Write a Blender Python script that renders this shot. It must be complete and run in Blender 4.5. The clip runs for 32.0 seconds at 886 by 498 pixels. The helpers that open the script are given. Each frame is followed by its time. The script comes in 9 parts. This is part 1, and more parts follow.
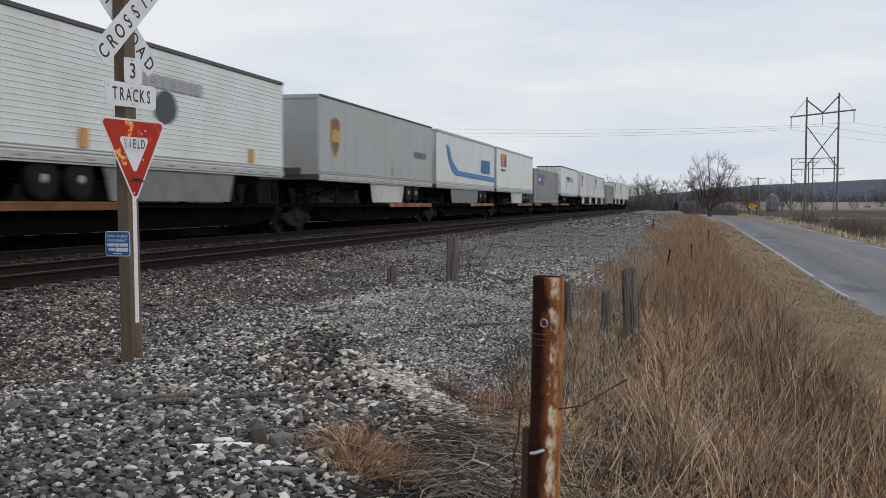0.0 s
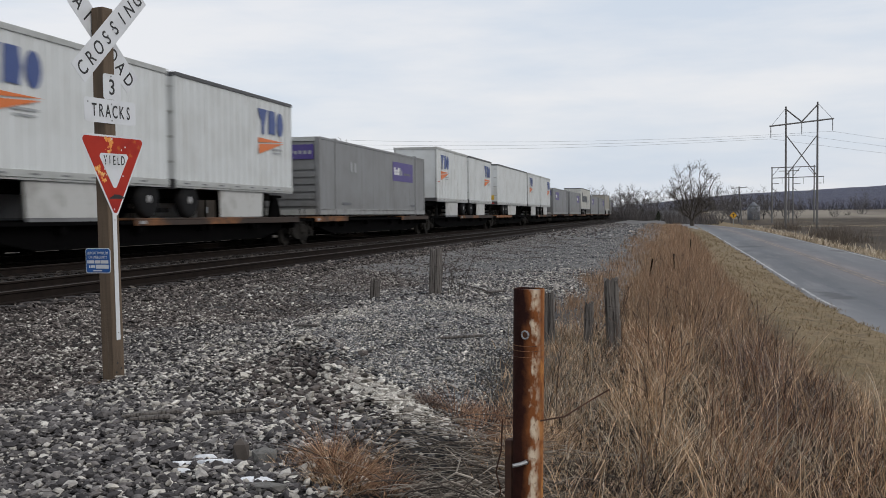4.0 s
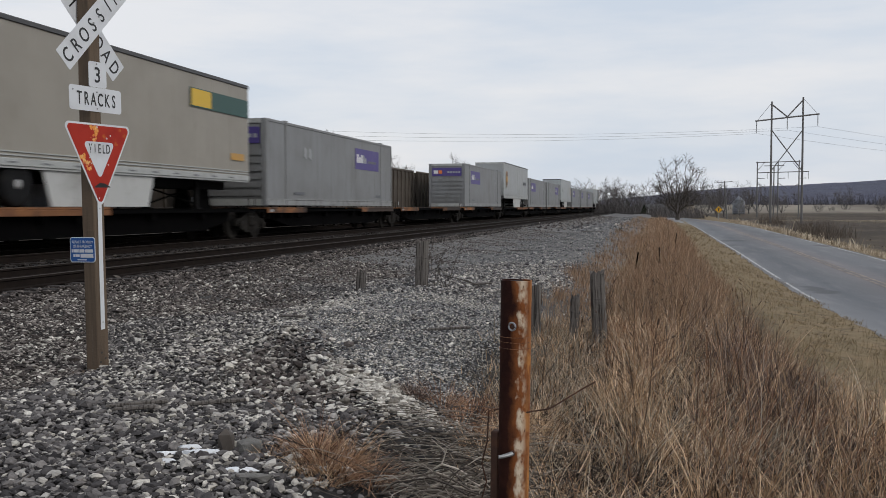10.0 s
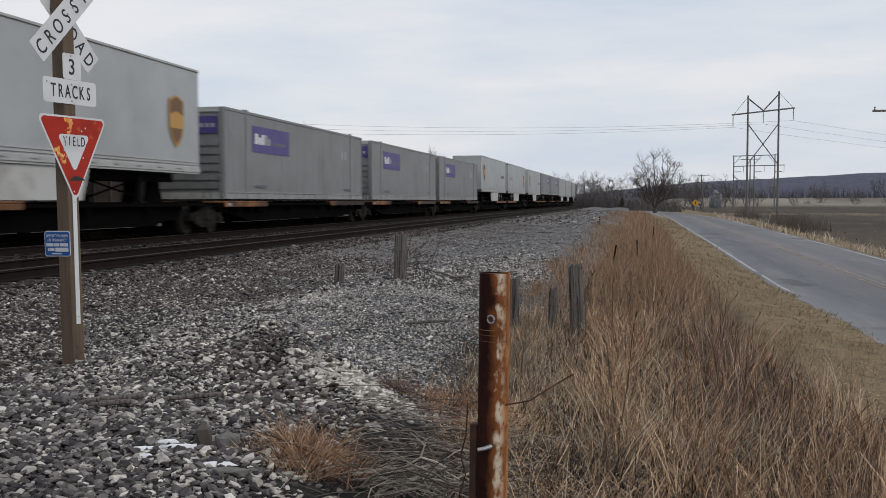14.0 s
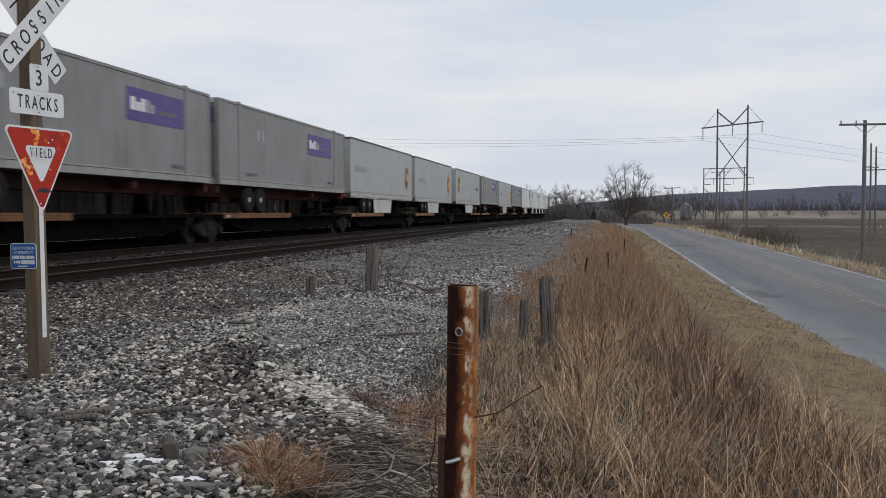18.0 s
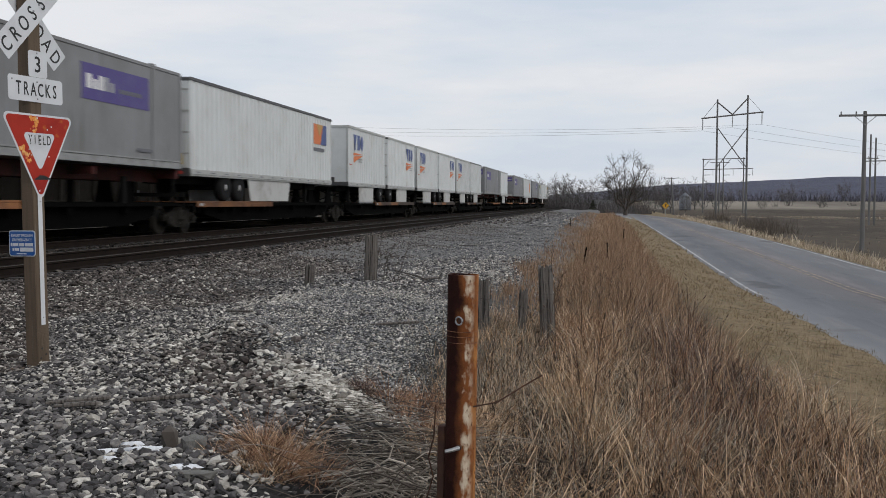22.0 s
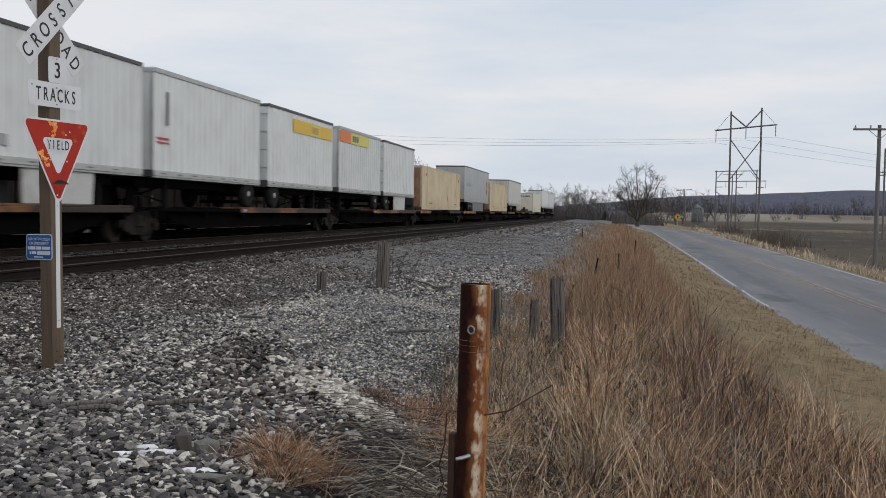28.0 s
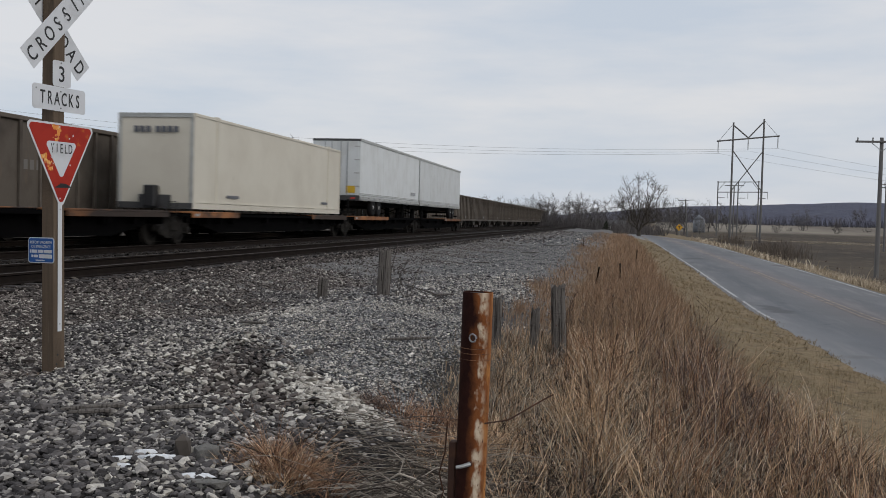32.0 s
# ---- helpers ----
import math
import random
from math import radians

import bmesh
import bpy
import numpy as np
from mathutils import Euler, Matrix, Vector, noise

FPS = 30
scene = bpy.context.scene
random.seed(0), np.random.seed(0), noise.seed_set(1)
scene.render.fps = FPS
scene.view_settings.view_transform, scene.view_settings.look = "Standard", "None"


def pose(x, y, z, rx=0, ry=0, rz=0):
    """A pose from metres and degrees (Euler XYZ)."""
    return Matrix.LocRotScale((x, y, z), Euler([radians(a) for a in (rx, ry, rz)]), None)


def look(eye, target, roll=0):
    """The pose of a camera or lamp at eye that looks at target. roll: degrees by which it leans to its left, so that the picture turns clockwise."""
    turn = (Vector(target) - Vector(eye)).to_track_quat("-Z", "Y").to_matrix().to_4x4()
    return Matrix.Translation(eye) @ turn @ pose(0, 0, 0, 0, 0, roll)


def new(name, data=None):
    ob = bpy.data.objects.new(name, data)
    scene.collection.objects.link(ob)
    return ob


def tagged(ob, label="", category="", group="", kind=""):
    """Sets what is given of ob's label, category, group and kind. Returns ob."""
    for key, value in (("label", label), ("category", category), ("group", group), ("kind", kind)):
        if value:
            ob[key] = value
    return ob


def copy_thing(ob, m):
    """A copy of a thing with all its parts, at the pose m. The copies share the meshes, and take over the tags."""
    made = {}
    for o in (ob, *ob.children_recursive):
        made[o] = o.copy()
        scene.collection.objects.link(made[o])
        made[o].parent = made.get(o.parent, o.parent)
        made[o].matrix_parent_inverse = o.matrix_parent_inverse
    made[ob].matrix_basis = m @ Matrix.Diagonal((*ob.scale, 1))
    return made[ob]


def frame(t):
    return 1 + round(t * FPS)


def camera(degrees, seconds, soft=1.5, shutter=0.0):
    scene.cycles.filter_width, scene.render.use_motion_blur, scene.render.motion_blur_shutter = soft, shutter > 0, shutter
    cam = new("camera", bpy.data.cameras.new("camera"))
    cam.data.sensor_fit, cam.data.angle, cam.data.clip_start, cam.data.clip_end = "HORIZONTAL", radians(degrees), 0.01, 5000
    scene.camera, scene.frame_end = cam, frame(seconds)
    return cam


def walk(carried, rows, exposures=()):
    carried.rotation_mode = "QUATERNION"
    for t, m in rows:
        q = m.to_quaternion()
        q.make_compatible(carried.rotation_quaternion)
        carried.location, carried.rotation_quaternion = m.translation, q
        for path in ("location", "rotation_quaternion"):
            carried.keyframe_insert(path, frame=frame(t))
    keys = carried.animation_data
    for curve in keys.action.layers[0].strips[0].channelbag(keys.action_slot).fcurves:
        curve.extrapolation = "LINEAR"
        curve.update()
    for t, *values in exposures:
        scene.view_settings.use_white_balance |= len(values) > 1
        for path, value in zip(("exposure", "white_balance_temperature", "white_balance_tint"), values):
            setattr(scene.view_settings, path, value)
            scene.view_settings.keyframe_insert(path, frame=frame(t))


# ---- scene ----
cam = camera(50.04, 32.0, soft=0.85, shutter=0.25)
# seconds, x, y, z, yaw, pitch, roll: a hand-held camera at eye height beside the crossing
ROWS = [
    (0.0, 0.000, 0.000, 1.600, 14.500, -2.760, -0.170),
    (0.5, 0.005, 0.005, 1.598, 14.038, -2.713, -0.020),
    (1.0, 0.009, 0.003, 1.600, 13.578, -2.540, -0.124),
    (1.5, 0.010, -0.007, 1.603, 13.236, -2.432, -0.138),
    (2.0, 0.013, -0.007, 1.602, 13.365, -2.207, 0.077),
    (2.5, 0.014, -0.006, 1.602, 13.358, -2.105, 0.180),
    (3.0, 0.019, -0.011, 1.603, 13.298, -2.222, 0.368),
    (3.5, 0.019, -0.005, 1.604, 13.446, -2.075, 0.537),
    (5.5, 0.017, -0.004, 1.602, 13.724, -1.960, 0.286),
    (6.0, 0.014, 0.001, 1.601, 13.658, -1.882, 0.212),
    (6.5, 0.014, -0.001, 1.600, 13.603, -1.904, 0.296),
    (7.0, 0.014, -0.003, 1.599, 13.181, -2.019, 0.196),
    (7.5, 0.014, 0.001, 1.601, 12.971, -2.109, 0.110),
    (8.0, 0.018, -0.020, 1.602, 12.869, -2.206, 0.339),
    (8.5, 0.010, -0.004, 1.599, 12.914, -2.113, 0.271),
    (9.0, 0.011, 0.002, 1.600, 12.640, -2.242, 0.073),
    (9.5, 0.011, 0.002, 1.600, 12.637, -2.348, 0.063),
    (10.0, 0.010, 0.002, 1.599, 12.675, -2.498, 0.048),
    (10.5, 0.013, -0.006, 1.601, 12.440, -2.578, 0.073),
    (11.0, 0.012, -0.006, 1.598, 12.409, -2.711, -0.176),
    (11.5, 0.010, -0.002, 1.598, 12.189, -2.818, -0.179),
    (12.0, 0.010, -0.007, 1.600, 12.258, -2.842, -0.090),
    (12.5, 0.013, -0.012, 1.600, 12.233, -2.784, 0.250),
    (13.0, 0.011, 0.002, 1.598, 12.014, -2.742, 0.095),
    (13.5, 0.011, 0.002, 1.596, 11.768, -2.778, 0.005),
    (14.0, 0.008, 0.012, 1.595, 11.378, -2.886, 0.093),
    (14.5, 0.015, 0.010, 1.595, 10.845, -2.512, -0.108),
    (16.5, 0.021, 0.015, 1.598, 9.809, -2.842, 0.209),
    (17.0, 0.026, 0.020, 1.600, 9.675, -2.561, 0.064),
    (17.5, 0.028, 0.018, 1.600, 9.597, -2.360, 0.102),
    (18.0, 0.032, 0.005, 1.599, 9.737, -2.164, 0.030),
    (18.5, 0.030, 0.017, 1.597, 9.860, -2.268, 0.079),
    (19.0, 0.027, 0.026, 1.596, 9.708, -2.384, -0.116),
    (19.5, 0.026, 0.023, 1.596, 9.662, -2.630, -0.284),
    (20.0, 0.024, 0.027, 1.597, 9.443, -2.673, -0.342),
    (20.5, 0.024, 0.017, 1.598, 9.458, -2.781, -0.344),
    (21.0, 0.025, 0.018, 1.599, 9.277, -2.803, -0.290),
    (21.5, 0.024, 0.013, 1.599, 9.546, -2.749, -0.262),
    (22.0, 0.023, 0.019, 1.595, 9.683, -2.801, -0.208),
    (22.5, 0.021, 0.015, 1.598, 9.684, -2.757, -0.275),
    (23.0, 0.014, 0.030, 1.593, 9.605, -2.458, -0.349),
    (23.5, 0.020, 0.011, 1.599, 9.372, -2.445, -0.383),
    (24.0, 0.024, 0.009, 1.600, 9.597, -2.503, -0.492),
    (24.5, 0.022, 0.025, 1.598, 9.487, -2.365, -0.490),
    (25.0, 0.028, 0.004, 1.598, 9.423, -2.431, -0.459),
    (25.5, 0.026, -0.031, 1.601, 9.561, -2.570, -0.535),
    (27.5, 0.018, -0.026, 1.601, 10.089, -2.337, -0.833),
    (28.0, 0.021, -0.036, 1.602, 10.389, -2.295, -0.956),
    (28.5, 0.012, -0.011, 1.596, 10.533, -2.119, -0.905),
    (29.0, 0.019, -0.028, 1.599, 10.170, -2.013, -0.985),
    (29.5, 0.017, -0.026, 1.601, 10.251, -1.862, -1.214),
    (30.0, 0.015, -0.035, 1.600, 10.346, -1.769, -1.247),
    (30.5, 0.013, -0.023, 1.599, 10.375, -1.805, -1.246),
    (31.0, 0.013, -0.019, 1.595, 10.224, -2.036, -1.408),
    (31.5, 0.012, -0.022, 1.599, 10.350, -2.020, -1.474),
    (32.0, 0.014, -0.035, 1.602, 10.478, -1.835, -1.576),
]
walk(cam, [(t, pose(x, y, z, 90 + pitch, roll, yaw)) for t, x, y, z, yaw, pitch, roll in ROWS],
     exposures=[(0.0, 0.06), (6.0, 0.05), (9.0, 0.0), (28.0, 0.0), (30.0, -0.10), (32.0, -0.16)])

# ---------------------------------------------------------------- light
world = bpy.data.worlds.new("overcast_sky")
scene.world = world
world.use_nodes = True
wn, wl = world.node_tree.nodes, world.node_tree.links
wn.clear()

sky = wn.new("ShaderNodeTexSky")
sky.sky_type = "NISHITA"
sky.sun_disc = False
sky.sun_elevation = radians(32)
sky.sun_rotation = radians(115)
sky.dust_density = 3.0
sky_dim = wn.new("ShaderNodeVectorMath")
sky_dim.operation = "SCALE"
sky_dim.inputs["Scale"].default_value = 0.09
wl.new(sky.outputs[0], sky_dim.inputs[0])
w_coord = wn.new("ShaderNodeTexCoord")
w_map = wn.new("ShaderNodeMapping")
w_map.inputs["Scale"].default_value = (1.0, 1.0, 5.0)
wl.new(w_coord.outputs["Generated"], w_map.inputs[0])
w_noise = wn.new("ShaderNodeTexNoise")
w_noise.inputs["Scale"].default_value = 2.6
w_noise.inputs["Detail"].default_value = 5.0
w_noise.inputs["Roughness"].default_value = 0.56
wl.new(w_map.outputs[0], w_noise.inputs["Vector"])
w_ramp = wn.new("ShaderNodeValToRGB")
w_ramp.color_ramp.elements[0].position = 0.36
w_ramp.color_ramp.elements[0].color = (0.665, 0.735, 0.835, 1)
w_ramp.color_ramp.elements[1].position = 0.62
w_ramp.color_ramp.elements[1].color = (0.855, 0.862, 0.89, 1)
wl.new(w_noise.outputs[0], w_ramp.inputs[0])
w_mix = wn.new("ShaderNodeMixRGB")
w_mix.inputs[0].default_value = 0.88
wl.new(sky_dim.outputs[0], w_mix.inputs[1])
wl.new(w_ramp.outputs[0], w_mix.inputs[2])
w_bg = wn.new("ShaderNodeBackground")
w_bg.inputs["Strength"].default_value = 1.0
wl.new(w_mix.outputs[0], w_bg.inputs[0])
w_out = wn.new("ShaderNodeOutputWorld")
wl.new(w_bg.outputs[0], w_out.inputs[0])

sun_data = bpy.data.lights.new("sun", "SUN")
sun_data.energy = 0.9
sun_data.angle = radians(25)
sun_data.color = (1.0, 0.95, 0.88)
sun = new("sun", sun_data)
sun.matrix_world = look((30, -14, 20.7), (0, 0, 0))
scene.view_settings.exposure = 0.0

# ---------------------------------------------------------------- materials


def mat(name, base, rough=0.8, metal=0.0, var=(), bump=None, island=0.0, obj_random=0.0, spec=0.5):
    """A surface: base colour, then (colour, scale, low, high, detail[, stretch]) stains, (scale, strength, distance) relief."""
    m = bpy.data.materials.new(name)
    m.use_nodes = True
    nt = m.node_tree
    n, l = nt.nodes, nt.links
    bsdf = n["Principled BSDF"]
    bsdf.inputs["Roughness"].default_value = rough
    bsdf.inputs["Metallic"].default_value = metal
    bsdf.inputs["Specular IOR Level"].default_value = spec
    tc = n.new("ShaderNodeTexCoord")
    rgb = n.new("ShaderNodeRGB")
    rgb.outputs[0].default_value = (*base, 1)
    col = rgb.outputs[0]
    for v in var:
        colour, scale, low, high, detail = v[:5]
        src = tc.outputs["Object"]
        if len(v) > 5:
            mp = n.new("ShaderNodeMapping")
            mp.inputs["Scale"].default_value = v[5]
            l.new(src, mp.inputs[0])
            src = mp.outputs[0]
        nz = n.new("ShaderNodeTexNoise")
        nz.inputs["Scale"].default_value = scale
        nz.inputs["Detail"].default_value = detail
        nz.inputs["Roughness"].default_value = 0.6
        l.new(src, nz.inputs["Vector"])
        rp = n.new("ShaderNodeMapRange")
        rp.inputs["From Min"].default_value = low
        rp.inputs["From Max"].default_value = high
        l.new(nz.outputs[0], rp.inputs[0])
        mx = n.new("ShaderNodeMixRGB")
        l.new(rp.outputs[0], mx.inputs[0])
        l.new(col, mx.inputs[1])
        mx.inputs[2].default_value = (*colour, 1)
        col = mx.outputs[0]
    for amount, kind in ((island, "ShaderNodeNewGeometry"), (obj_random, "ShaderNodeObjectInfo")):
        if amount:
            g = n.new(kind)
            out = g.outputs["Random Per Island"] if kind == "ShaderNodeNewGeometry" else g.outputs["Random"]
            mr = n.new("ShaderNodeMapRange")
            mr.inputs["To Min"].default_value = 1 - amount
            mr.inputs["To Max"].default_value = 1 + amount
            l.new(out, mr.inputs[0])
            sc = n.new("ShaderNodeVectorMath")
            sc.operation = "SCALE"
            l.new(col, sc.inputs[0])
            l.new(mr.outputs[0], sc.inputs["Scale"])
            col = sc.outputs[0]
    l.new(col, bsdf.inputs["Base Color"])
    if bump:
        nz = n.new("ShaderNodeTexNoise")
        nz.inputs["Scale"].default_value = bump[0]
        nz.inputs["Detail"].default_value = 6.0
        l.new(tc.outputs["Object"], nz.inputs["Vector"])
        bp = n.new("ShaderNodeBump")
        bp.inputs["Strength"].default_value = bump[1]
        bp.inputs["Distance"].default_value = bump[2]
        l.new(nz.outputs[0], bp.inputs["Height"])
        l.new(bp.outputs[0], bsdf.inputs["Normal"])
    return m


def island_mat(name, stops, rough=0.9, bump=None):
    """A surface of many loose pieces, each with a colour of its own out of the stops (position, colour)."""
    m = bpy.data.materials.new(name)
    m.use_nodes = True
    n, l = m.node_tree.nodes, m.node_tree.links
    bsdf = n["Principled BSDF"]
    bsdf.inputs["Roughness"].default_value = rough
    bsdf.inputs["Specular IOR Level"].default_value = 0.25
    g = n.new("ShaderNodeNewGeometry")
    rp = n.new("ShaderNodeValToRGB")
    e = rp.color_ramp.elements
    while len(e) < len(stops):
        e.new(0.5)
    for el, (p, c) in zip(e, stops):
        el.position, el.color = p, (*c, 1)
    l.new(g.outputs["Random Per Island"], rp.inputs[0])
    tc = n.new("ShaderNodeTexCoord")
    grain = n.new("ShaderNodeTexNoise")
    grain.inputs["Scale"].default_value = bump[0] * 0.6 if bump else 9.0
    grain.inputs["Detail"].default_value = 4.0
    l.new(tc.outputs["Object"], grain.inputs["Vector"])
    tone = n.new("ShaderNodeMapRange")
    tone.inputs["From Min"].default_value, tone.inputs["From Max"].default_value = 0.3, 0.7
    tone.inputs["To Min"].default_value, tone.inputs["To Max"].default_value = 0.72, 1.28
    l.new(grain.outputs[0], tone.inputs[0])
    toned = n.new("ShaderNodeVectorMath")
    toned.operation = "SCALE"
    l.new(rp.outputs[0], toned.inputs[0])
    l.new(tone.outputs[0], toned.inputs["Scale"])
    l.new(toned.outputs[0], bsdf.inputs["Base Color"])
    if bump:
        nz = n.new("ShaderNodeTexNoise")
        nz.inputs["Scale"].default_value = bump[0]
        l.new(tc.outputs["Object"], nz.inputs["Vector"])
        bp = n.new("ShaderNodeBump")
        bp.inputs["Strength"].default_value = bump[1]
        bp.inputs["Distance"].default_value = bump[2]
        l.new(nz.outputs[0], bp.inputs["Height"])
        l.new(bp.outputs[0], bsdf.inputs["Normal"])
    return m


M = {}
M["white_trailer"] = mat("white_trailer_paint", (0.614, 0.637, 0.642), 0.45, var=[((0.519, 0.532, 0.523), 0.7, 0.45, 0.8, 4), ((0.382, 0.364, 0.328), 2.6, 0.58, 0.90, 6, (0.4, 2.2, 0.22))], obj_random=0.08)
M["dirty_trailer"] = mat("grimy_white_trailer_paint", (0.52, 0.525, 0.505), 0.55, var=[((0.46, 0.45, 0.41), 0.7, 0.42, 0.75, 4), ((0.27, 0.24, 0.20), 2.6, 0.54, 0.85, 6, (0.4, 2.2, 0.22))])
M["silver_trailer"] = mat("silver_trailer_skin", (0.40, 0.42, 0.43), 0.42, 0.25, var=[((0.33, 0.34, 0.34), 0.5, 0.4, 0.7, 4), ((0.24, 0.24, 0.23), 2.5, 0.6, 0.85, 5, (0.4, 2.0, 0.4))])
M["pale_trailer"] = mat("pale_grey_trailer_paint", (0.335, 0.350, 0.358), 0.5, var=[((0.30, 0.308, 0.305), 0.6, 0.4, 0.7, 4), ((0.30, 0.28, 0.24), 2.8, 0.62, 0.85, 5, (0.4, 2.0, 0.4))])
M["grey_container"] = mat("grey_container_paint", (0.205, 0.211, 0.217), 0.5, var=[((0.159, 0.159, 0.157), 0.6, 0.4, 0.72, 5), ((0.096, 0.091, 0.086), 2.4, 0.54, 0.82, 6, (0.5, 2.0, 0.18)), ((0.246, 0.246, 0.241), 5.0, 0.62, 0.8, 5, (0.7, 1.5, 0.25))])
M["tan_container"] = mat("tan_container_paint", (0.57, 0.475, 0.315), 0.6, var=[((0.44, 0.35, 0.22), 0.6, 0.4, 0.72, 4), ((0.25, 0.13, 0.055), 1.3, 0.57, 0.80, 6, (0.5, 1.2, 0.5))])
M["rusty_tan"] = mat("rust_streaked_tan_paint", (0.33, 0.19, 0.095), 0.75, var=[((0.17, 0.075, 0.035), 1.1, 0.40, 0.62, 6, (1.0, 1.0, 0.4)), ((0.46, 0.34, 0.20), 2.2, 0.58, 0.78, 6, (1.5, 1.5, 0.3))])
M["cream_container"] = mat("cream_container_paint", (0.62, 0.585, 0.50), 0.6, var=[((0.55, 0.51, 0.43), 0.6, 0.4, 0.72, 4), ((0.22, 0.20, 0.14), 1.8, 0.64, 0.84, 6, (0.4, 2.0, 0.4))])
M["beige_trailer"] = mat("beige_trailer_paint", (0.29, 0.268, 0.23), 0.5, var=[((0.245, 0.225, 0.19), 0.6, 0.4, 0.72, 4), ((0.17, 0.15, 0.12), 2.4, 0.6, 0.85, 5, (0.4, 2.0, 0.4))])
M["rail_trim"] = mat("aluminium_rail", (0.42, 0.43, 0.42), 0.5, 0.2, var=[((0.28, 0.28, 0.26), 3.0, 0.45, 0.8, 4)])
M["container_rail"] = mat("grey_container_rail", (0.29, 0.295, 0.295), 0.5, 0.2, var=[((0.17, 0.168, 0.16), 2.5, 0.45, 0.75, 5)])
M["dark_trim"] = mat("dark_rail_trim", (0.065, 0.065, 0.068), 0.5, 0.2, var=[((0.10, 0.095, 0.09), 3.0, 0.5, 0.8, 4)])
M["skirt"] = mat("white_skirt_panel", (0.46, 0.465, 0.455), 0.55, var=[((0.27, 0.262, 0.245), 1.2, 0.45, 0.75, 5), ((0.16, 0.15, 0.135), 3.0, 0.58, 0.80, 6, (0.4, 1.6, 0.5))])
M["skirt_grey"] = mat("grey_skirt_panel", (0.16, 0.165, 0.17), 0.55, var=[((0.09, 0.09, 0.09), 1.5, 0.45, 0.8, 5)])
# Black paint sunk further, so its colour carries the shade beneath the trailers.
M["chassis"] = mat("shade_black_underframe", (0.007, 0.007, 0.007), 0.9, 0.0, var=[((0.016, 0.014, 0.012), 2.5, 0.55, 0.85, 5)], spec=0.15)
M["chassis_red"] = mat("dark_red_chassis", (0.055, 0.014, 0.012), 0.8, var=[((0.018, 0.011, 0.010), 1.8, 0.42, 0.66, 5)], spec=0.2)
M["tyre"] = mat("tyre_rubber", (0.009, 0.009, 0.010), 0.9, var=[((0.018, 0.017, 0.016), 6.0, 0.5, 0.85, 4)], spec=0.2)
M["hub"] = mat("wheel_rim_metal", (0.42, 0.42, 0.42), 0.5, 0.2, var=[((0.10, 0.09, 0.08), 6.0, 0.48, 0.75, 5)])
M["deck"] = mat("rust_orange_deck", (0.25, 0.105, 0.036), 0.85, var=[((0.13, 0.052, 0.024), 0.8, 0.42, 0.62, 6), ((0.03, 0.020, 0.014), 1.1, 0.56, 0.74, 6)], obj_random=0.35)
M["deck_dull"] = mat("dull_brown_deck", (0.040, 0.025, 0.018), 0.85, var=[((0.025, 0.018, 0.014), 0.9, 0.42, 0.64, 6), ((0.23, 0.095, 0.034), 0.45, 0.53, 0.62, 5)], obj_random=0.3)
# Black steel sunk almost to zero to paint the shade below the decks.
M["car_black"] = mat("shade_black_railcar_steel", (0.0030, 0.0029, 0.0031), 0.95, 0.0, var=[((0.0065, 0.0056, 0.005), 2.2, 0.55, 0.85, 6)], spec=0.03)
M["truck_steel"] = mat("bogie_cast_steel", (0.018, 0.0165, 0.015), 0.9, 0.0, var=[((0.045, 0.037, 0.030), 4.0, 0.55, 0.85, 6)], spec=0.15)
M["steel_bright"] = mat("worn_bright_steel", (0.50, 0.50, 0.50), 0.3, 0.9)
M["purple"] = mat("purple_sign_panel", (0.065, 0.045, 0.20), 0.5, var=[((0.10, 0.08, 0.22), 2.0, 0.5, 0.8, 4)])
M["white_mark"] = mat("white_marking", (0.66, 0.66, 0.66), 0.5)
M["orange_mark"] = mat("orange_marking", (0.62, 0.16, 0.035), 0.5)
M["blue_mark"] = mat("blue_marking", (0.045, 0.075, 0.22), 0.5)
M["light_blue_mark"] = mat("light_blue_marking", (0.035, 0.17, 0.40), 0.5)
M["grey_mark"] = mat("grey_marking", (0.11, 0.115, 0.13), 0.5)
M["tan_mark"] = mat("worn_tan_marking", (0.33, 0.24, 0.13), 0.7)
M["slate_mark"] = mat("dark_slate_marking", (0.045, 0.05, 0.06), 0.5)
M["pale_mark"] = mat("faded_grey_marking", (0.30, 0.31, 0.32), 0.5)
M["brown_mark"] = mat("brown_shield_marking", (0.14, 0.065, 0.025), 0.5)
M["gold_mark"] = mat("gold_shield_marking", (0.45, 0.25, 0.06), 0.5)
M["yellow_mark"] = mat("yellow_marking", (0.62, 0.40, 0.035), 0.5)
M["lime_mark"] = mat("lime_yellow_marking", (0.55, 0.52, 0.10), 0.5)
M["green_mark"] = mat("dark_green_marking", (0.025, 0.075, 0.065), 0.5)
M["red_mark"] = mat("red_marking", (0.42, 0.05, 0.04), 0.5)
M["black_mark"] = mat("black_marking", (0.02, 0.02, 0.022), 0.5)
M["hopper"] = mat("weathered_hopper_steel", (0.105, 0.088, 0.072), 0.8, 0.1, var=[((0.06, 0.047, 0.038), 0.8, 0.4, 0.7, 5), ((0.17, 0.12, 0.085), 3.0, 0.58, 0.85, 6, (1.0, 1.0, 0.25))], obj_random=0.25)
M["hopper_mark"] = mat("faint_grey_stencil", (0.16, 0.15, 0.14), 0.8)
M["coal"] = mat("coal", (0.02, 0.02, 0.021), 0.7, bump=(14.0, 1.0, 0.08))
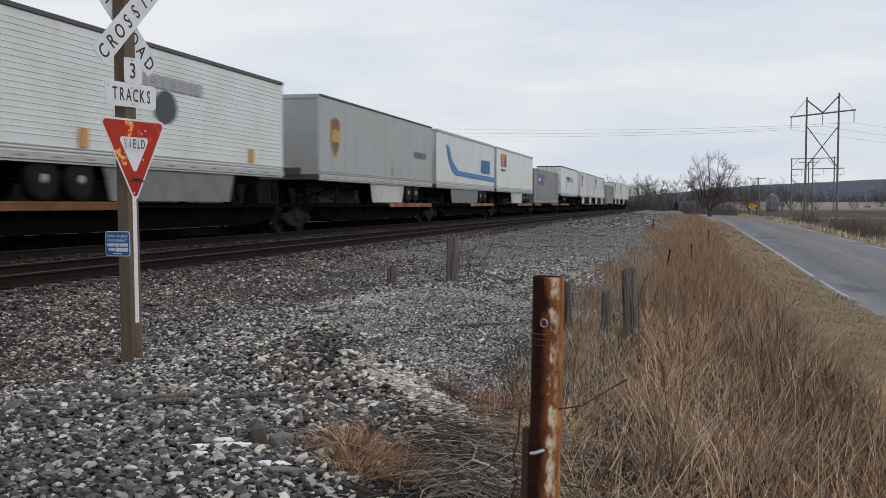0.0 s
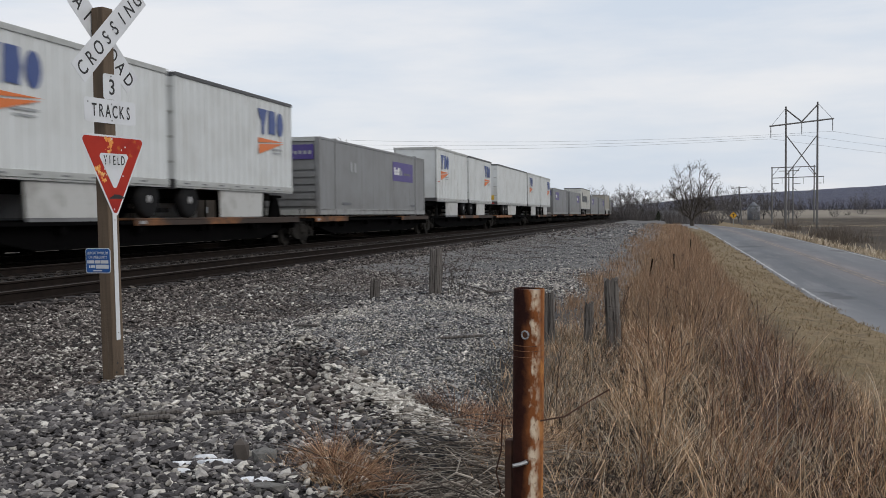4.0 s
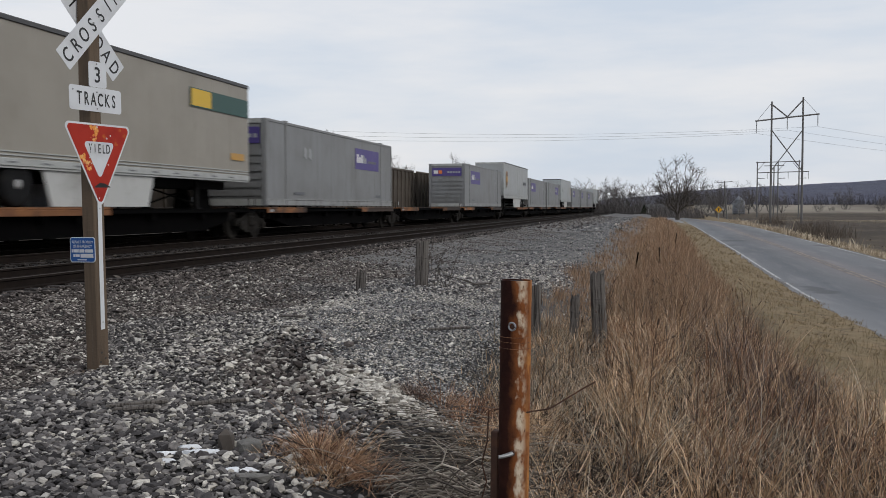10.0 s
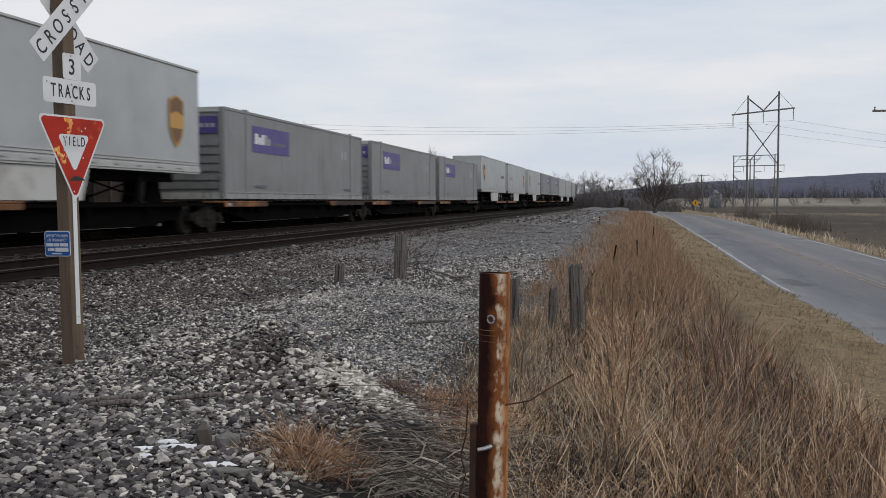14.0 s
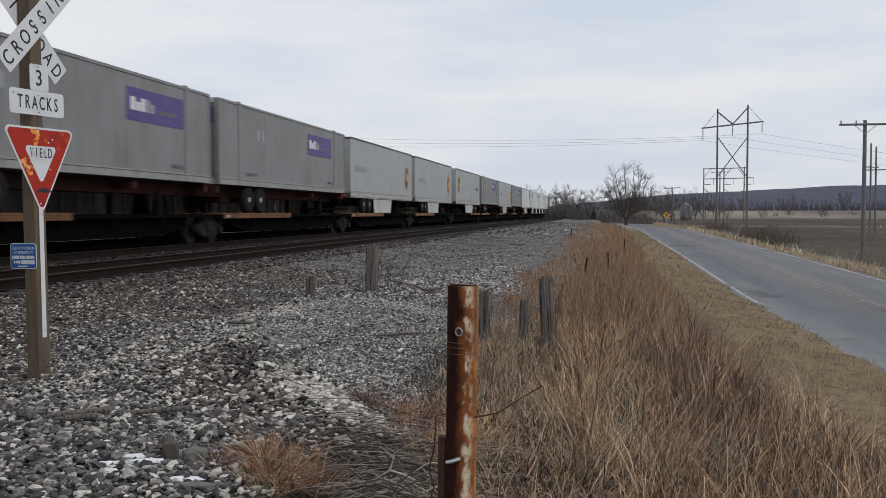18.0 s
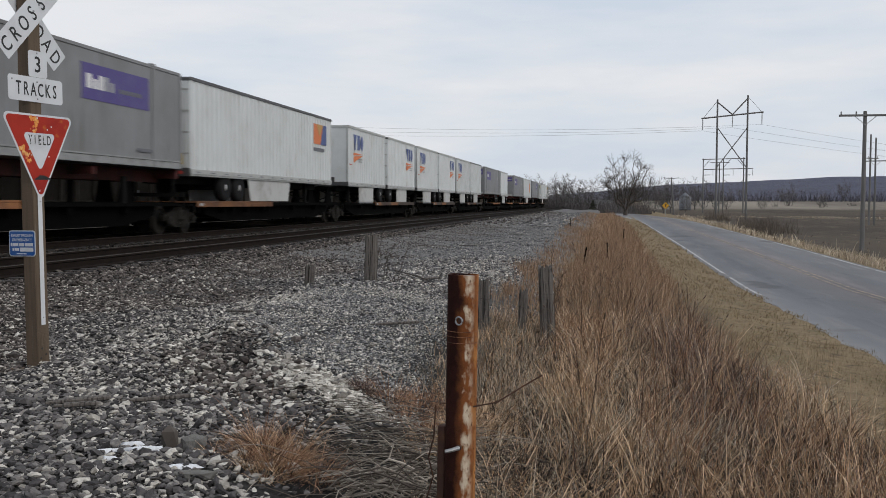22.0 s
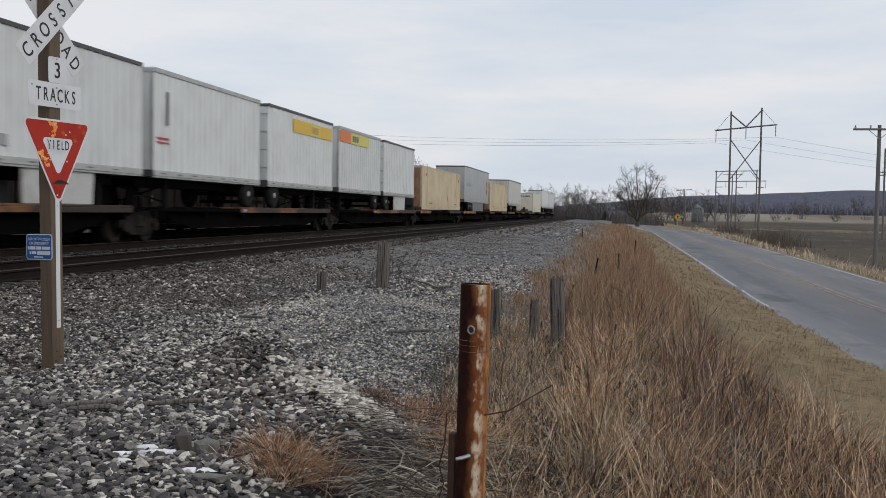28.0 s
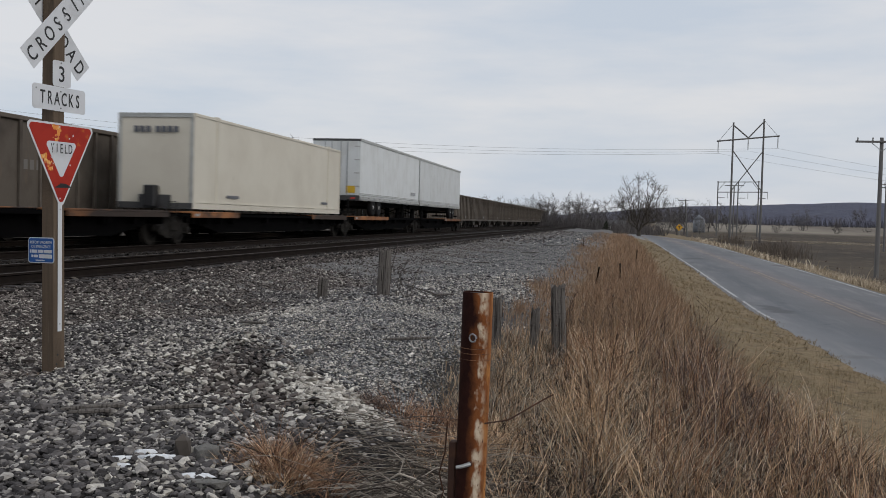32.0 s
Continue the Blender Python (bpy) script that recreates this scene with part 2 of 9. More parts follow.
M["rail_side"] = mat("rusty_rail_steel", (0.017, 0.0125, 0.0105), 0.95, 0.0, var=[((0.011, 0.0085, 0.0075), 5.0, 0.4, 0.7, 4)], spec=0.1)
M["rail_top"] = mat("polished_rail_head", (0.050, 0.043, 0.039), 0.8, 0.0, spec=0.12)
M["tie"] = mat("creosote_tie_wood", (0.020, 0.016, 0.015), 0.95, var=[((0.045, 0.036, 0.030), 3.0, 0.5, 0.8, 6, (0.3, 3.0, 3.0))], bump=(30.0, 0.6, 0.01), obj_random=0.35)
# Bed colour lowered to near black for the shade under the train.
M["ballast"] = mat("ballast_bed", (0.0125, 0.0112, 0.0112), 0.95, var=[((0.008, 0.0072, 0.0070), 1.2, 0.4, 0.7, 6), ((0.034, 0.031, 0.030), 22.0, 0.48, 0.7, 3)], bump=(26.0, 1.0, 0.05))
M["road_white"] = mat("worn_white_road_paint", (0.46, 0.46, 0.46), 0.9, var=[((0.14, 0.14, 0.145), 5.0, 0.46, 0.66, 6), ((0.14, 0.14, 0.145), 0.35, 0.5, 0.66, 4)])
M["road_yellow"] = mat("worn_yellow_road_paint", (0.29, 0.235, 0.195), 0.9, var=[((0.125, 0.115, 0.11), 2.5, 0.40, 0.62, 6)])
M["wood_post"] = mat("weathered_timber", (0.115, 0.082, 0.055), 0.9, var=[((0.07, 0.05, 0.035), 5.0, 0.45, 0.75, 6, (4.0, 4.0, 0.3)), ((0.19, 0.15, 0.11), 8.0, 0.6, 0.85, 6, (5.0, 5.0, 0.25))], bump=(40.0, 0.5, 0.01))
M["grey_wood"] = mat("grey_weathered_wood", (0.130, 0.117, 0.107), 0.95, var=[((0.028, 0.023, 0.020), 7.0, 0.48, 0.62, 6, (6.0, 6.0, 0.35)), ((0.19, 0.178, 0.165), 9.0, 0.58, 0.75, 6, (7.0, 7.0, 0.3))], bump=(40.0, 0.8, 0.012))
M["pole_wood"] = mat("utility_pole_wood", (0.155, 0.15, 0.15), 0.9, var=[((0.10, 0.096, 0.094), 3.0, 0.4, 0.7, 5, (3.0, 3.0, 0.2))])
M["sign_white"] = mat("reflective_white_sheeting", (0.62, 0.64, 0.67), 0.5, var=[((0.50, 0.51, 0.53), 4.0, 0.5, 0.8, 5)])
M["sign_black"] = mat("sign_black", (0.015, 0.015, 0.016), 0.5)
M["sign_blue"] = mat("sign_blue", (0.012, 0.085, 0.30), 0.5, var=[((0.03, 0.12, 0.36), 7.0, 0.55, 0.8, 4)])
M["sign_yellow"] = mat("warning_sign_yellow", (0.62, 0.33, 0.02), 0.5)
M["galvanised"] = mat("galvanised_steel", (0.33, 0.34, 0.35), 0.45, 0.6, var=[((0.2, 0.2, 0.2), 9.0, 0.5, 0.8, 4)])
M["wire"] = mat("cable", (0.05, 0.05, 0.055), 0.6)
M["bark"] = mat("grey_brown_bark", (0.085, 0.072, 0.062), 0.95, var=[((0.05, 0.042, 0.037), 4.0, 0.4, 0.7, 5)])
M["far_bark"] = mat("far_twig_grey", (0.098, 0.090, 0.088), 0.95, obj_random=0.2)
M["snow"] = mat("old_snow", (0.78, 0.80, 0.84), 0.7, var=[((0.5, 0.5, 0.5), 9.0, 0.55, 0.75, 5)], bump=(20.0, 0.6, 0.02))
M["concrete"] = mat("broken_concrete", (0.17, 0.165, 0.155), 0.95, var=[((0.10, 0.095, 0.09), 6.0, 0.4, 0.7, 6)], bump=(24.0, 0.8, 0.03))
M["silo"] = mat("galvanised_silo", (0.20, 0.215, 0.24), 0.7, 0.0, var=[((0.13, 0.135, 0.15), 0.8, 0.45, 0.7, 5, (1, 1, 0.3))])
M["far_white"] = mat("white_paint", (0.66, 0.66, 0.66), 0.6)

# ---------------------------------------------------------------- mesh helpers


class Geo:
    """Collects vertices and faces of one part."""

    def __init__(self):
        self.v, self.f = [], []

    def add(self, verts, faces):
        k = len(self.v)
        self.v += [tuple(p) for p in verts]
        self.f += [tuple(i + k for i in q) for q in faces]
        return self

    def box(self, x0, x1, y0, y1, z0, z1, m=None, bevel=0.0):
        """A box; with bevel its upright and lengthwise edges are cut."""
        if bevel:
            b = min(bevel, abs(x1 - x0) / 3, abs(z1 - z0) / 3, abs(y1 - y0) / 3)
            ring = [(x0 + b, z0), (x1 - b, z0), (x1, z0 + b), (x1, z1 - b), (x1 - b, z1), (x0 + b, z1), (x0, z1 - b), (x0, z0 + b)]
            inner = [(x0 + b, z0 + b), (x1 - b, z0 + b), (x1 - b, z0 + b), (x1 - b, z1 - b), (x1 - b, z1 - b), (x0 + b, z1 - b), (x0 + b, z1 - b), (x0 + b, z0 + b)]
            vs = [(x, y0, z) for x, z in inner] + [(x, y0 + b, z) for x, z in ring] + [(x, y1 - b, z) for x, z in ring] + [(x, y1, z) for x, z in inner]
            fs = []
            for r in range(3):
                for i in range(8):
                    j = (i + 1) % 8
                    fs.append((r * 8 + i, r * 8 + j, r * 8 + 8 + j, r * 8 + 8 + i))
            fs += [tuple(range(7, -1, -1)), tuple(range(24, 32))]
        else:
            vs = [(x, y, z) for z in (z0, z1) for y in (y0, y1) for x in (x0, x1)]
            fs = [(0, 2, 3, 1), (4, 5, 7, 6), (0, 1, 5, 4), (2, 6, 7, 3), (0, 4, 6, 2), (1, 3, 7, 5)]
        if m is not None:
            vs = [m @ Vector(p) for p in vs]
        return self.add(vs, fs)

    def tube(self, points, radii, n=8, cap=True):
        """A tapered round bar through the points."""
        points = [Vector(p) for p in points]
        if not hasattr(radii, "__len__"):
            radii = [radii] * len(points)
        vs, fs = [], []
        for i, p in enumerate(points):
            d = (points[min(i + 1, len(points) - 1)] - points[max(i - 1, 0)])
            d = d.normalized() if d.length else Vector((0, 0, 1))
            a = d.cross(Vector((0, 0, 1)) if abs(d.z) < 0.9 else Vector((1, 0, 0))).normalized()
            b = d.cross(a)
            for k in range(n):
                t = 2 * math.pi * k / n
                vs.append(p + (a * math.cos(t) + b * math.sin(t)) * radii[i])
        for i in range(len(points) - 1):
            for k in range(n):
                j = (k + 1) % n
                fs.append((i * n + k, i * n + j, (i + 1) * n + j, (i + 1) * n + k))
        if cap:
            fs += [tuple(range(n - 1, -1, -1)), tuple(range((len(points) - 1) * n, len(points) * n))]
        return self.add(vs, fs)

    def lathe(self, profile, axis="z", centre=(0, 0, 0), n=16):
        """Turns (radius, along) pairs round an axis."""
        vs, fs = [], []
        c = Vector(centre)
        for r, h in profile:
            for k in range(n):
                t = 2 * math.pi * k / n
                u, w = r * math.cos(t), r * math.sin(t)
                vs.append(c + (Vector((u, w, h)) if axis == "z" else Vector((h, u, w)) if axis == "x" else Vector((u, h, w))))
        for i in range(len(profile) - 1):
            for k in range(n):
                j = (k + 1) % n
                fs.append((i * n + k, i * n + j, i * n + n + j, i * n + n + k))
        fs += [tuple(range(n)), tuple(range((len(profile) - 1) * n, len(profile) * n))]
        return self.add(vs, fs)

    def prism(self, outline, x0, x1, m=None):
        """An outline of (y, z) points drawn out along x."""
        k = len(outline)
        vs = [(x0, y, z) for y, z in outline] + [(x1, y, z) for y, z in outline]
        fs = [tuple(range(k)), tuple(range(2 * k - 1, k - 1, -1))] + [(i, (i + 1) % k, k + (i + 1) % k, k + i) for i in range(k)]
        if m is not None:
            vs = [m @ Vector(p) for p in vs]
        return self.add(vs, fs)

    def mesh(self, name, material, smooth=False):
        me = bpy.data.meshes.new(name)
        me.from_pydata(self.v, [], self.f)
        bm = bmesh.new()
        bm.from_mesh(me)
        bmesh.ops.recalc_face_normals(bm, faces=bm.faces)
        bm.to_mesh(me)
        bm.free()
        me.materials.append(material)
        if smooth:
            me.polygons.foreach_set("use_smooth", [True] * len(me.polygons))
        return me


def part(name, geo, material, parent=None, label="", smooth=False):
    """Links a piece as one mesh object under a thing or a part."""
    ob = new(name, geo if isinstance(geo, bpy.types.Mesh) else geo.mesh(name, material, smooth))
    if parent is not None:
        ob.parent = parent
    if label:
        ob["label"] = label
    return ob


def thing(name, label, category, group="", m=None):
    ob = new(name)
    ob.empty_display_size = 0.3
    tagged(ob, label, category, group)
    if m is not None:
        ob.matrix_basis = m
    return ob


def raw_mesh(name, co, faces, material, smooth=False):
    """A mesh from number arrays: co (n, 3), faces (m, 3 or 4)."""
    me = bpy.data.meshes.new(name)
    co = np.asarray(co, np.float32)
    faces = np.asarray(faces, np.int32)
    k = faces.shape[1]
    me.vertices.add(len(co))
    me.vertices.foreach_set("co", co.ravel())
    me.loops.add(faces.size)
    me.loops.foreach_set("vertex_index", faces.ravel())
    me.polygons.add(len(faces))
    me.polygons.foreach_set("loop_start", np.arange(0, faces.size, k, dtype=np.int32))
    me.polygons.foreach_set("use_smooth", np.full(len(faces), smooth))
    me.update(calc_edges=True)
    me.materials.append(material)
    return me


def rounded(points, r, n=5):
    """A polygon with rounded corners."""
    out = []
    k = len(points)
    for i in range(k):
        p, a, b = Vector(points[i]), Vector(points[i - 1]), Vector(points[(i + 1) % k])
        da, db = (a - p).normalized(), (b - p).normalized()
        half = da.angle(db) / 2
        t = r / math.tan(half)
        c = p + (da + db).normalized() * (r / math.sin(half))
        s, e = p + da * t - c, p + db * t - c
        for j in range(n + 1):
            v = s.lerp(e, j / n).normalized() * r
            out.append(tuple(c + v))
    return out


def text_geo(word, height, depth=0.004, bold=0.0):
    """Letters of the built-in font as a mesh in the xz plane, centred, facing -y."""
    cu = bpy.data.curves.new("letters", "FONT")
    cu.body = word
    cu.size = height / 0.7
    cu.align_x = "CENTER"
    cu.extrude = depth / 2
    cu.resolution_u = 3
    cu.offset = bold * height
    ob = bpy.data.objects.new("letters", cu)
    scene.collection.objects.link(ob)
    bpy.context.view_layer.update()
    me = bpy.data.meshes.new_from_object(ob.evaluated_get(bpy.context.evaluated_depsgraph_get()))
    bpy.data.objects.remove(ob)
    me.transform(Matrix.Translation((0, -height / 2, 0)))
    me.transform(Matrix.Rotation(radians(90), 4, "X"))
    return me


# ---------------------------------------------------------------- the lie of the land
RAIL_Z = 0.55
TRACKS = (-10.2, -14.75, -19.2)
CURVE_FROM, RADIUS = 205.0, 900.0


def along(s, offset):
    """Place and heading (degrees) s metres along the line, offset metres right of the middle track."""
    x0 = TRACKS[1] + offset
    if s <= CURVE_FROM:
        return x0, s, 0.0
    a = (s - CURVE_FROM) / RADIUS
    return TRACKS[1] - RADIUS + (RADIUS + offset) * math.cos(a), CURVE_FROM + (RADIUS + offset) * math.sin(a), math.degrees(a)


def smooth_step(a, b, x):
    t = min(1.0, max(0.0, (x - a) / (b - a)))
    return t * t * (3 - 2 * t)


PROFILE = [(-60, -0.6), (-28, -0.5), (-24.0, 0.20), (-9.0, 0.31), (-8.3, 0.22), (-6.6, 0.06), (-5.3, 0.0), (-3.6, 0.14), (-2.2, 0.10), (-1.2, -0.10), (0.2, -0.25), (2.0, -0.45), (3.3, -0.67), (3.8, -0.70), (3.93, -0.714), (4.15, -0.80), (9.7, -0.80), (10.0, -0.73), (11.0, -0.95), (14, -1.15), (60, -1.2)]
PX, PZ = [p[0] for p in PROFILE], [p[1] for p in PROFILE]


ROAD_Y = [-900, 0, 15, 28, 36, 52, 117, 220, 400]
ROAD_Z = [-0.60, -0.60, -0.63, -0.84, -0.80, -0.67, -0.40, -0.25, -0.2]


def road_z(y):
    return float(np.interp(y, ROAD_Y, ROAD_Z))


HEAP_Y, HEAP_X = [6.7, 7.3, 7.9, 9.05, 10.5, 16, 24, 60], [-2.05, -2.58, -3.05, -3.75, -4.5, -5.2, -4.9, -5.5]


def heap_line(y):
    """The foot of the heap of fine gravel."""
    return np.interp(y, HEAP_Y, HEAP_X)


def ground(x, y):
    """Height of the ground."""
    lift = (road_z(y) + 0.72) * smooth_step(1.2, 4.0, x)
    if y > CURVE_FROM:
        a = math.atan2(y - CURVE_FROM, x - (TRACKS[1] - RADIUS))
        x = math.hypot(y - CURVE_FROM, x - (TRACKS[1] - RADIUS)) - RADIUS + TRACKS[1]
    z = float(np.interp(x, PX, PZ)) + 3.6 * smooth_step(250, 420, y) * smooth_step(6, 30, x)
    if -8.2 < x < 1.0:
        near = math.exp(-((y - 14.5) / 7.0) ** 2)
        z += 0.20 * near * math.exp(-((x + 3.9) / 1.6) ** 2)
        d = x - heap_line(y)
        z += 0.21 * math.exp(-((y - 8.5) / 1.6) ** 2) * math.exp(-((d - 0.15) / (0.60 if d > 0.15 else 0.34)) ** 2)
        z -= 0.05 * math.exp(-((y - 8.0) / 1.3) ** 2) * math.exp(-((d + 0.45) / 0.4) ** 2)
        z += 0.05 * noise.noise((x * 0.8, y * 0.8, 0.3)) + 0.02 * noise.noise((x * 2.6, y * 2.6, 1.3))
    elif x > 10.6 or x < -24:
        z += 0.12 * noise.noise((x * 0.12, y * 0.12, 0.7))
    elif 1.0 <= x < 4.3:
        z += 0.03 * noise.noise((x * 1.1, y * 1.1, 0.3))
    return z + lift


GRID = {}


def heights(x, y):
    """Ground heights for arrays of places, read off a fine grid near the camera."""
    if not GRID:
        gx, gy = np.arange(-9.6, 4.8, 0.1), np.arange(2.0, 64.0, 0.12)
        GRID["z"] = np.array([[ground(a, b) for a in gx] for b in gy])
        GRID["n"] = (len(gx), len(gy))
    u, v = (np.asarray(x) + 9.6) / 0.1, (np.asarray(y) - 2.0) / 0.12
    inside = (u >= 0) & (u < GRID["n"][0] - 1.001) & (v >= 0) & (v < GRID["n"][1] - 1.001)
    uc, vc = np.clip(u, 0, GRID["n"][0] - 1.001), np.clip(v, 0, GRID["n"][1] - 1.001)
    i, j = uc.astype(int), vc.astype(int)
    fu, fv = uc - i, vc - j
    g = GRID["z"]
    z = g[j, i] * (1 - fu) * (1 - fv) + g[j, i + 1] * fu * (1 - fv) + g[j + 1, i] * (1 - fu) * fv + g[j + 1, i + 1] * fu * fv
    out = np.nonzero(~inside)[0]
    if len(out):
        z[out] = [ground(a, b) for a, b in zip(np.asarray(x)[out], np.asarray(y)[out])]
    return z


def ground_material():
    """Soil under grass, gravel near the line, ploughed field beyond the road: by the plan."""
    m = bpy.data.materials.new("ground_soil")
    m.use_nodes = True
    n, l = m.node_tree.nodes, m.node_tree.links
    bsdf = n["Principled BSDF"]
    bsdf.inputs["Roughness"].default_value = 0.95
    bsdf.inputs["Specular IOR Level"].default_value = 0.2
    tc = n.new("ShaderNodeTexCoord")
    sep = n.new("ShaderNodeSeparateXYZ")
    l.new(tc.outputs["Object"], sep.inputs[0])

    def nz(scale, detail, stretch=None):
        t = n.new("ShaderNodeTexNoise")
        t.inputs["Scale"].default_value = scale
        t.inputs["Detail"].default_value = detail
        t.inputs["Roughness"].default_value = 0.62
        if stretch:
            mp = n.new("ShaderNodeMapping")
            mp.inputs["Scale"].default_value = stretch
            l.new(tc.outputs["Object"], mp.inputs[0])
            l.new(mp.outputs[0], t.inputs["Vector"])
        else:
            l.new(tc.outputs["Object"], t.inputs["Vector"])
        return t.outputs[0]

    def rng(src, a, b):
        r = n.new("ShaderNodeMapRange")
        r.inputs["From Min"].default_value, r.inputs["From Max"].default_value = a, b
        l.new(src, r.inputs[0])
        return r.outputs[0]

    def mix(f, a, b):
        x = n.new("ShaderNodeMixRGB")
        l.new(f, x.inputs[0])
        for k, c in ((1, a), (2, b)):
            if isinstance(c, tuple):
                x.inputs[k].default_value = (*c, 1)
            else:
                l.new(c, x.inputs[k])
        return x.outputs[0]

    def wob(src, amount):
        q = n.new("ShaderNodeMath")
        q.operation = "MULTIPLY_ADD"
        l.new(nz(0.8, 5), q.inputs[0])
        q.inputs[1].default_value = amount
        l.new(src, q.inputs[2])
        return q.outputs[0]

    x = sep.outputs["X"]
    # Bed colour near black, painting the shade in gaps between loose stones.
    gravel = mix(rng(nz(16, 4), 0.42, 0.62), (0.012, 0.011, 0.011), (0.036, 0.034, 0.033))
    stone = mix(rng(nz(5, 5), 0.40, 0.62), (0.075, 0.073, 0.074), (0.19, 0.184, 0.18))
    stone = mix(rng(nz(26, 4), 0.45, 0.6), stone, (0.15, 0.145, 0.14))
    gravel = mix(rng(sep.outputs["Y"], 11, 20), gravel, stone)
    gravel = mix(rng(sep.outputs["Y"], 3.4, 2.4), gravel, stone)
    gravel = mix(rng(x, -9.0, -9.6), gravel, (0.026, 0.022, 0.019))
    # Near-black soil here paints the shade between the near grass blades.
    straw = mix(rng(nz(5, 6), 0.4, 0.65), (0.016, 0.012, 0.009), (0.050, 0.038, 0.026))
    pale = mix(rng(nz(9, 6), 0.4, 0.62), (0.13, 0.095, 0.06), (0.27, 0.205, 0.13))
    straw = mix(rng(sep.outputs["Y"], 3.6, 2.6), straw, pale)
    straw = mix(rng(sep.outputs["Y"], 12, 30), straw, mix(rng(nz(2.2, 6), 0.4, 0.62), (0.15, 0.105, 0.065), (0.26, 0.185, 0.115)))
    mown = mix(rng(nz(1.2, 6), 0.38, 0.62), (0.205, 0.150, 0.090), (0.150, 0.116, 0.066))
    mown = mix(rng(nz(14, 5), 0.45, 0.7), mown, (0.27, 0.205, 0.125))
    mown = mix(rng(nz(3.5, 6), 0.52, 0.70), mown, (0.085, 0.063, 0.040))
    field = mix(rng(nz(0.05, 6, (1.0, 0.25, 1.0)), 0.40, 0.62), (0.046, 0.036, 0.028), (0.082, 0.064, 0.045))
    field = mix(rng(nz(0.6, 6, (1.0, 0.3, 1.0)), 0.5, 0.75), field, (0.12, 0.094, 0.062))
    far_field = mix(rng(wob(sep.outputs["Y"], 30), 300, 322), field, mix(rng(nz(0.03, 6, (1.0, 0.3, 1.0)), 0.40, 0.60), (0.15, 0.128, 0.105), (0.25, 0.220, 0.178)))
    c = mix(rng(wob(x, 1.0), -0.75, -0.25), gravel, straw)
    c = mix(rng(wob(x, 0.8), 1.9, 2.5), c, mown)
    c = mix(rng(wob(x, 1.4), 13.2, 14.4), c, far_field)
    c = mix(rng(wob(x, 1.0), -23.5, -24.5), c, mix(rng(nz(1.5, 6), 0.4, 0.65), (0.022, 0.018, 0.014), (0.060, 0.046, 0.033)))
    l.new(c, bsdf.inputs["Base Color"])
    bp = n.new("ShaderNodeBump")
    bp.inputs["Strength"].default_value = 0.9
    bp.inputs["Distance"].default_value = 0.02
    l.new(nz(18, 6), bp.inputs["Height"])
    l.new(bp.outputs[0], bsdf.inputs["Normal"])
    return m


def build_ground():
    xs = [-4000, -1500, -600, -250, -120, -60, -40, -30, -26, -24] + list(np.arange(-22, -8.5, 1.5)) + list(np.arange(-8.5, 4.2, 0.22)) + [4.6, 6, 8, 10.0, 10.5, 11.2, 12, 13, 14.5, 17, 20, 25, 32, 42, 60, 90, 150, 300, 700, 1600, 4000]
    ys = [-1500, -600, -250, -100, -40, -15, -5, 0, 2] + list(np.arange(3, 26, 0.22)) + list(np.arange(26, 60, 1.0)) + list(np.arange(60, 240, 6.0)) + list(np.arange(240, 480, 15.0)) + [520, 600, 750, 1000, 1500, 2200, 4000]
    co = [(x, y, ground(x, y)) for y in ys for x in xs]
    w = len(xs)
    fs = [(j * w + i, j * w + i + 1, (j + 1) * w + i + 1, (j + 1) * w + i) for j in range(len(ys) - 1) for i in range(w - 1)]
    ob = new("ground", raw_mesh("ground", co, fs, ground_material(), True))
    tagged(ob, "gravel, dry grass verge and bare brown field beside the railway", "ground", kind="structure")


def ribbon(profile, s_list, offset):
    """A section of (across, height) points drawn along the line."""
    co, fs = [], []
    k = len(profile)
    for s in s_list:
        for dx, z in profile:
            x, y, _ = along(s, offset + dx)
            co.append((x, y, z))
    for j in range(len(s_list) - 1):
        for i in range(k - 1):
            fs.append((j * k + i, j * k + i + 1, (j + 1) * k + i + 1, (j + 1) * k + i))
    return co, fs


S_LIST = [-1300, -600, -200, -50, 0, 50, 100, 150, 205] + [205 + 8 * i for i in range(1, 40)]


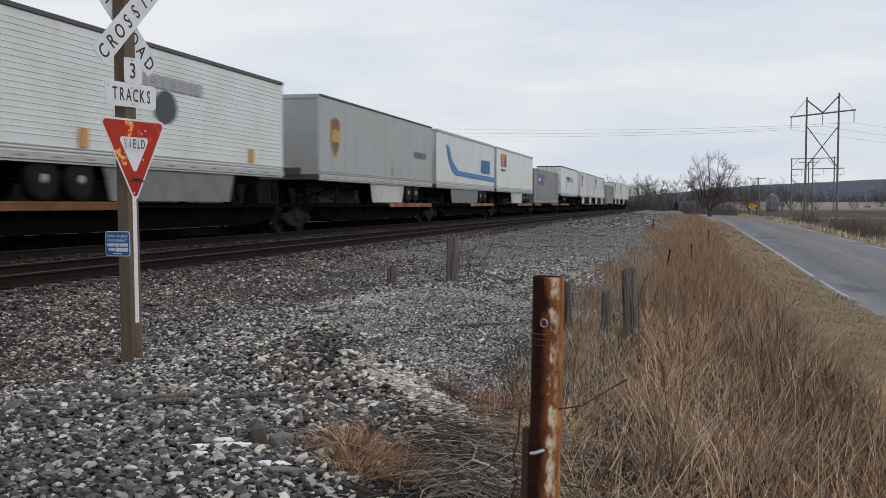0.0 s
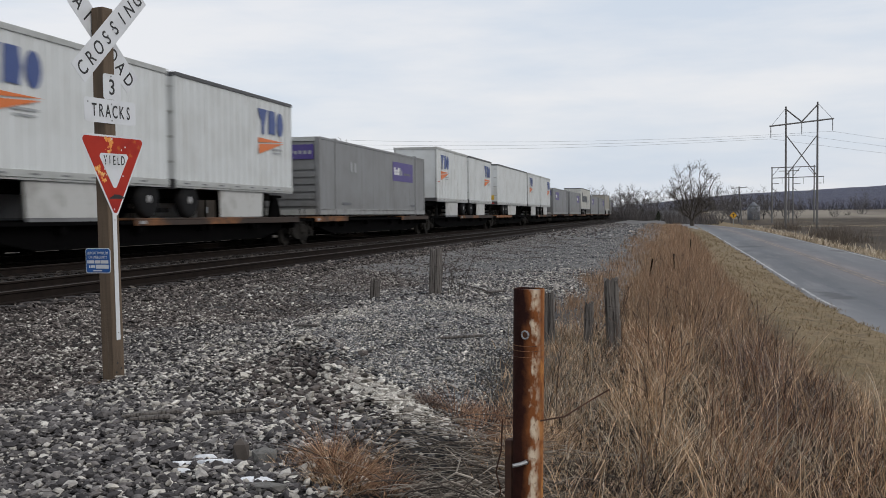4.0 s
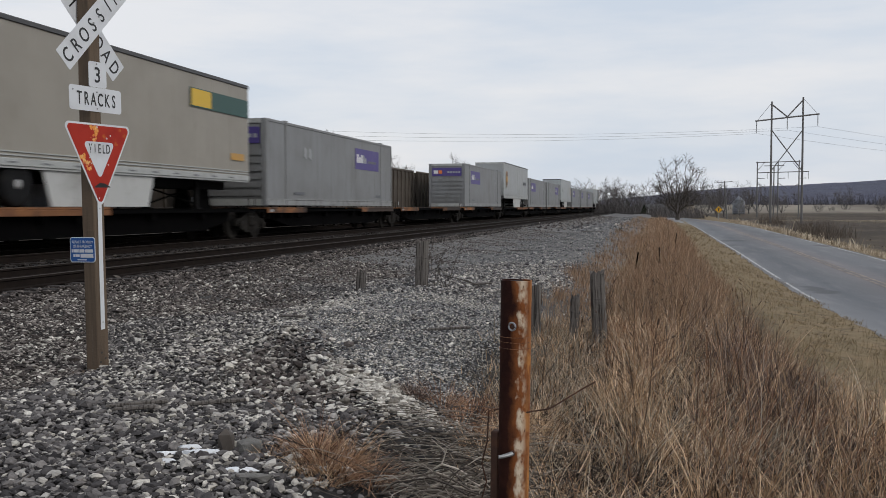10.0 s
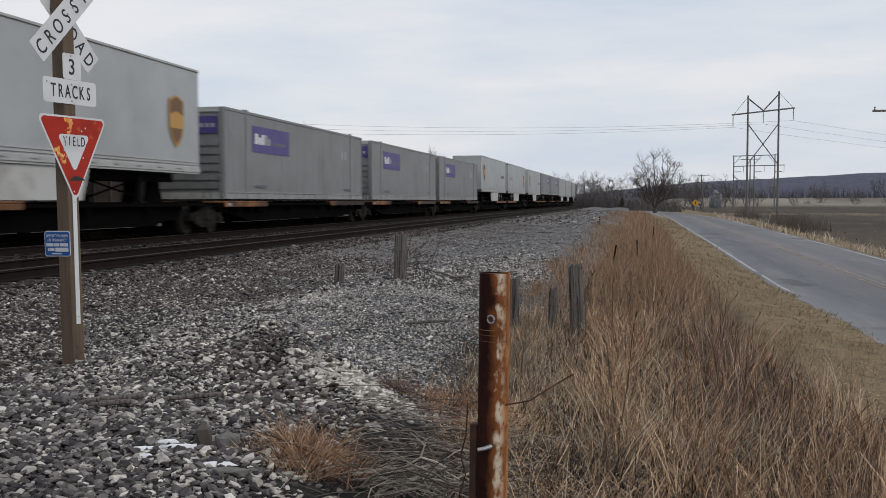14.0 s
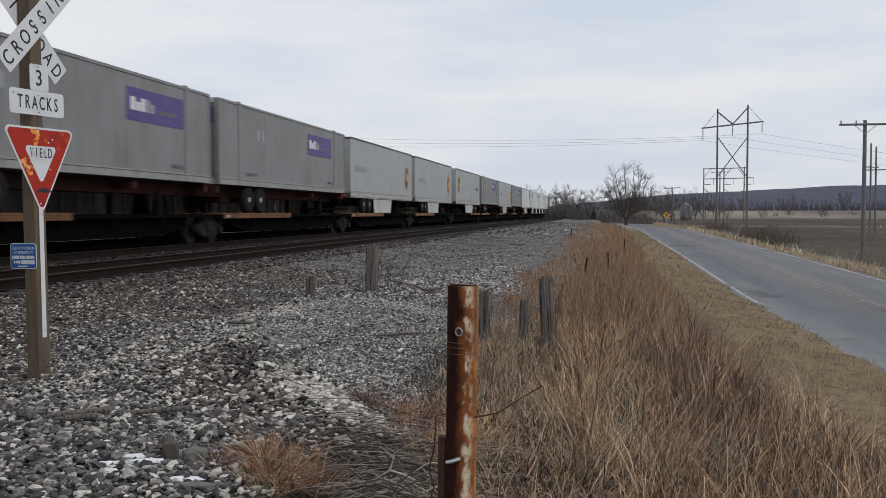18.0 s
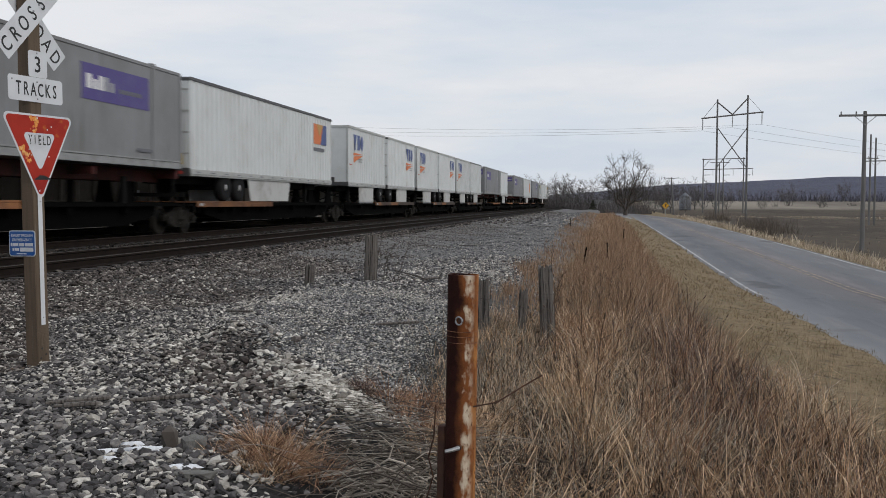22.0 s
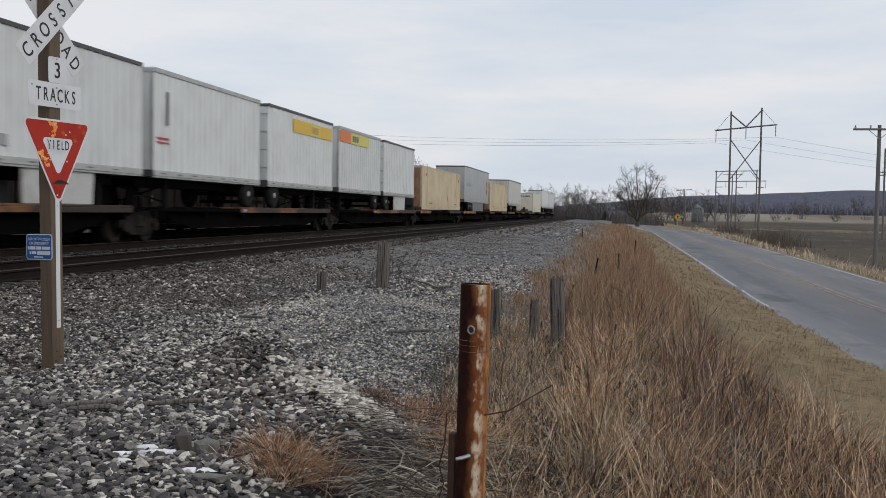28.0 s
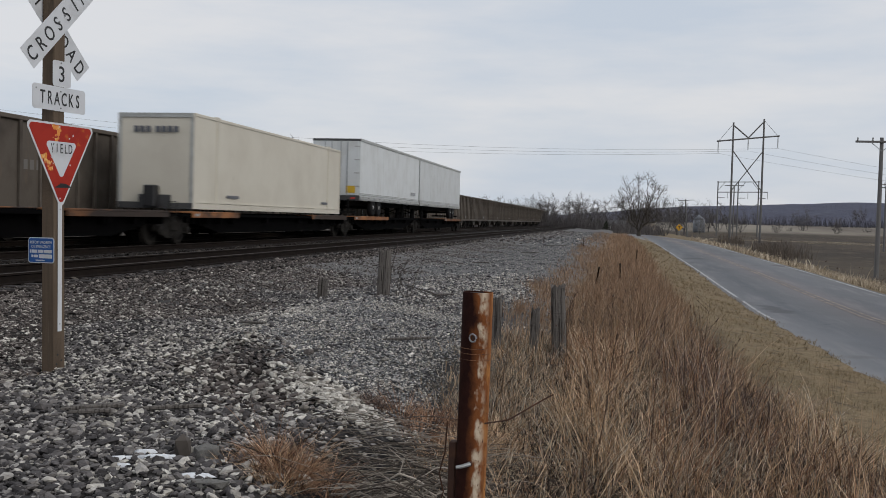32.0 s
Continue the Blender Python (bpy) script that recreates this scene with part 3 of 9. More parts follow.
def build_tracks():
    bed = [(-6.9, 0.20), (-5.9, 0.34), (5.45, 0.33), (5.8, 0.24), (6.3, 0.05)]
    co, fs = ribbon(bed, S_LIST, 0.0)
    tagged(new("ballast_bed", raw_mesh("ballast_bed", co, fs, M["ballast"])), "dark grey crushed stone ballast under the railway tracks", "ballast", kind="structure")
    head = [(-0.034, RAIL_Z - 0.006), (-0.026, RAIL_Z), (0.026, RAIL_Z), (0.034, RAIL_Z - 0.006)]
    web = [(0.034, RAIL_Z - 0.006), (0.036, RAIL_Z - 0.035), (0.009, RAIL_Z - 0.05), (0.009, RAIL_Z - 0.145), (0.075, RAIL_Z - 0.165), (0.075, RAIL_Z - 0.18), (-0.075, RAIL_Z - 0.18), (-0.075, RAIL_Z - 0.165), (-0.009, RAIL_Z - 0.145), (-0.009, RAIL_Z - 0.05), (-0.036, RAIL_Z - 0.035), (-0.034, RAIL_Z - 0.006)]
    for tx in TRACKS:
        track = thing("railway_track", "steel rails on dark wooden ties in grey ballast", "railway track", "three parallel tracks")
        track["kind"] = "structure"
        for side in (-0.755, 0.755):
            co, fs = ribbon(web, S_LIST, tx - TRACKS[1] + side)
            rail = part("rail", raw_mesh("rail", co, fs, M["rail_side"]), None, track, "rust-brown steel rail")
            co, fs = ribbon(head, S_LIST, tx - TRACKS[1] + side)
            part("rail_head", raw_mesh("rail_head", co, fs, M["rail_top"]), None, rail, "polished running surface")
        TRACK_OBJECTS.append((track, tx))


TRACK_OBJECTS = []


def road_material():
    """Worn asphalt: pale crumbling edges, dark wheel tracks, a brownish crown, seams and patches."""
    m = mat("asphalt", (0.135, 0.140, 0.150), 0.9, var=[((0.100, 0.104, 0.112), 0.30, 0.42, 0.66, 5, (1.0, 0.2, 1.0)), ((0.19, 0.187, 0.188), 1.4, 0.52, 0.8, 6, (1.5, 0.12, 1.0)), ((0.085, 0.086, 0.092), 0.5, 0.62, 0.66, 3, (0.5, 0.35, 1.0)), ((0.06, 0.06, 0.063), 3.0, 0.70, 0.73, 3, (0.25, 2.2, 1.0))], bump=(60.0, 0.5, 0.006))
    n, l = m.node_tree.nodes, m.node_tree.links
    bsdf = n["Principled BSDF"]
    base = bsdf.inputs["Base Color"].links[0].from_socket
    tc = n.new("ShaderNodeTexCoord")
    sep = n.new("ShaderNodeSeparateXYZ")
    l.new(tc.outputs["Object"], sep.inputs[0])
    wave = n.new("ShaderNodeTexNoise")
    wave.inputs["Scale"].default_value, wave.inputs["Detail"].default_value = 0.9, 5.0
    l.new(tc.outputs["Object"], wave.inputs["Vector"])
    across = n.new("ShaderNodeMath")
    across.operation = "MULTIPLY_ADD"
    l.new(wave.outputs[0], across.inputs[0])
    across.inputs[1].default_value = 0.7
    l.new(sep.outputs["X"], across.inputs[2])
    share = n.new("ShaderNodeMapRange")
    share.inputs["From Min"].default_value, share.inputs["From Max"].default_value = 4.2, 10.2
    l.new(across.outputs[0], share.inputs[0])
    tone = n.new("ShaderNodeValToRGB")
    stops = [(0.0, (1.45, 1.42, 1.38)), (0.07, (1.15, 1.15, 1.15)), (0.22, (0.86, 0.88, 0.92)), (0.36, (1.05, 1.03, 1.02)), (0.47, (1.24, 1.12, 1.08)), (0.56, (1.20, 1.10, 1.07)), (0.70, (0.95, 0.95, 0.97)), (0.90, (1.2, 1.18, 1.16))]
    e = tone.color_ramp.elements
    while len(e) < len(stops):
        e.new(0.5)
    for el, (q, c) in zip(e, stops):
        el.position, el.color = q, (*c, 1)
    l.new(share.outputs[0], tone.inputs[0])
    mul = n.new("ShaderNodeVectorMath")
    mul.operation = "MULTIPLY"
    l.new(base, mul.inputs[0])
    l.new(tone.outputs[0], mul.inputs[1])
    l.new(mul.outputs[0], bsdf.inputs["Base Color"])
    return m


def build_road():
    """A two-lane road along the line that bends off to the right far ahead."""
    left, right = 3.85, 9.90
    ys = [-900, -300, -100, -30, -10, 0] + list(np.arange(6, 46, 0.4)) + list(np.arange(46, 200, 5.0))

    def centre(y):
        return 0.0 if y < 95 else -0.0008 * (y - 95) ** 2

    def strip(name, a, b, z, material, start=None):
        co, fs = [], []
        yy = ys if start is None else [y for y in ys if y >= start]
        for y in yy:
            c = centre(y)
            co += [(a + c, y, z + road_z(y) + 0.72), (b + c, y, z + road_z(y) + 0.72)]
        for j in range(len(yy) - 1):
            fs.append((2 * j, 2 * j + 1, 2 * j + 3, 2 * j + 2))
        return raw_mesh(name, co, fs, material)

    co, fs = [], []
    for y in ys:
        c = centre(y)
        crumble = 0.22 * noise.noise((0.3, y * 0.55, 4.0)) + 0.12 * noise.noise((0.7, y * 1.9, 6.0)) if 6 <= y < 46 else 0.0
        left = 3.85 + crumble
        for x, z in ((left - 0.12, -0.80), (left, -0.715), ((left + right) / 2, -0.69), (right, -0.715), (right + 0.12, -0.80)):
            co.append((x + c, y, z + road_z(y) + 0.72))
    for j in range(len(ys) - 1):
        for i in range(4):
            fs.append((j * 5 + i, j * 5 + i + 1, j * 5 + 6 + i, j * 5 + 5 + i))
    left = 3.85
    road = tagged(new("road", raw_mesh("road", co, fs, road_material())), "worn grey two-lane asphalt road", "road", kind="structure")
    part("edge_line", strip("edge_line", left + 0.17, left + 0.265, -0.706, M["road_white"], 25.5), None, road, "white edge line")
    part("edge_line", strip("edge_line", right - 0.27, right - 0.16, -0.706, M["road_white"]), None, road, "white edge line")
    mid = (left + right) / 2
    part("centre_line", strip("centre_line", mid - 0.17, mid - 0.06, -0.684, M["road_yellow"]), None, road, "faded yellow centre line")
    part("centre_line", strip("centre_line", mid + 0.06, mid + 0.17, -0.684, M["road_yellow"]), None, road, "faded yellow centre line")


build_ground()
build_tracks()
build_road()

# ---------------------------------------------------------------- the moving train
SPEED = 31.3
MOVING = []


def run(ob, s0, offset=0.0):
    """Notes a thing of the train: its middle stands s0 metres along the line at the start."""
    MOVING.append((ob, s0, offset))
    x, y, a = along(s0, offset)
    ob.matrix_basis = pose(x, y, RAIL_Z, 0, 0, a)


CACHE = {}


def cached(key, make):
    if key not in CACHE:
        CACHE[key] = make()
    return CACHE[key]


HALF = 1.30


def wheel_meshes():
    def tyre():
        return Geo().lathe([(0.30, -0.13), (0.44, -0.14), (0.50, -0.10), (0.50, 0.10), (0.44, 0.14), (0.30, 0.13)], "x", n=20).mesh("tyre", M["tyre"], True)

    def rim():
        return Geo().lathe([(0.30, 0.10), (0.27, 0.12), (0.22, 0.05), (0.12, 0.05), (0.11, 0.13), (0.04, 0.15)], "x", n=18).mesh("rim", M["hub"], True)

    return cached("tyre", tyre), cached("rim", rim)


def road_wheels(parent, y, axle_z, rim_side=True):
    """One trailer axle with its wheels."""
    tyre, rim = wheel_meshes()
    part("axle", cached("axle", lambda: Geo().tube([(-1.1, 0, 0), (1.1, 0, 0)], 0.07).mesh("axle", M["chassis"])), None, parent).location = (0, y, axle_z)
    for sx in (1, -1):
        w = part("wheel", tyre, None, parent, "black dual tyre")
        w.location = (sx * 1.12, y, axle_z)
        w.rotation_euler = (0, 0, 0 if sx > 0 else math.pi)
        part("rim", rim, None, w, "silver rim")


def ribs_mesh(key, length, z0, z1, material, pitch, depth, width, horizontal=False):
    """Ribs on both long sides, sides and roof of the box in one skin."""
    def make():
        g = Geo()
        h = length / 2
        if horizontal:
            right = [(HALF, z0)]
            for i in range(int((z1 - z0 - 0.7) / pitch)):
                z = z0 + 0.55 + i * pitch
                right += [(HALF, z), (HALF + depth, z + 0.008), (HALF + depth, z + width - 0.008), (HALF, z + width)]
            right += [(HALF, z1 - 0.03), (HALF - 0.03, z1)]
            ring = right + [(-x, z) for x, z in reversed(right)]
            k = len(ring)
            g.add([(x, y, z) for y in (-h, h) for x, z in ring], [(i, (i + 1) % k, k + (i + 1) % k, k + i) for i in range(k)] + [tuple(range(k)), tuple(range(2 * k - 1, k - 1, -1))])
        else:
            right = [(HALF, -h)]
            n = int((length - 0.3) / pitch) if pitch else 0
            for i in range(n + 1 if n else 0):
                y = -h + 0.15 + i * (length - 0.3) / n
                right += [(HALF, y - width / 2), (HALF + depth, y - width / 2 + 0.012), (HALF + depth, y + width / 2 - 0.012), (HALF, y + width / 2)]
            right.append((HALF, h))
            ring = right + [(-x, y) for x, y in reversed(right)]
            k = len(ring)
            g.add([(x, y, z) for z in (z0, z1) for x, y in ring], [(i, (i + 1) % k, k + (i + 1) % k, k + i) for i in range(k)] + [tuple(range(k)), tuple(range(2 * k - 1, k - 1, -1))])
        return g.mesh("body", material)
    return cached(key, make)


def panel(parent, name, y0, y1, z0, z1, material, label="", side=1, lift=0.024):
    g = Geo().box(*sorted((side * (HALF + lift - 0.01), side * (HALF + lift + 0.004))), y0, y1, z0, z1)
    return part(name, g, material, parent, label)


def flat_mark(parent, name, outline, material, label="", lift=0.038):
    """A flat marking of (y, z) points on the side of a box that faces the road."""
    g = Geo().prism(outline, HALF + lift - 0.004, HALF + lift + 0.002)
    return part(name, g, material, parent, label)


def bars(parent, y, z, widths, height, material, gap=0.25, label="", lift=0.038, slant=0.0):
    """Lettering too far off or not to be spelled: plain bars."""
    for w in widths:
        flat_mark(parent, "marking_bar", [(y, z), (y + w, z), (y + w + slant, z + height), (y + slant, z + height)], material, label, lift)
        y += w + height * gap


def shield(parent, y, z):
    s = 1.0
    out = [(-0.46, 0.62), (0, 0.78), (0.46, 0.62), (0.46, -0.18), (0.32, -0.5), (0, -0.80), (-0.32, -0.5), (-0.46, -0.18)]
    b = flat_mark(parent, "shield_marking", [(y + a * s, z + c * s) for a, c in out], M["gold_mark"], "gold shield emblem")
    top = [(-0.40, 0.58), (0, 0.72), (0.40, 0.58), (0.40, 0.18), (0, 0.30), (-0.40, 0.18)]
    flat_mark(b, "emblem_field", [(y + a, z + c) for a, c in top], M["brown_mark"], "brown field", 0.042)
    low = [(-0.36, -0.22), (0.36, -0.22), (0.26, -0.48), (0, -0.70), (-0.26, -0.48)]
    flat_mark(b, "emblem_field", [(y + a, z + c) for a, c in low], M["brown_mark"], "brown field", 0.042)


def emblem_a(parent, y, z, k=1.36):
    """Three dark blue blocks over an orange wedge."""
    h = 0.62
    strokes = [[(-0.02, h), (0.52, h), (0.33, 0.20), (0.32, 0), (0.18, 0), (0.19, 0.20)],
               [(0.60, 0), (0.70, 0.04), (0.98, 0.02), (1.04, 0.30), (0.98, h), (0.62, h)],
               [(1.32 + 0.20 * math.cos(a * 0.524), 0.31 + 0.31 * math.sin(a * 0.524)) for a in range(12)]]
    for o in strokes:
        flat_mark(parent, "emblem_stroke", [(y + u * k, z + v * k) for u, v in o], M["blue_mark"], "dark blue emblem stroke")
    for o in ([(-0.02, -0.10), (1.55, -0.13), (0, -0.22)], [(0, -0.26), (1.5, -0.17), (0.02, -0.50)]):
        flat_mark(parent, "emblem_wedge", [(y + u * k, z + v * k) for u, v in o], M["orange_mark"], "orange wedge emblem")
    bars(parent, y + 0.80 * k, z - 0.36 * k, [0.62 * k], 0.045 * k, M["pale_mark"], label="small grey lettering bar")
    bars(parent, y + 0.85 * k, z - 0.45 * k, [0.50 * k], 0.035 * k, M["pale_mark"], label="small grey lettering bar")


def side_logo_panel(parent, y, z, w=3.7, h=0.95):
    """Purple sign panel with a short white and orange mark."""
    p = panel(parent, "logo_panel", y, y + w, z, z + h, M["purple"], "purple logo panel", lift=0.012)
    m = M["white_mark"]
    for (a, b, c, d), q in (((0.22, 0.50, 0.30, 0.68), m), ((0.56, 0.80, 0.30, 0.56), m), ((0.86, 1.10, 0.30, 0.68), m), ((1.16, 1.38, 0.30, 0.68), M["pale_mark"]), ((1.46, 1.66, 0.30, 0.56), M["pale_mark"])):
        flat_mark(p, "logo_bar", [(y + a, z + c), (y + b, z + c), (y + b, z + d), (y + a, z + d)], q, "short logo mark", 0.020)
    bars(p, y + 1.95, z + 0.32, [0.2, 0.26, 0.2, 0.26, 0.2], 0.12, M["grey_mark"], 0.3, "small pale lettering bar", 0.020)


def end_face(parent, y, z0, z1, kind, sgn):
    """The end of a box: doors with lock rods, a louvred container end, or a plain nose. sgn: the way it faces along y."""
    def slab(name, x0, x1, a, b, d, m, label="", q=None):
        y0, y1 = sorted((y, y + sgn * d))
        return part(name, Geo().box(x0, x1, y0, y1, a, b), M[m], q or parent, label)
    if kind == "doors":
        for sx in (-1, 1):
            d = slab("door", *sorted((sx * 0.02, sx * 1.20)), z0 + 0.25, z1 - 0.12, 0.02, parent["skin"])
            for xx in (0.25, 0.62):
                part("lock_rod", Geo().tube([(sx * xx, y + sgn * 0.05, z0 + 0.2), (sx * xx, y + sgn * 0.05, z1 - 0.1)], 0.02, 6), M["galvanised"], d)
            for zz in (0.15, 0.4, 0.65, 0.9):
                q = z0 + 0.25 + (z1 - z0 - 0.4) * zz
                part("hinge", Geo().box(*sorted((sx * 1.0, sx * 1.27)), *sorted((y + sgn * 0.02, y + sgn * 0.035)), q, q + 0.06), M["rail_trim"], d)
        slab("rear_header", -HALF, HALF, z1 - 0.12, z1, 0.03, "dark_trim")
        slab("rear_sill", -HALF, HALF, z0 - 0.05, z0 + 0.22, 0.05, "dark_trim")
        for sx in () if parent["short"] else (-0.95, 0, 0.95):
            slab("tail_light", sx - 0.12, sx + 0.12, z0 + 0.03, z0 + 0.13, 0.07, "red_mark", "red tail light")
        if not parent["short"]:
            slab("placard", 0.55, 1.05, z0 + 0.35, z0 + 0.72, 0.035, "yellow_mark", "yellow placard")
        for sx in (-0.7, 0.7):
            slab("guard_post", sx - 0.05, sx + 0.05, z0 - 0.65, z0, 0.06, "chassis")
        slab("guard_bar", -1.1, 1.1, z0 - 0.72, z0 - 0.60, 0.08, "chassis")
    elif kind == "louvre":
        for i in range(6):
            q = z0 + 0.35 + i * (z1 - z0 - 1.35) / 6
            slab("end_rib", -1.12, 1.12, q, q + 0.20, 0.05, parent["skin"], "pressed steel rib")
        p = slab("logo_panel", -1.08, 1.08, z1 - 0.88, z1 - 0.30, 0.035, "purple", "purple logo panel")
        for xx, w, m in ((-0.95, 0.30, "white_mark"), (-0.60, 0.26, "orange_mark")):
            slab("logo_bar", xx, xx + w, z1 - 0.72, z1 - 0.48, 0.04, m, "short logo mark", p)
        for k in range(5):
            slab("logo_bar", 0.05 + 0.2 * k, 0.18 + 0.2 * k, z1 - 0.68, z1 - 0.54, 0.04, "pale_mark", "lettering bar", p)
        slab("end_header", -HALF, HALF, z1 - 0.16, z1, 0.04, "rail_trim")
        slab("end_sill", -HALF, HALF, z0, z0 + 0.22, 0.04, "rail_trim")
        for sx in (-1, 1):
            slab("corner_post", *sorted((sx * 1.14, sx * 1.30)), z0, z1, 0.05, parent["skin"])
    else:
        slab("nose_header", -HALF, HALF, z1 - 0.14, z1, 0.03, "rail_trim")
        slab("nose_sill", -HALF, HALF, z0, z0 + 0.2, 0.03, "dark_trim")
        slab("nose_plate", -0.55, 0.55, z0 + 0.15, z0 + 0.45, 0.06, "dark_trim")
        for sx in (-1, 1):
            slab("corner_post", *sorted((sx * 1.20, sx * 1.30)), z0, z1, 0.02, "rail_trim")


T0, T1 = 1.93, 5.13
C0, C1 = 1.13, 4.21
H0, H1 = 2.08, 5.13


def trailer(s_left, length, skin, nose, label, marks=None, ribs=(0.61, 0.012, 0.05), horizontal=False, skirt="skirt", top="rail_trim", end="", group="trailers on the train", tandem=None):
    """A road trailer riding on a flat car. nose: -1 leads, 1 trails."""
    t = thing("semi_trailer", label, "trailer", group)
    t["skin"] = skin
    t["short"] = length < 10
    h = length / 2
    key = ("box", skin, round(length, 1), ribs, horizontal)
    part("body", ribs_mesh(key, length, T0, T1, M[skin], *ribs, horizontal), None, t)
    for sx in (-1, 1):
        part("top_rail", cached(("top", round(length, 2), top, sx, skin in (P, S)), lambda: Geo().box(*sorted((sx * 1.28, sx * 1.342)), -h, h, T1 - (0.06 if skin in (P, S) else 0.10 if top == "dark_trim" else 0.13), T1 + 0.012, bevel=0.01).mesh("top_rail", M[top])), None, t)
        part("bottom_rail", cached(("bottom", round(length, 2), sx, ribs == RB), lambda: Geo().box(*sorted((sx * 1.28, sx * 1.346)), -h, h, T0 + 0.02, T0 + 0.19, bevel=0.01).box(*sorted((sx * 1.28, sx * 1.315)), -h, h, T0 - 0.03, T0 + 0.02).box(*sorted((sx * 1.28, sx * (1.290 if ribs == RB else 1.336))), -h, h, T0 + 0.24, T0 + 0.27).box(*sorted((sx * 1.28, sx * (1.290 if ribs == RB else 1.332))), -h, h, T0 + 0.32, T0 + 0.345).mesh("bottom_rail", M["rail_trim"])), None, t)
    # reflector strip along the lower rail
    n = int(length / 1.2)
    strip = Geo()
    for i in range(n):
        y = -h + 0.4 + i * (length - 0.8) / n
        strip.box(1.344, 1.350, y, y + 0.30, T0 + 0.08, T0 + 0.12)
    part("reflector_strip", cached(("refl", round(length, 2)), lambda: strip.mesh("reflector_strip", M["skirt_grey"])), None, t, "red and white reflector strip")["kind"] = "stuff"
    near_kind = end or ("nose" if nose < 0 else "doors")
    end_face(t, -h, T0, T1, near_kind, -1)
    end_face(t, h, T0, T1, "doors" if nose < 0 else "nose", 1)
    # running gear at the tail, legs near the nose
    rear = -nose
    pup = length < 10
    tandem = tandem or ((3.1, 4.4) if nose > 0 else (2.85, 4.15))
    axles = [0.9] if pup else list(tandem)
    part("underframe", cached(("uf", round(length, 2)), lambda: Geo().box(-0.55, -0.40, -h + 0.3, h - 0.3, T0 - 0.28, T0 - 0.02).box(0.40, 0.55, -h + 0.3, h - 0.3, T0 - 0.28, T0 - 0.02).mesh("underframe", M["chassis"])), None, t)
    for a in axles:
        road_wheels(t, rear * (h - a), DECK + 0.50)
    lg = nose * (h - (1.6 if pup else 2.9))
    for sx in (-0.85, 0.85):
        leg = part("landing_leg", cached(("leg",), lambda: Geo().box(-0.07, 0.07, -0.08, 0.08, -0.85, 0.0).mesh("landing_leg", M["chassis"])), None, t)
        leg.location = (sx, lg, T0 - 0.02)
        part("leg_foot", cached(("foot",), lambda: Geo().box(-0.13, 0.13, -0.14, 0.14, -0.90, -0.85).mesh("leg_foot", M["chassis"])), None, leg)
    part("leg_brace", cached(("brace",), lambda: Geo().tube([(-0.85, 0, -0.2), (0.85, 0, -0.75)], 0.03, 6).tube([(0.85, 0, -0.2), (-0.85, 0, -0.75)], 0.03, 6).mesh("leg_brace", M["chassis"])), None, t).location = (0, lg, T0 - 0.02)
    if skirt:
        y0, y1 = (lg + rear * 0.85, rear * (h - (2.75 if pup else tandem[1] + 0.85)))
        if not pup:
            y0 = lg + rear * (3.2 if skirt != "skirt_grey" else 0.6)
        ya, yb = min(y0, y1), max(y0, y1)
        slope = 0.5 if not pup else 0.12
        for sx in (-1, 1):
            out = [(ya + slope * 0.6, T0 - 0.85), (yb - slope * 0.6, T0 - 0.85), (yb, T0 - 0.03), (ya, T0 - 0.03)]
            sk = part("side_skirt", Geo().prism(out, sx * 1.22, sx * 1.255), M[skirt], t, "white side skirt" if skirt == "skirt" else "grey side skirt")
            if pup:
                flap = Geo().prism([(ya + 0.12, T0 - 0.98), (yb - 0.12, T0 - 0.98), (yb - 0.07, T0 - 0.855), (ya + 0.07, T0 - 0.855)], sx * 1.22, sx * 1.25)
                part("skirt_flap", flap, M["skirt_grey"], sk, "grey rubber flap")
    if marks:
        marks(t, h)
    run(t, s_left + h)
    return t


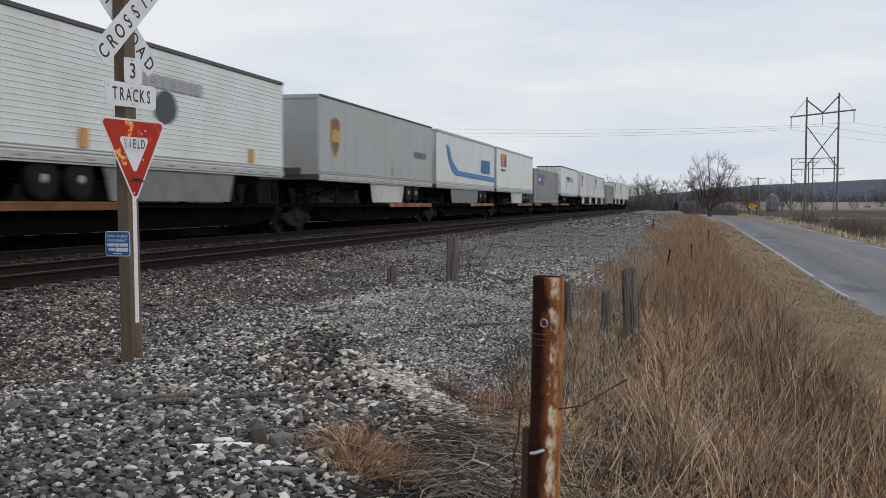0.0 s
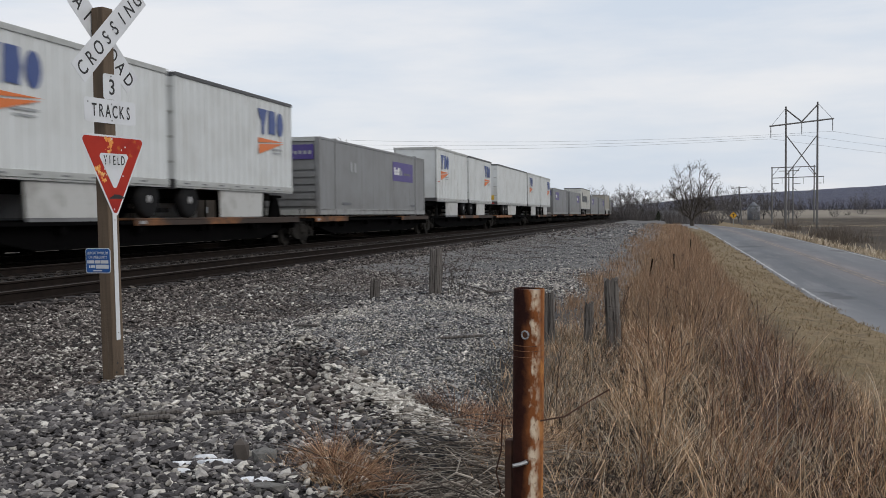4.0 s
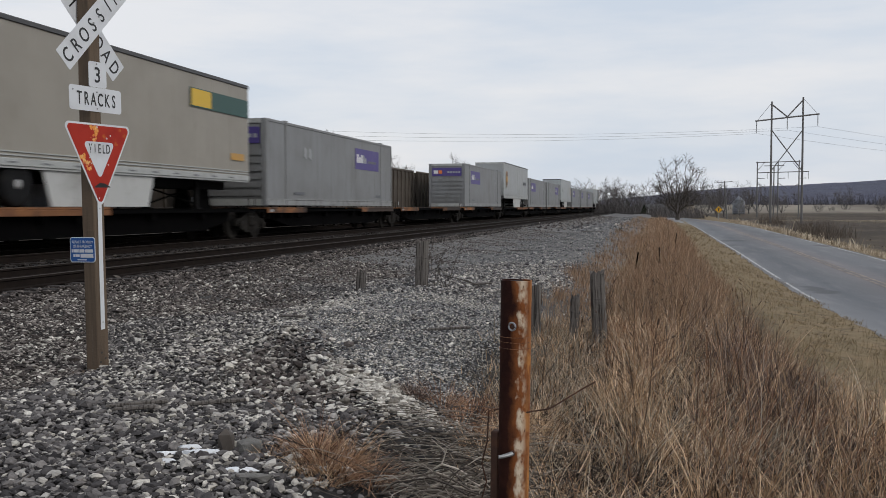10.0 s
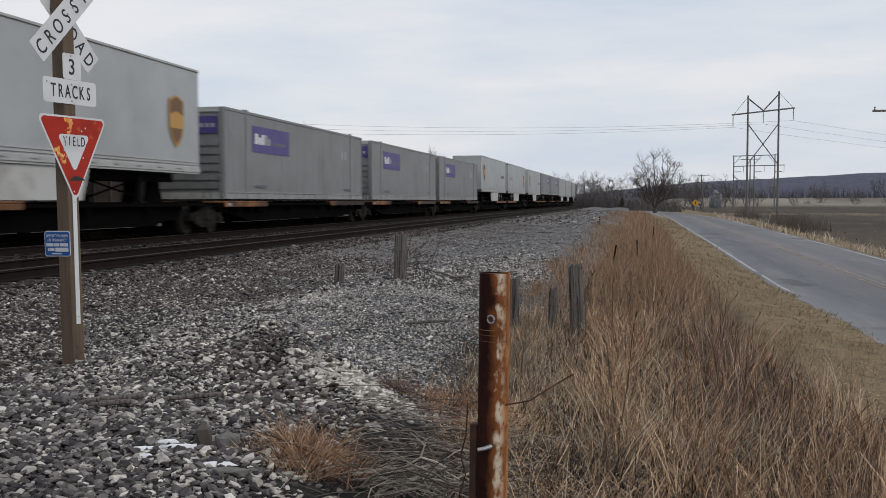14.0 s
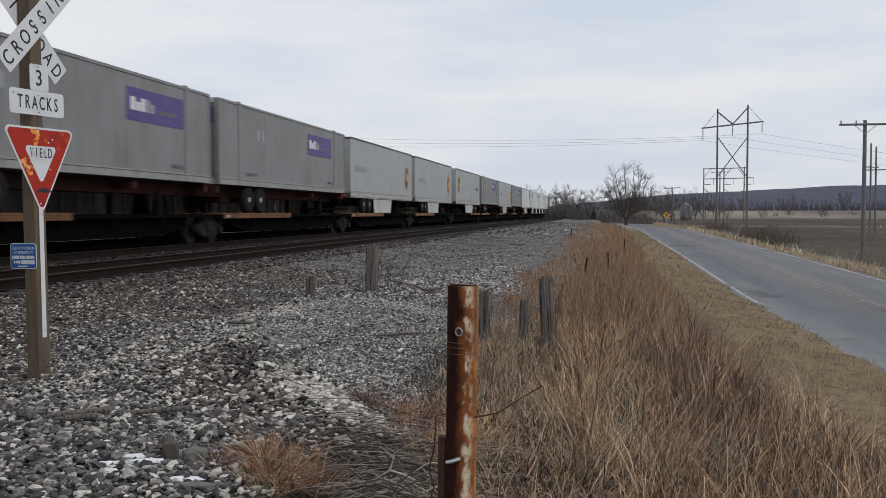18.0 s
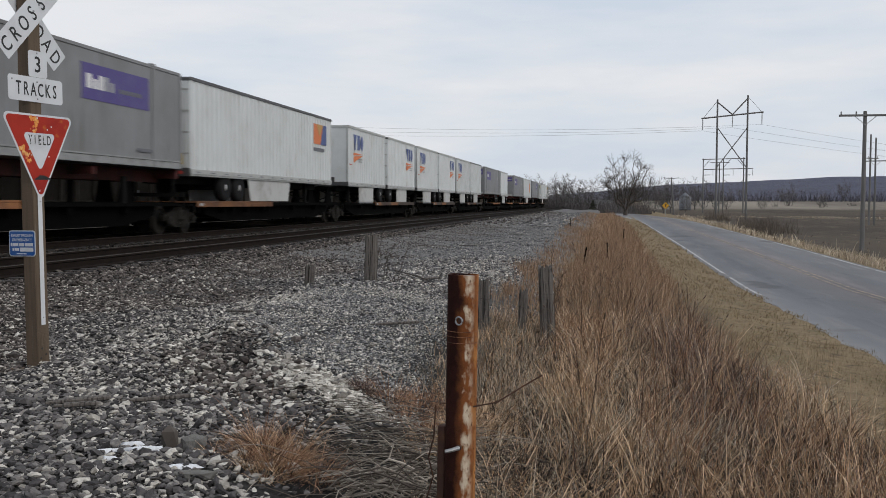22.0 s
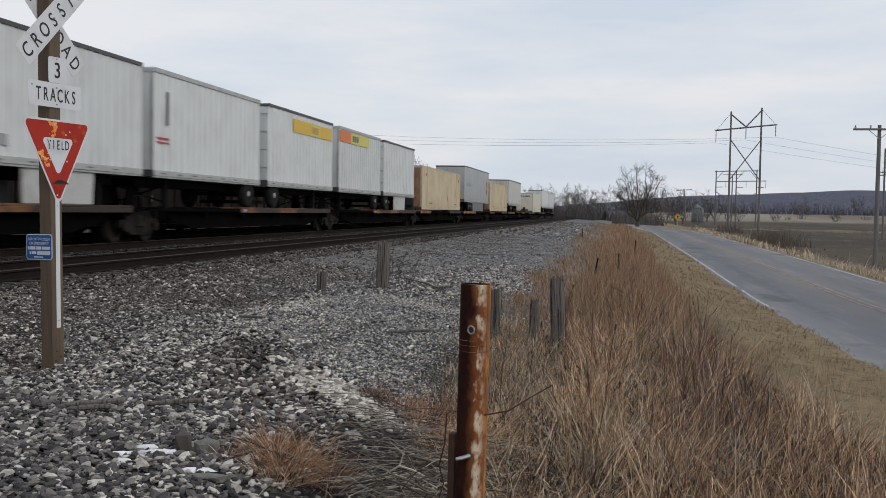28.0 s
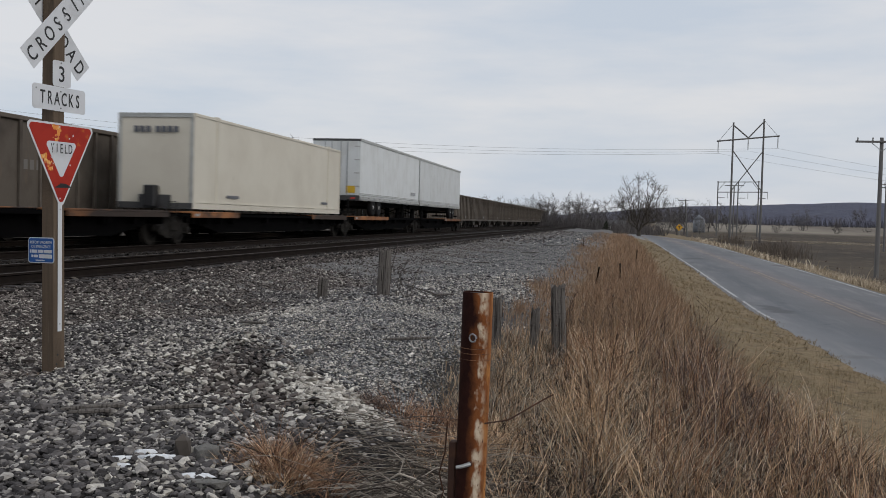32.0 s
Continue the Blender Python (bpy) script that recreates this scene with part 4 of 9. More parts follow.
def container(s_left, length, skin, label, marks=None, high=False, near_end="louvre", group="containers on the train", tail=-1):
    """A domestic container on a flat car's deck, or on a chassis where high."""
    t = thing("freight_container", label, "container", group)
    t["skin"] = skin
    h = length / 2
    z0, z1 = (H0, H1) if high else (C0, C1)
    part("body", ribs_mesh(("cbox", skin, round(length, 1), high), length, z0, z1, M[skin], 0, 0, 0), None, t)
    for sx in (-1, 1):
        part("top_rail", cached(("ctop", round(length, 2), high, skin, sx), lambda: Geo().box(*sorted((sx * 1.27, sx * 1.325)), -h, h, z1 - 0.09, z1 + 0.01, bevel=0.01).mesh("top_rail", M[skin])), None, t)
        part("bottom_rail", cached(("cbot", round(length, 2), high, skin, sx), lambda: Geo().box(*sorted((sx * 1.27, sx * 1.325)), -h, h, z0, z0 + 0.20, bevel=0.01).box(*sorted((sx * 1.27, sx * 1.34)), -h, h, z0 + 0.21, z0 + 0.25).mesh("bottom_rail", M["container_rail" if skin == "grey_container" else skin])), None, t)
        for yy in (-h + 1.86, h - 1.86):
            part("lifting_post", cached(("post", high, skin, sx), lambda: Geo().box(*sorted((sx * 1.27, sx * 1.335)), -0.09, 0.09, z0, z1 + 0.04, bevel=0.01).mesh("lifting_post", M[skin])), None, t).location = (0, yy, 0)
            part("lifting_casting", cached(("cast", high, skin, sx), lambda: Geo().box(*sorted((sx * 1.17, sx * 1.345)), -0.11, 0.11, z1 - 0.06, z1 + 0.06, bevel=0.015).mesh("lifting_casting", M[skin])), None, t).location = (0, yy, 0)
        for yy in (-h, h):
            part("corner_post", cached(("cpost", high, skin, sx, yy > 0), lambda: Geo().box(*sorted((sx * 1.2, sx * 1.33)), *((-0.1, 0.012) if yy > 0 else (-0.012, 0.1)), z0, z1, bevel=0.01).mesh("corner_post", M[skin])), None, t).location = (0, yy, 0)
    end_face(t, -h, z0, z1, near_end, -1)
    end_face(t, h, z0, z1, "nose", 1)
    bars(t, -h + 2.6, z0 + 0.42, [1.1], 0.10, M["grey_mark"], label="small data lettering bar")
    bars(t, h - 2.9, z0 + 0.42, [0.9], 0.10, M["grey_mark"], label="small data lettering bar")
    if marks:
        marks(t, h, z0, z1)
    run(t, s_left + h)
    if high:
        c = thing("container_chassis", "black steel road chassis with tandem wheels under a container", "chassis", "container chassis on the train")
        part("chassis_frame", cached(("chf", round(length, 2)), lambda: Geo().box(-0.50, -0.35, -h, h, H0 - 0.42, H0 - 0.01).box(0.35, 0.50, -h, h, H0 - 0.42, H0 - 0.01).box(-1.2, 1.2, -h, -h + 0.25, H0 - 0.3, H0 - 0.01).box(-1.2, 1.2, h - 0.25, h, H0 - 0.3, H0 - 0.01).box(-1.2, 1.2, -h + 4, -h + 4.2, H0 - 0.3, H0 - 0.1).box(-1.2, 1.2, h - 5.2, h - 5, H0 - 0.3, H0 - 0.1).mesh("chassis_frame", M["chassis_red"])), None, c)
        for a in (3.0, 4.25):
            road_wheels(c, tail * (h - a), DECK + 0.50)
        part("bogie_beam", Geo().box(-0.5, 0.5, -1.65, 1.65, H0 - 0.62, H0 - 0.42), M["chassis_red"], c).location = (0, tail * (h - 3.65), 0)
        for sx in (-0.85, 0.85):
            part("landing_leg", cached(("leg",), None), None, c).location = (sx, -tail * (h - 2.9), H0 - 0.3)
        run(c, s_left + h)
    return t


DECK = 1.06


def bogie(parent, y):
    """A three-piece railway truck with four wheels."""
    b = part("bogie", cached("bolster", lambda: Geo().box(-1.15, 1.15, -0.22, 0.22, 0.42, 0.78, bevel=0.05).mesh("bogie", M["truck_steel"])), None, parent, "cast steel bogie")
    b.location = (0, y, 0)

    def frame_mesh():
        g = Geo()
        out = [(-1.12, 0.44), (-1.12, 0.66), (-0.75, 0.70), (-0.40, 0.88), (0.40, 0.88), (0.75, 0.70), (1.12, 0.66), (1.12, 0.44), (0.80, 0.42), (0.42, 0.22), (-0.42, 0.22), (-0.80, 0.42)]
        g.prism(out, -0.06, 0.06)
        for yy in (-0.90, 0.90):
            g.lathe([(0.13, -0.02), (0.15, 0.10), (0.06, 0.14)], "x", (0.05, yy, 0.46), 10)
        for yy in (-0.17, 0, 0.17):
            g.tube([(0.03, yy, 0.27), (0.03, yy, 0.62)], 0.075, 8)
        return g.mesh("side_frame", M["truck_steel"])

    def wheelset_mesh():
        g = Geo()
        g.tube([(-1.0, 0, 0.46), (1.0, 0, 0.46)], 0.08, 8)
        for sx in (-1, 1):
            g.lathe([(0.20, sx * 0.70), (0.48, sx * 0.685), (0.46, sx * 0.715), (0.455, sx * 0.80), (0.36, sx * 0.80), (0.33, sx * 0.77), (0.16, sx * 0.78), (0.10, sx * 0.82)], "x", (0, 0, 0.46), 22)
        return g.mesh("wheelset", M["truck_steel"], False)

    for sx in (-1, 1):
        f = part("side_frame", cached("sframe", frame_mesh), None, b)
        f.location = (sx * 1.0, 0, 0)
        f.rotation_euler = (0, 0, 0 if sx > 0 else math.pi)
    for yy in (-0.90, 0.90):
        part("wheelset", cached("wset", wheelset_mesh), None, b).location = (0, yy, 0)


def platform(a, b, kind="trailer", rear=-1, two=False, first=False, last=False, rusty=-1):
    """One unit of an articulated flat car from a to b: a spine, wheel decks and a bogie at its trailing joint."""
    c = thing("flat_car", "black articulated railway flat car with rust-orange wheel decks", "flat car", "flat cars of the train")
    L = b - a
    h = L / 2
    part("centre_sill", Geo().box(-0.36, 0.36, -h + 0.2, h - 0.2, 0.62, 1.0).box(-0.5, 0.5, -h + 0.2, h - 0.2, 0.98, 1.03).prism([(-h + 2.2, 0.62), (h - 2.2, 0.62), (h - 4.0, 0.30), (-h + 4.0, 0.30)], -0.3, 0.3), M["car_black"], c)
    # Sills drawn deep and near black, filling the shaded gap under the deck.
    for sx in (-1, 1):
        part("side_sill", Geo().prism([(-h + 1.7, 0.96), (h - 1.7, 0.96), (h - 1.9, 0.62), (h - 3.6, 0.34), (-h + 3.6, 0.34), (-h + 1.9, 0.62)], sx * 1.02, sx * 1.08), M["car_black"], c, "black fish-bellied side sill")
    decks = [(-2.4, h - 0.9)] if two else ([(-h + 0.7, -h + 8.0)] if rear < 0 else [(h - 8.0, h - 0.7)])
    if kind == "container":
        decks = [(-h + 0.8, -h + 4.6), (h - 6.2, h - 0.8)]
    for i, (y0, y1) in enumerate(decks):
        bright = i == rusty if kind == "container" else not two
        g = Geo()
        for sx in (-1, 1):
            g.box(*sorted((sx * 0.55, sx * 1.36)), y0, y1, DECK - 0.06, DECK, bevel=0.012)
            g.box(*sorted((sx * 1.32, sx * 1.36)), y0, y1, DECK - 0.20, DECK - 0.06, bevel=0.01)
        d = part("wheel_deck", g, M["deck" if bright else "deck_dull"], c, "rust-orange wheel deck" if bright else "dull brown wheel deck")
        for k in range(4):
            yy = y0 + 0.3 + k * (y1 - y0 - 0.6) / 3
            part("deck_bracket", cached("bracket", lambda: Geo().prism([(-0.04, 0.92), (0.04, 0.92), (0.04, 0.66), (-0.04, 0.66)], -1.30, 1.30).mesh("deck_bracket", M["car_black"])), None, d).location = (0, yy, 0)
    for sx in (-1, 1):
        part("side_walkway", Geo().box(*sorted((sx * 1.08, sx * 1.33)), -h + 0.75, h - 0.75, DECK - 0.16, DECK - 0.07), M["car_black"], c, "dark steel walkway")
    # hitch stand for the trailer's king pin, cross bearers, end platforms, steps
    for yy in ([-h + 0.9, h - 0.9] if two else [-rear * (h - 2.2)]):
        if kind == "trailer":
            part("hitch_stand", cached("hitch", lambda: Geo().prism([(-0.5, 1.0), (0.5, 1.0), (0.22, 1.78), (-0.22, 1.78)], -0.42, -0.30).prism([(-0.5, 1.0), (0.5, 1.0), (0.22, 1.78), (-0.22, 1.78)], 0.30, 0.42).box(-0.48, 0.48, -0.45, 0.45, 1.76, 1.86).mesh("hitch_stand", M["car_black"])), None, c).location = (0, yy, 0)
    for yy in (-h * 0.55, -h * 0.2, h * 0.2, h * 0.55):
        part("cross_bearer", cached("bearer", lambda: Geo().box(-1.28, 1.28, -0.10, 0.10, 0.70, 0.93).mesh("cross_bearer", M["car_black"])), None, c).location = (0, yy, 0)
    part("brake_pipe", Geo().tube([(0.5, -h + 0.3, 0.50), (0.55, 0, 0.44), (0.5, h - 0.3, 0.50)], 0.03, 6), M["truck_steel"], c)
    for yy in (-h * 0.35, h * 0.3):
        part("brake_reservoir", cached("reservoir", lambda: Geo().lathe([(0.08, -0.55), (0.2, -0.48), (0.2, 0.48), (0.08, 0.55)], "y", (0.75, 0, 0.62), 12).mesh("brake_reservoir", M["truck_steel"], True)), None, c).location = (0, yy, 0)
    for y0, y1 in ((h - 0.7, h - 0.1), (-h + 0.1, -h + 0.7)):
        part("end_platform", Geo().box(-1.3, 1.3, y0, y1, 0.90, 0.96), M["car_black"], c)
    part("grab_rail", Geo().tube([(1.28, h - 0.65, 0.6), (1.28, h - 0.65, 1.35), (1.28, h - 0.15, 1.35), (1.28, h - 0.15, 0.6)], 0.016, 6), M["truck_steel"], c)
    part("step", Geo().tube([(1.28, -h + 0.2, 0.92), (1.28, -h + 0.2, 0.38), (1.28, -h + 0.62, 0.38), (1.28, -h + 0.62, 0.92)], 0.016, 6), M["truck_steel"], c)
    part("lading_plate", Geo().box(1.362, 1.368, decks[0][0] + 0.2, decks[0][0] + 0.5, DECK - 0.155, DECK - 0.07), M["pale_mark"], c, "pale data plate")
    bogie(c, h)
    if first:
        bogie(c, -h + 1.2)
    if last:
        part("coupler", Geo().box(-0.12, 0.12, h, h + 0.9, 0.72, 0.98, bevel=0.03), M["truck_steel"], c)
    run(c, (a + b) / 2)
    return c


# markings, by unit
def m_dark_logo(t, h):
    bars(t, -h + 7.5, 4.03, [0.38, 0.30, 0.38, 0.30, 0.38, 0.30, 0.38], 0.34, M["pale_mark"], 0.3, "faded lettering bar", 0.046)
    flat_mark(t, "round_emblem", [(-h + 8.57 + 0.58 * math.cos(a * 0.524), 3.56 + 0.44 * math.sin(a * 0.524)) for a in range(12)], M["slate_mark"], "dark round emblem", 0.046)
    for y in (-3.2, 5.4):
        flat_mark(t, "warning_patch", [(y, 2.3), (y + 0.35, 2.3), (y + 0.35, 2.75), (y, 2.75)], M["gold_mark"], "faded yellow patch", 0.046)


def m_shield_left(t, h):
    shield(t, -h + 1.65, 3.65)
    bars(t, -h + 12.7, 3.35, [0.36, 0.30, 0.30, 0.95], 0.30, M["grey_mark"], 0.3, "grey lettering bar")
    flat_mark(t, "small_emblem", [(0.9, 2.4), (1.25, 2.4), (1.25, 2.75), (0.9, 2.75)], M["pale_mark"], "small faded mark")


def m_shield_right(t, h):
    shield(t, -h + 14.5, 3.45)
    bars(t, -h + 1.0, 3.35, [0.28, 0.26, 0.24], 0.33, M["pale_mark"], 0.25, "grey lettering bar")
    bars(t, -h + 2.1, 3.35, [0.2, 0.1, 0.18, 0.08, 0.18, 0.2, 0.1], 0.30, M["pale_mark"], 0.2, "grey lettering bar")


def m_swoosh(t, h):
    b = M["light_blue_mark"]
    w = -h
    flat_mark(t, "swoosh_stripe", [(w + 2.16, 4.41), (w + 2.75, 4.35), (w + 3.5, 3.55), (w + 5.08, 2.99), (w + 5.0, 2.72), (w + 4.54, 2.70), (w + 3.4, 3.05), (w + 2.7, 3.6)], b, "light blue diagonal stripe")
    flat_mark(t, "swoosh_stripe", [(w + 5.0, 2.72), (w + 5.08, 2.99), (h - 0.05, 2.87), (h - 0.05, 2.56)], b, "light blue stripe")
    bars(t, w + 11.5, 3.05, [0.36, 0.34, 0.34, 0.34, 0.32, 0.36], 0.90, M["light_blue_mark"], 0.16, "slate blue lettering bar", slant=0.12)


def m_square_left(t, h, y=None):
    y = -h + 1.6 if y is None else y
    p = flat_mark(t, "square_emblem", [(y, 3.78), (y + 2.0, 3.78), (y + 2.0, 4.72), (y, 4.72)], M["orange_mark"], "orange and blue square emblem")
    flat_mark(p, "emblem_field", [(y + 1.05, 3.78), (y + 2.0, 3.78), (y + 2.0, 4.72), (y + 1.45, 4.72)], M["blue_mark"], "blue field", 0.046)
    flat_mark(p, "emblem_field", [(y + 0.4, 4.72), (y + 1.45, 4.72), (y + 0.9, 4.15)], M["gold_mark"], "gold wedge", 0.046)
    bars(t, y, 3.45, [0.4, 1.2], 0.16, M["grey_mark"], label="small grey lettering bar")


def m_square_right(t, h):
    m_square_left(t, h, -h + 13.35)


def m_grey_text(t, h):
    bars(t, -h + 4.7, 3.71, [0.34, 0.34, 0.34, 0.34, 0.34, 0.34, 0.34, 0.34], 0.40, M["grey_mark"], 0.18, "grey lettering bar")
    bars(t, -h + 8.3, 3.71, [0.34, 0.34, 0.34, 0.34, 0.34, 0.34, 0.34], 0.34, M["pale_mark"], 0.25, "pale lettering bar")
    bars(t, -h + 4.7, 3.55, [6.7], 0.07, M["grey_mark"], label="grey underline")
    for y in (-h + 5.0, -h + 10.8):
        flat_mark(t, "round_dot", [(y + 0.2 * math.cos(a * 0.785), 3.1 + 0.26 * math.sin(a * 0.785)) for a in range(8)], M["grey_mark"], "grey oval dot")


def m_yl(t, h):
    emblem_a(t, -h + 0.95, 3.87)
    bars(t, -h + 0.12, 3.05, [0.5], 0.05, M["red_mark"], label="thin red stripe")


def m_yr(t, h):
    emblem_a(t, -h + 5.5, 3.87)


def m_big_grey(t, h):
    """Large grey wordmark as plain blocks of its size."""
    y, z, m, note = -h + 1.45, 2.98, M["slate_mark"], "large grey wordmark block"
    for a, b, low, high in ((0.0, 1.05, 0.0, 1.5), (1.32, 2.32, 0.0, 1.02), (2.58, 3.6, 0.0, 1.02), (3.85, 5.0, 0.0, 1.02), (5.22, 6.6, 0.0, 1.0), (6.82, 7.85, 0.0, 1.02), (8.02, 9.0, -0.35, 1.0)):
        flat_mark(t, "wordmark_block", rounded([(y + a, z + low), (y + b, z + low), (y + b, z + high), (y + a, z + high)], 0.28, 4), m, note)
    flat_mark(t, "wordmark_block", [(y + 4.7, z + 0.9), (y + 5.0, z + 0.9), (y + 5.0, z + 1.45), (y + 4.7, z + 1.45)], m, note, 0.046)
    bars(t, h - 4.6, 3.0, [0.3, 0.3, 0.3, 0.15, 0.3, 0.3, 0.3, 0.3], 0.4, M["pale_mark"], 0.2, "pale lettering bar", slant=0.06)


def m_green(t, h):
    flat_mark(t, "green_band", [(-h + 12.1, 4.05), (-h + 16.15, 4.05), (-h + 16.15, 4.62), (-h + 12.1, 4.62)], M["green_mark"], "dark green band")
    flat_mark(t, "yellow_patch", [(-h + 12.16, 4.09), (-h + 13.43, 4.09), (-h + 13.43, 4.59), (-h + 12.16, 4.59)], M["yellow_mark"], "yellow patch", 0.046)
    bars(t, h - 1.4, 2.6, [1.0], 0.22, M["gold_mark"], label="faded gold bar")


def m_green_short(t, h):
    flat_mark(t, "green_band", [(-h + 0.03, 4.05), (-h + 4.07, 4.05), (-h + 4.07, 4.7), (-h + 0.03, 4.7)], M["green_mark"], "dark green band")
    flat_mark(t, "yellow_patch", [(-h + 2.9, 4.08), (-h + 4.06, 4.08), (-h + 4.06, 4.67), (-h + 2.9, 4.67)], M["yellow_mark"], "yellow patch", 0.046)
    flat_mark(t, "yellow_strip", [(-h + 0.06, 2.75), (-h + 0.18, 2.75), (-h + 0.18, 4.0), (-h + 0.06, 4.0)], M["yellow_mark"], "yellow strip", 0.046)
    for y in (-h + 1.6, -h + 3.9, -h + 4.7):
        flat_mark(t, "small_patch", [(y, 2.45), (y + 0.35, 2.45), (y + 0.35, 2.8), (y, 2.8)], M["white_mark"], "small white patch")


def m_faded_text(t, h):
    bars(t, -h + 0.6, 2.35, [0.4, 0.5, 0.5], 0.26, M["pale_mark"], label="faded lettering bar")


def m_orange_right(t, h):
    flat_mark(t, "orange_band", [(-h + 2.85, 4.27), (-h + 8.3, 4.27), (-h + 8.3, 4.82), (-h + 2.85, 4.82)], M["yellow_mark"], "amber band")
    flat_mark(t, "logo_patch", [(-h + 5.2, 4.30), (-h + 6.5, 4.30), (-h + 6.5, 4.79), (-h + 5.2, 4.79)], M["lime_mark"], "lime patch", 0.042)
    bars(t, -h + 5.3, 4.38, [0.25, 0.28, 0.28], 0.30, M["gold_mark"], 0.2, "lettering bar", 0.052)


def m_orange_left(t, h):
    flat_mark(t, "orange_band", [(-h + 0.03, 4.4), (-h + 2.0, 4.4), (-h + 2.0, 4.95), (-h + 0.03, 4.95)], M["orange_mark"], "orange band")
    flat_mark(t, "lime_band", [(-h + 2.0, 4.4), (-h + 5.5, 4.4), (-h + 5.5, 4.95), (-h + 2.0, 4.95)], M["lime_mark"], "lime yellow band")
    bars(t, -h + 2.3, 4.52, [0.3, 0.35, 0.35], 0.30, M["grey_mark"], 0.2, "lettering bar", 0.044)


def m_oval_right(t, h):
    flat_mark(t, "oval_emblem", [(-h + 12.3 + 1.0 * math.cos(a * 0.3927), 3.72 + 0.98 * math.sin(a * 0.3927)) for a in range(16)], M["gold_mark"], "orange oval emblem")
    flat_mark(t, "emblem_field", [(-h + 12.3 + 0.7 * math.cos(a * 0.3927), 3.72 + 0.7 * math.sin(a * 0.3927)) for a in range(16)], M["orange_mark"], "orange field", 0.046)


def m_small_data(t, h):
    bars(t, h - 2.6, 2.5, [0.4, 0.5, 0.4], 0.2, M["pale_mark"], label="faded data bar")


def faded_pair(t, y, z):
    for k in range(2):
        flat_mark(t, "small_emblem", [(y, z - 0.18), (y + 0.32, z - 0.28), (y + 0.28, z + 0.14), (y + 0.04, z + 0.22)], M["pale_mark"], "small faded mark", 0.012)
        y += 0.5


def c_left(t, h, z0, z1):
    side_logo_panel(t, -h + 2.4, z1 - 1.39)
    faded_pair(t, -h + 12.9, z1 - 1.0)


def c_right(t, h, z0, z1):
    side_logo_panel(t, -h + 10.15, z1 - 1.39)
    faded_pair(t, -h + 3.7, z1 - 1.0)


def c_placards(t, h, z0, z1):
    c_left(t, h, z0, z1)
    for sx in (-0.62, 0.0):
        part("placard", Geo().add([(sx - 0.25, -h - 0.06, z1 - 1.3), (sx, -h - 0.06, z1 - 1.55), (sx + 0.25, -h - 0.06, z1 - 1.3), (sx, -h - 0.06, z1 - 1.05), (sx - 0.25, -h - 0.05, z1 - 1.3), (sx, -h - 0.05, z1 - 1.55), (sx + 0.25, -h - 0.05, z1 - 1.3), (sx, -h - 0.05, z1 - 1.05)], [(0, 1, 2, 3), (4, 7, 6, 5), (0, 4, 5, 1), (1, 5, 6, 2), (2, 6, 7, 3), (3, 7, 4, 0)]), M["white_mark"], t, "white diamond placard")


def m_red_small(t, h):
    bars(t, -h + 0.12, 3.05, [0.8], 0.06, M["red_mark"], label="thin red stripe")
    bars(t, -h + 0.12, 2.93, [0.8], 0.05, M["red_mark"], label="thin red stripe")
    bars(t, -h + 0.75, 3.5, [0.14], 1.0, M["grey_mark"], label="dark upright strip")


def c_tan(t, h, z0, z1):
    part("end_sheet", Geo().box(-1.19, 1.19, -h - 0.024, -h - 0.002, z0 + 0.21, z1 - 0.15), M["rusty_tan"], t, "rust-streaked end sheet")
    part("end_unit", Geo().box(0.1, 0.75, -h - 0.30, -h - 0.026, z0 + 0.25, z0 + 0.80, bevel=0.03), M["black_mark"], t, "dark box on the end")
    flat_mark(t, "diamond_mark", [(h - 6.5, z0 + 0.9), (h - 6.25, z0 + 0.62), (h - 6.0, z0 + 0.9), (h - 6.25, z0 + 1.18)], M["tan_mark"], "worn brown diamond mark")
    for y in (-h + 1.2, h - 1.2):
        bars(t, y, z1 - 0.7, [0.3], 0.2, M["brown_mark"], label="small brown mark")


def c_cream(t, h, z0, z1):
    part("end_unit", Geo().box(-0.25, 0.15, -h - 0.35, -h - 0.02, z0 + 0.05, z0 + 0.75, bevel=0.03), M["black_mark"], t, "black box on the end")
    for k, w in enumerate((0.16, 0.16, 0.16, 0.16, 0.16, 0.16, 0.16)):
        part("marking_bar", Geo().box(-0.75 + 0.21 * k + (0.12 if k > 2 else 0), -0.75 + 0.21 * k + w + (0.12 if k > 2 else 0), -h - 0.05, -h - 0.04, z1 - 0.62, z1 - 0.42), M["grey_mark"], t, "dark lettering bar")


W, S, P = "white_trailer", "silver_trailer", "pale_trailer"
RB = (0.41, 0.034, 0.075)
PL = (1.22, 0.006, 0.05)
L_SHIELD = "silver trailer with a small gold and brown shield emblem"
L_PUP = "white ribbed short trailer with a blue and orange emblem"
L_BOX = "grey container with a purple logo panel on a flat car"
L_BOXC = "grey container with a purple logo panel on a road chassis"


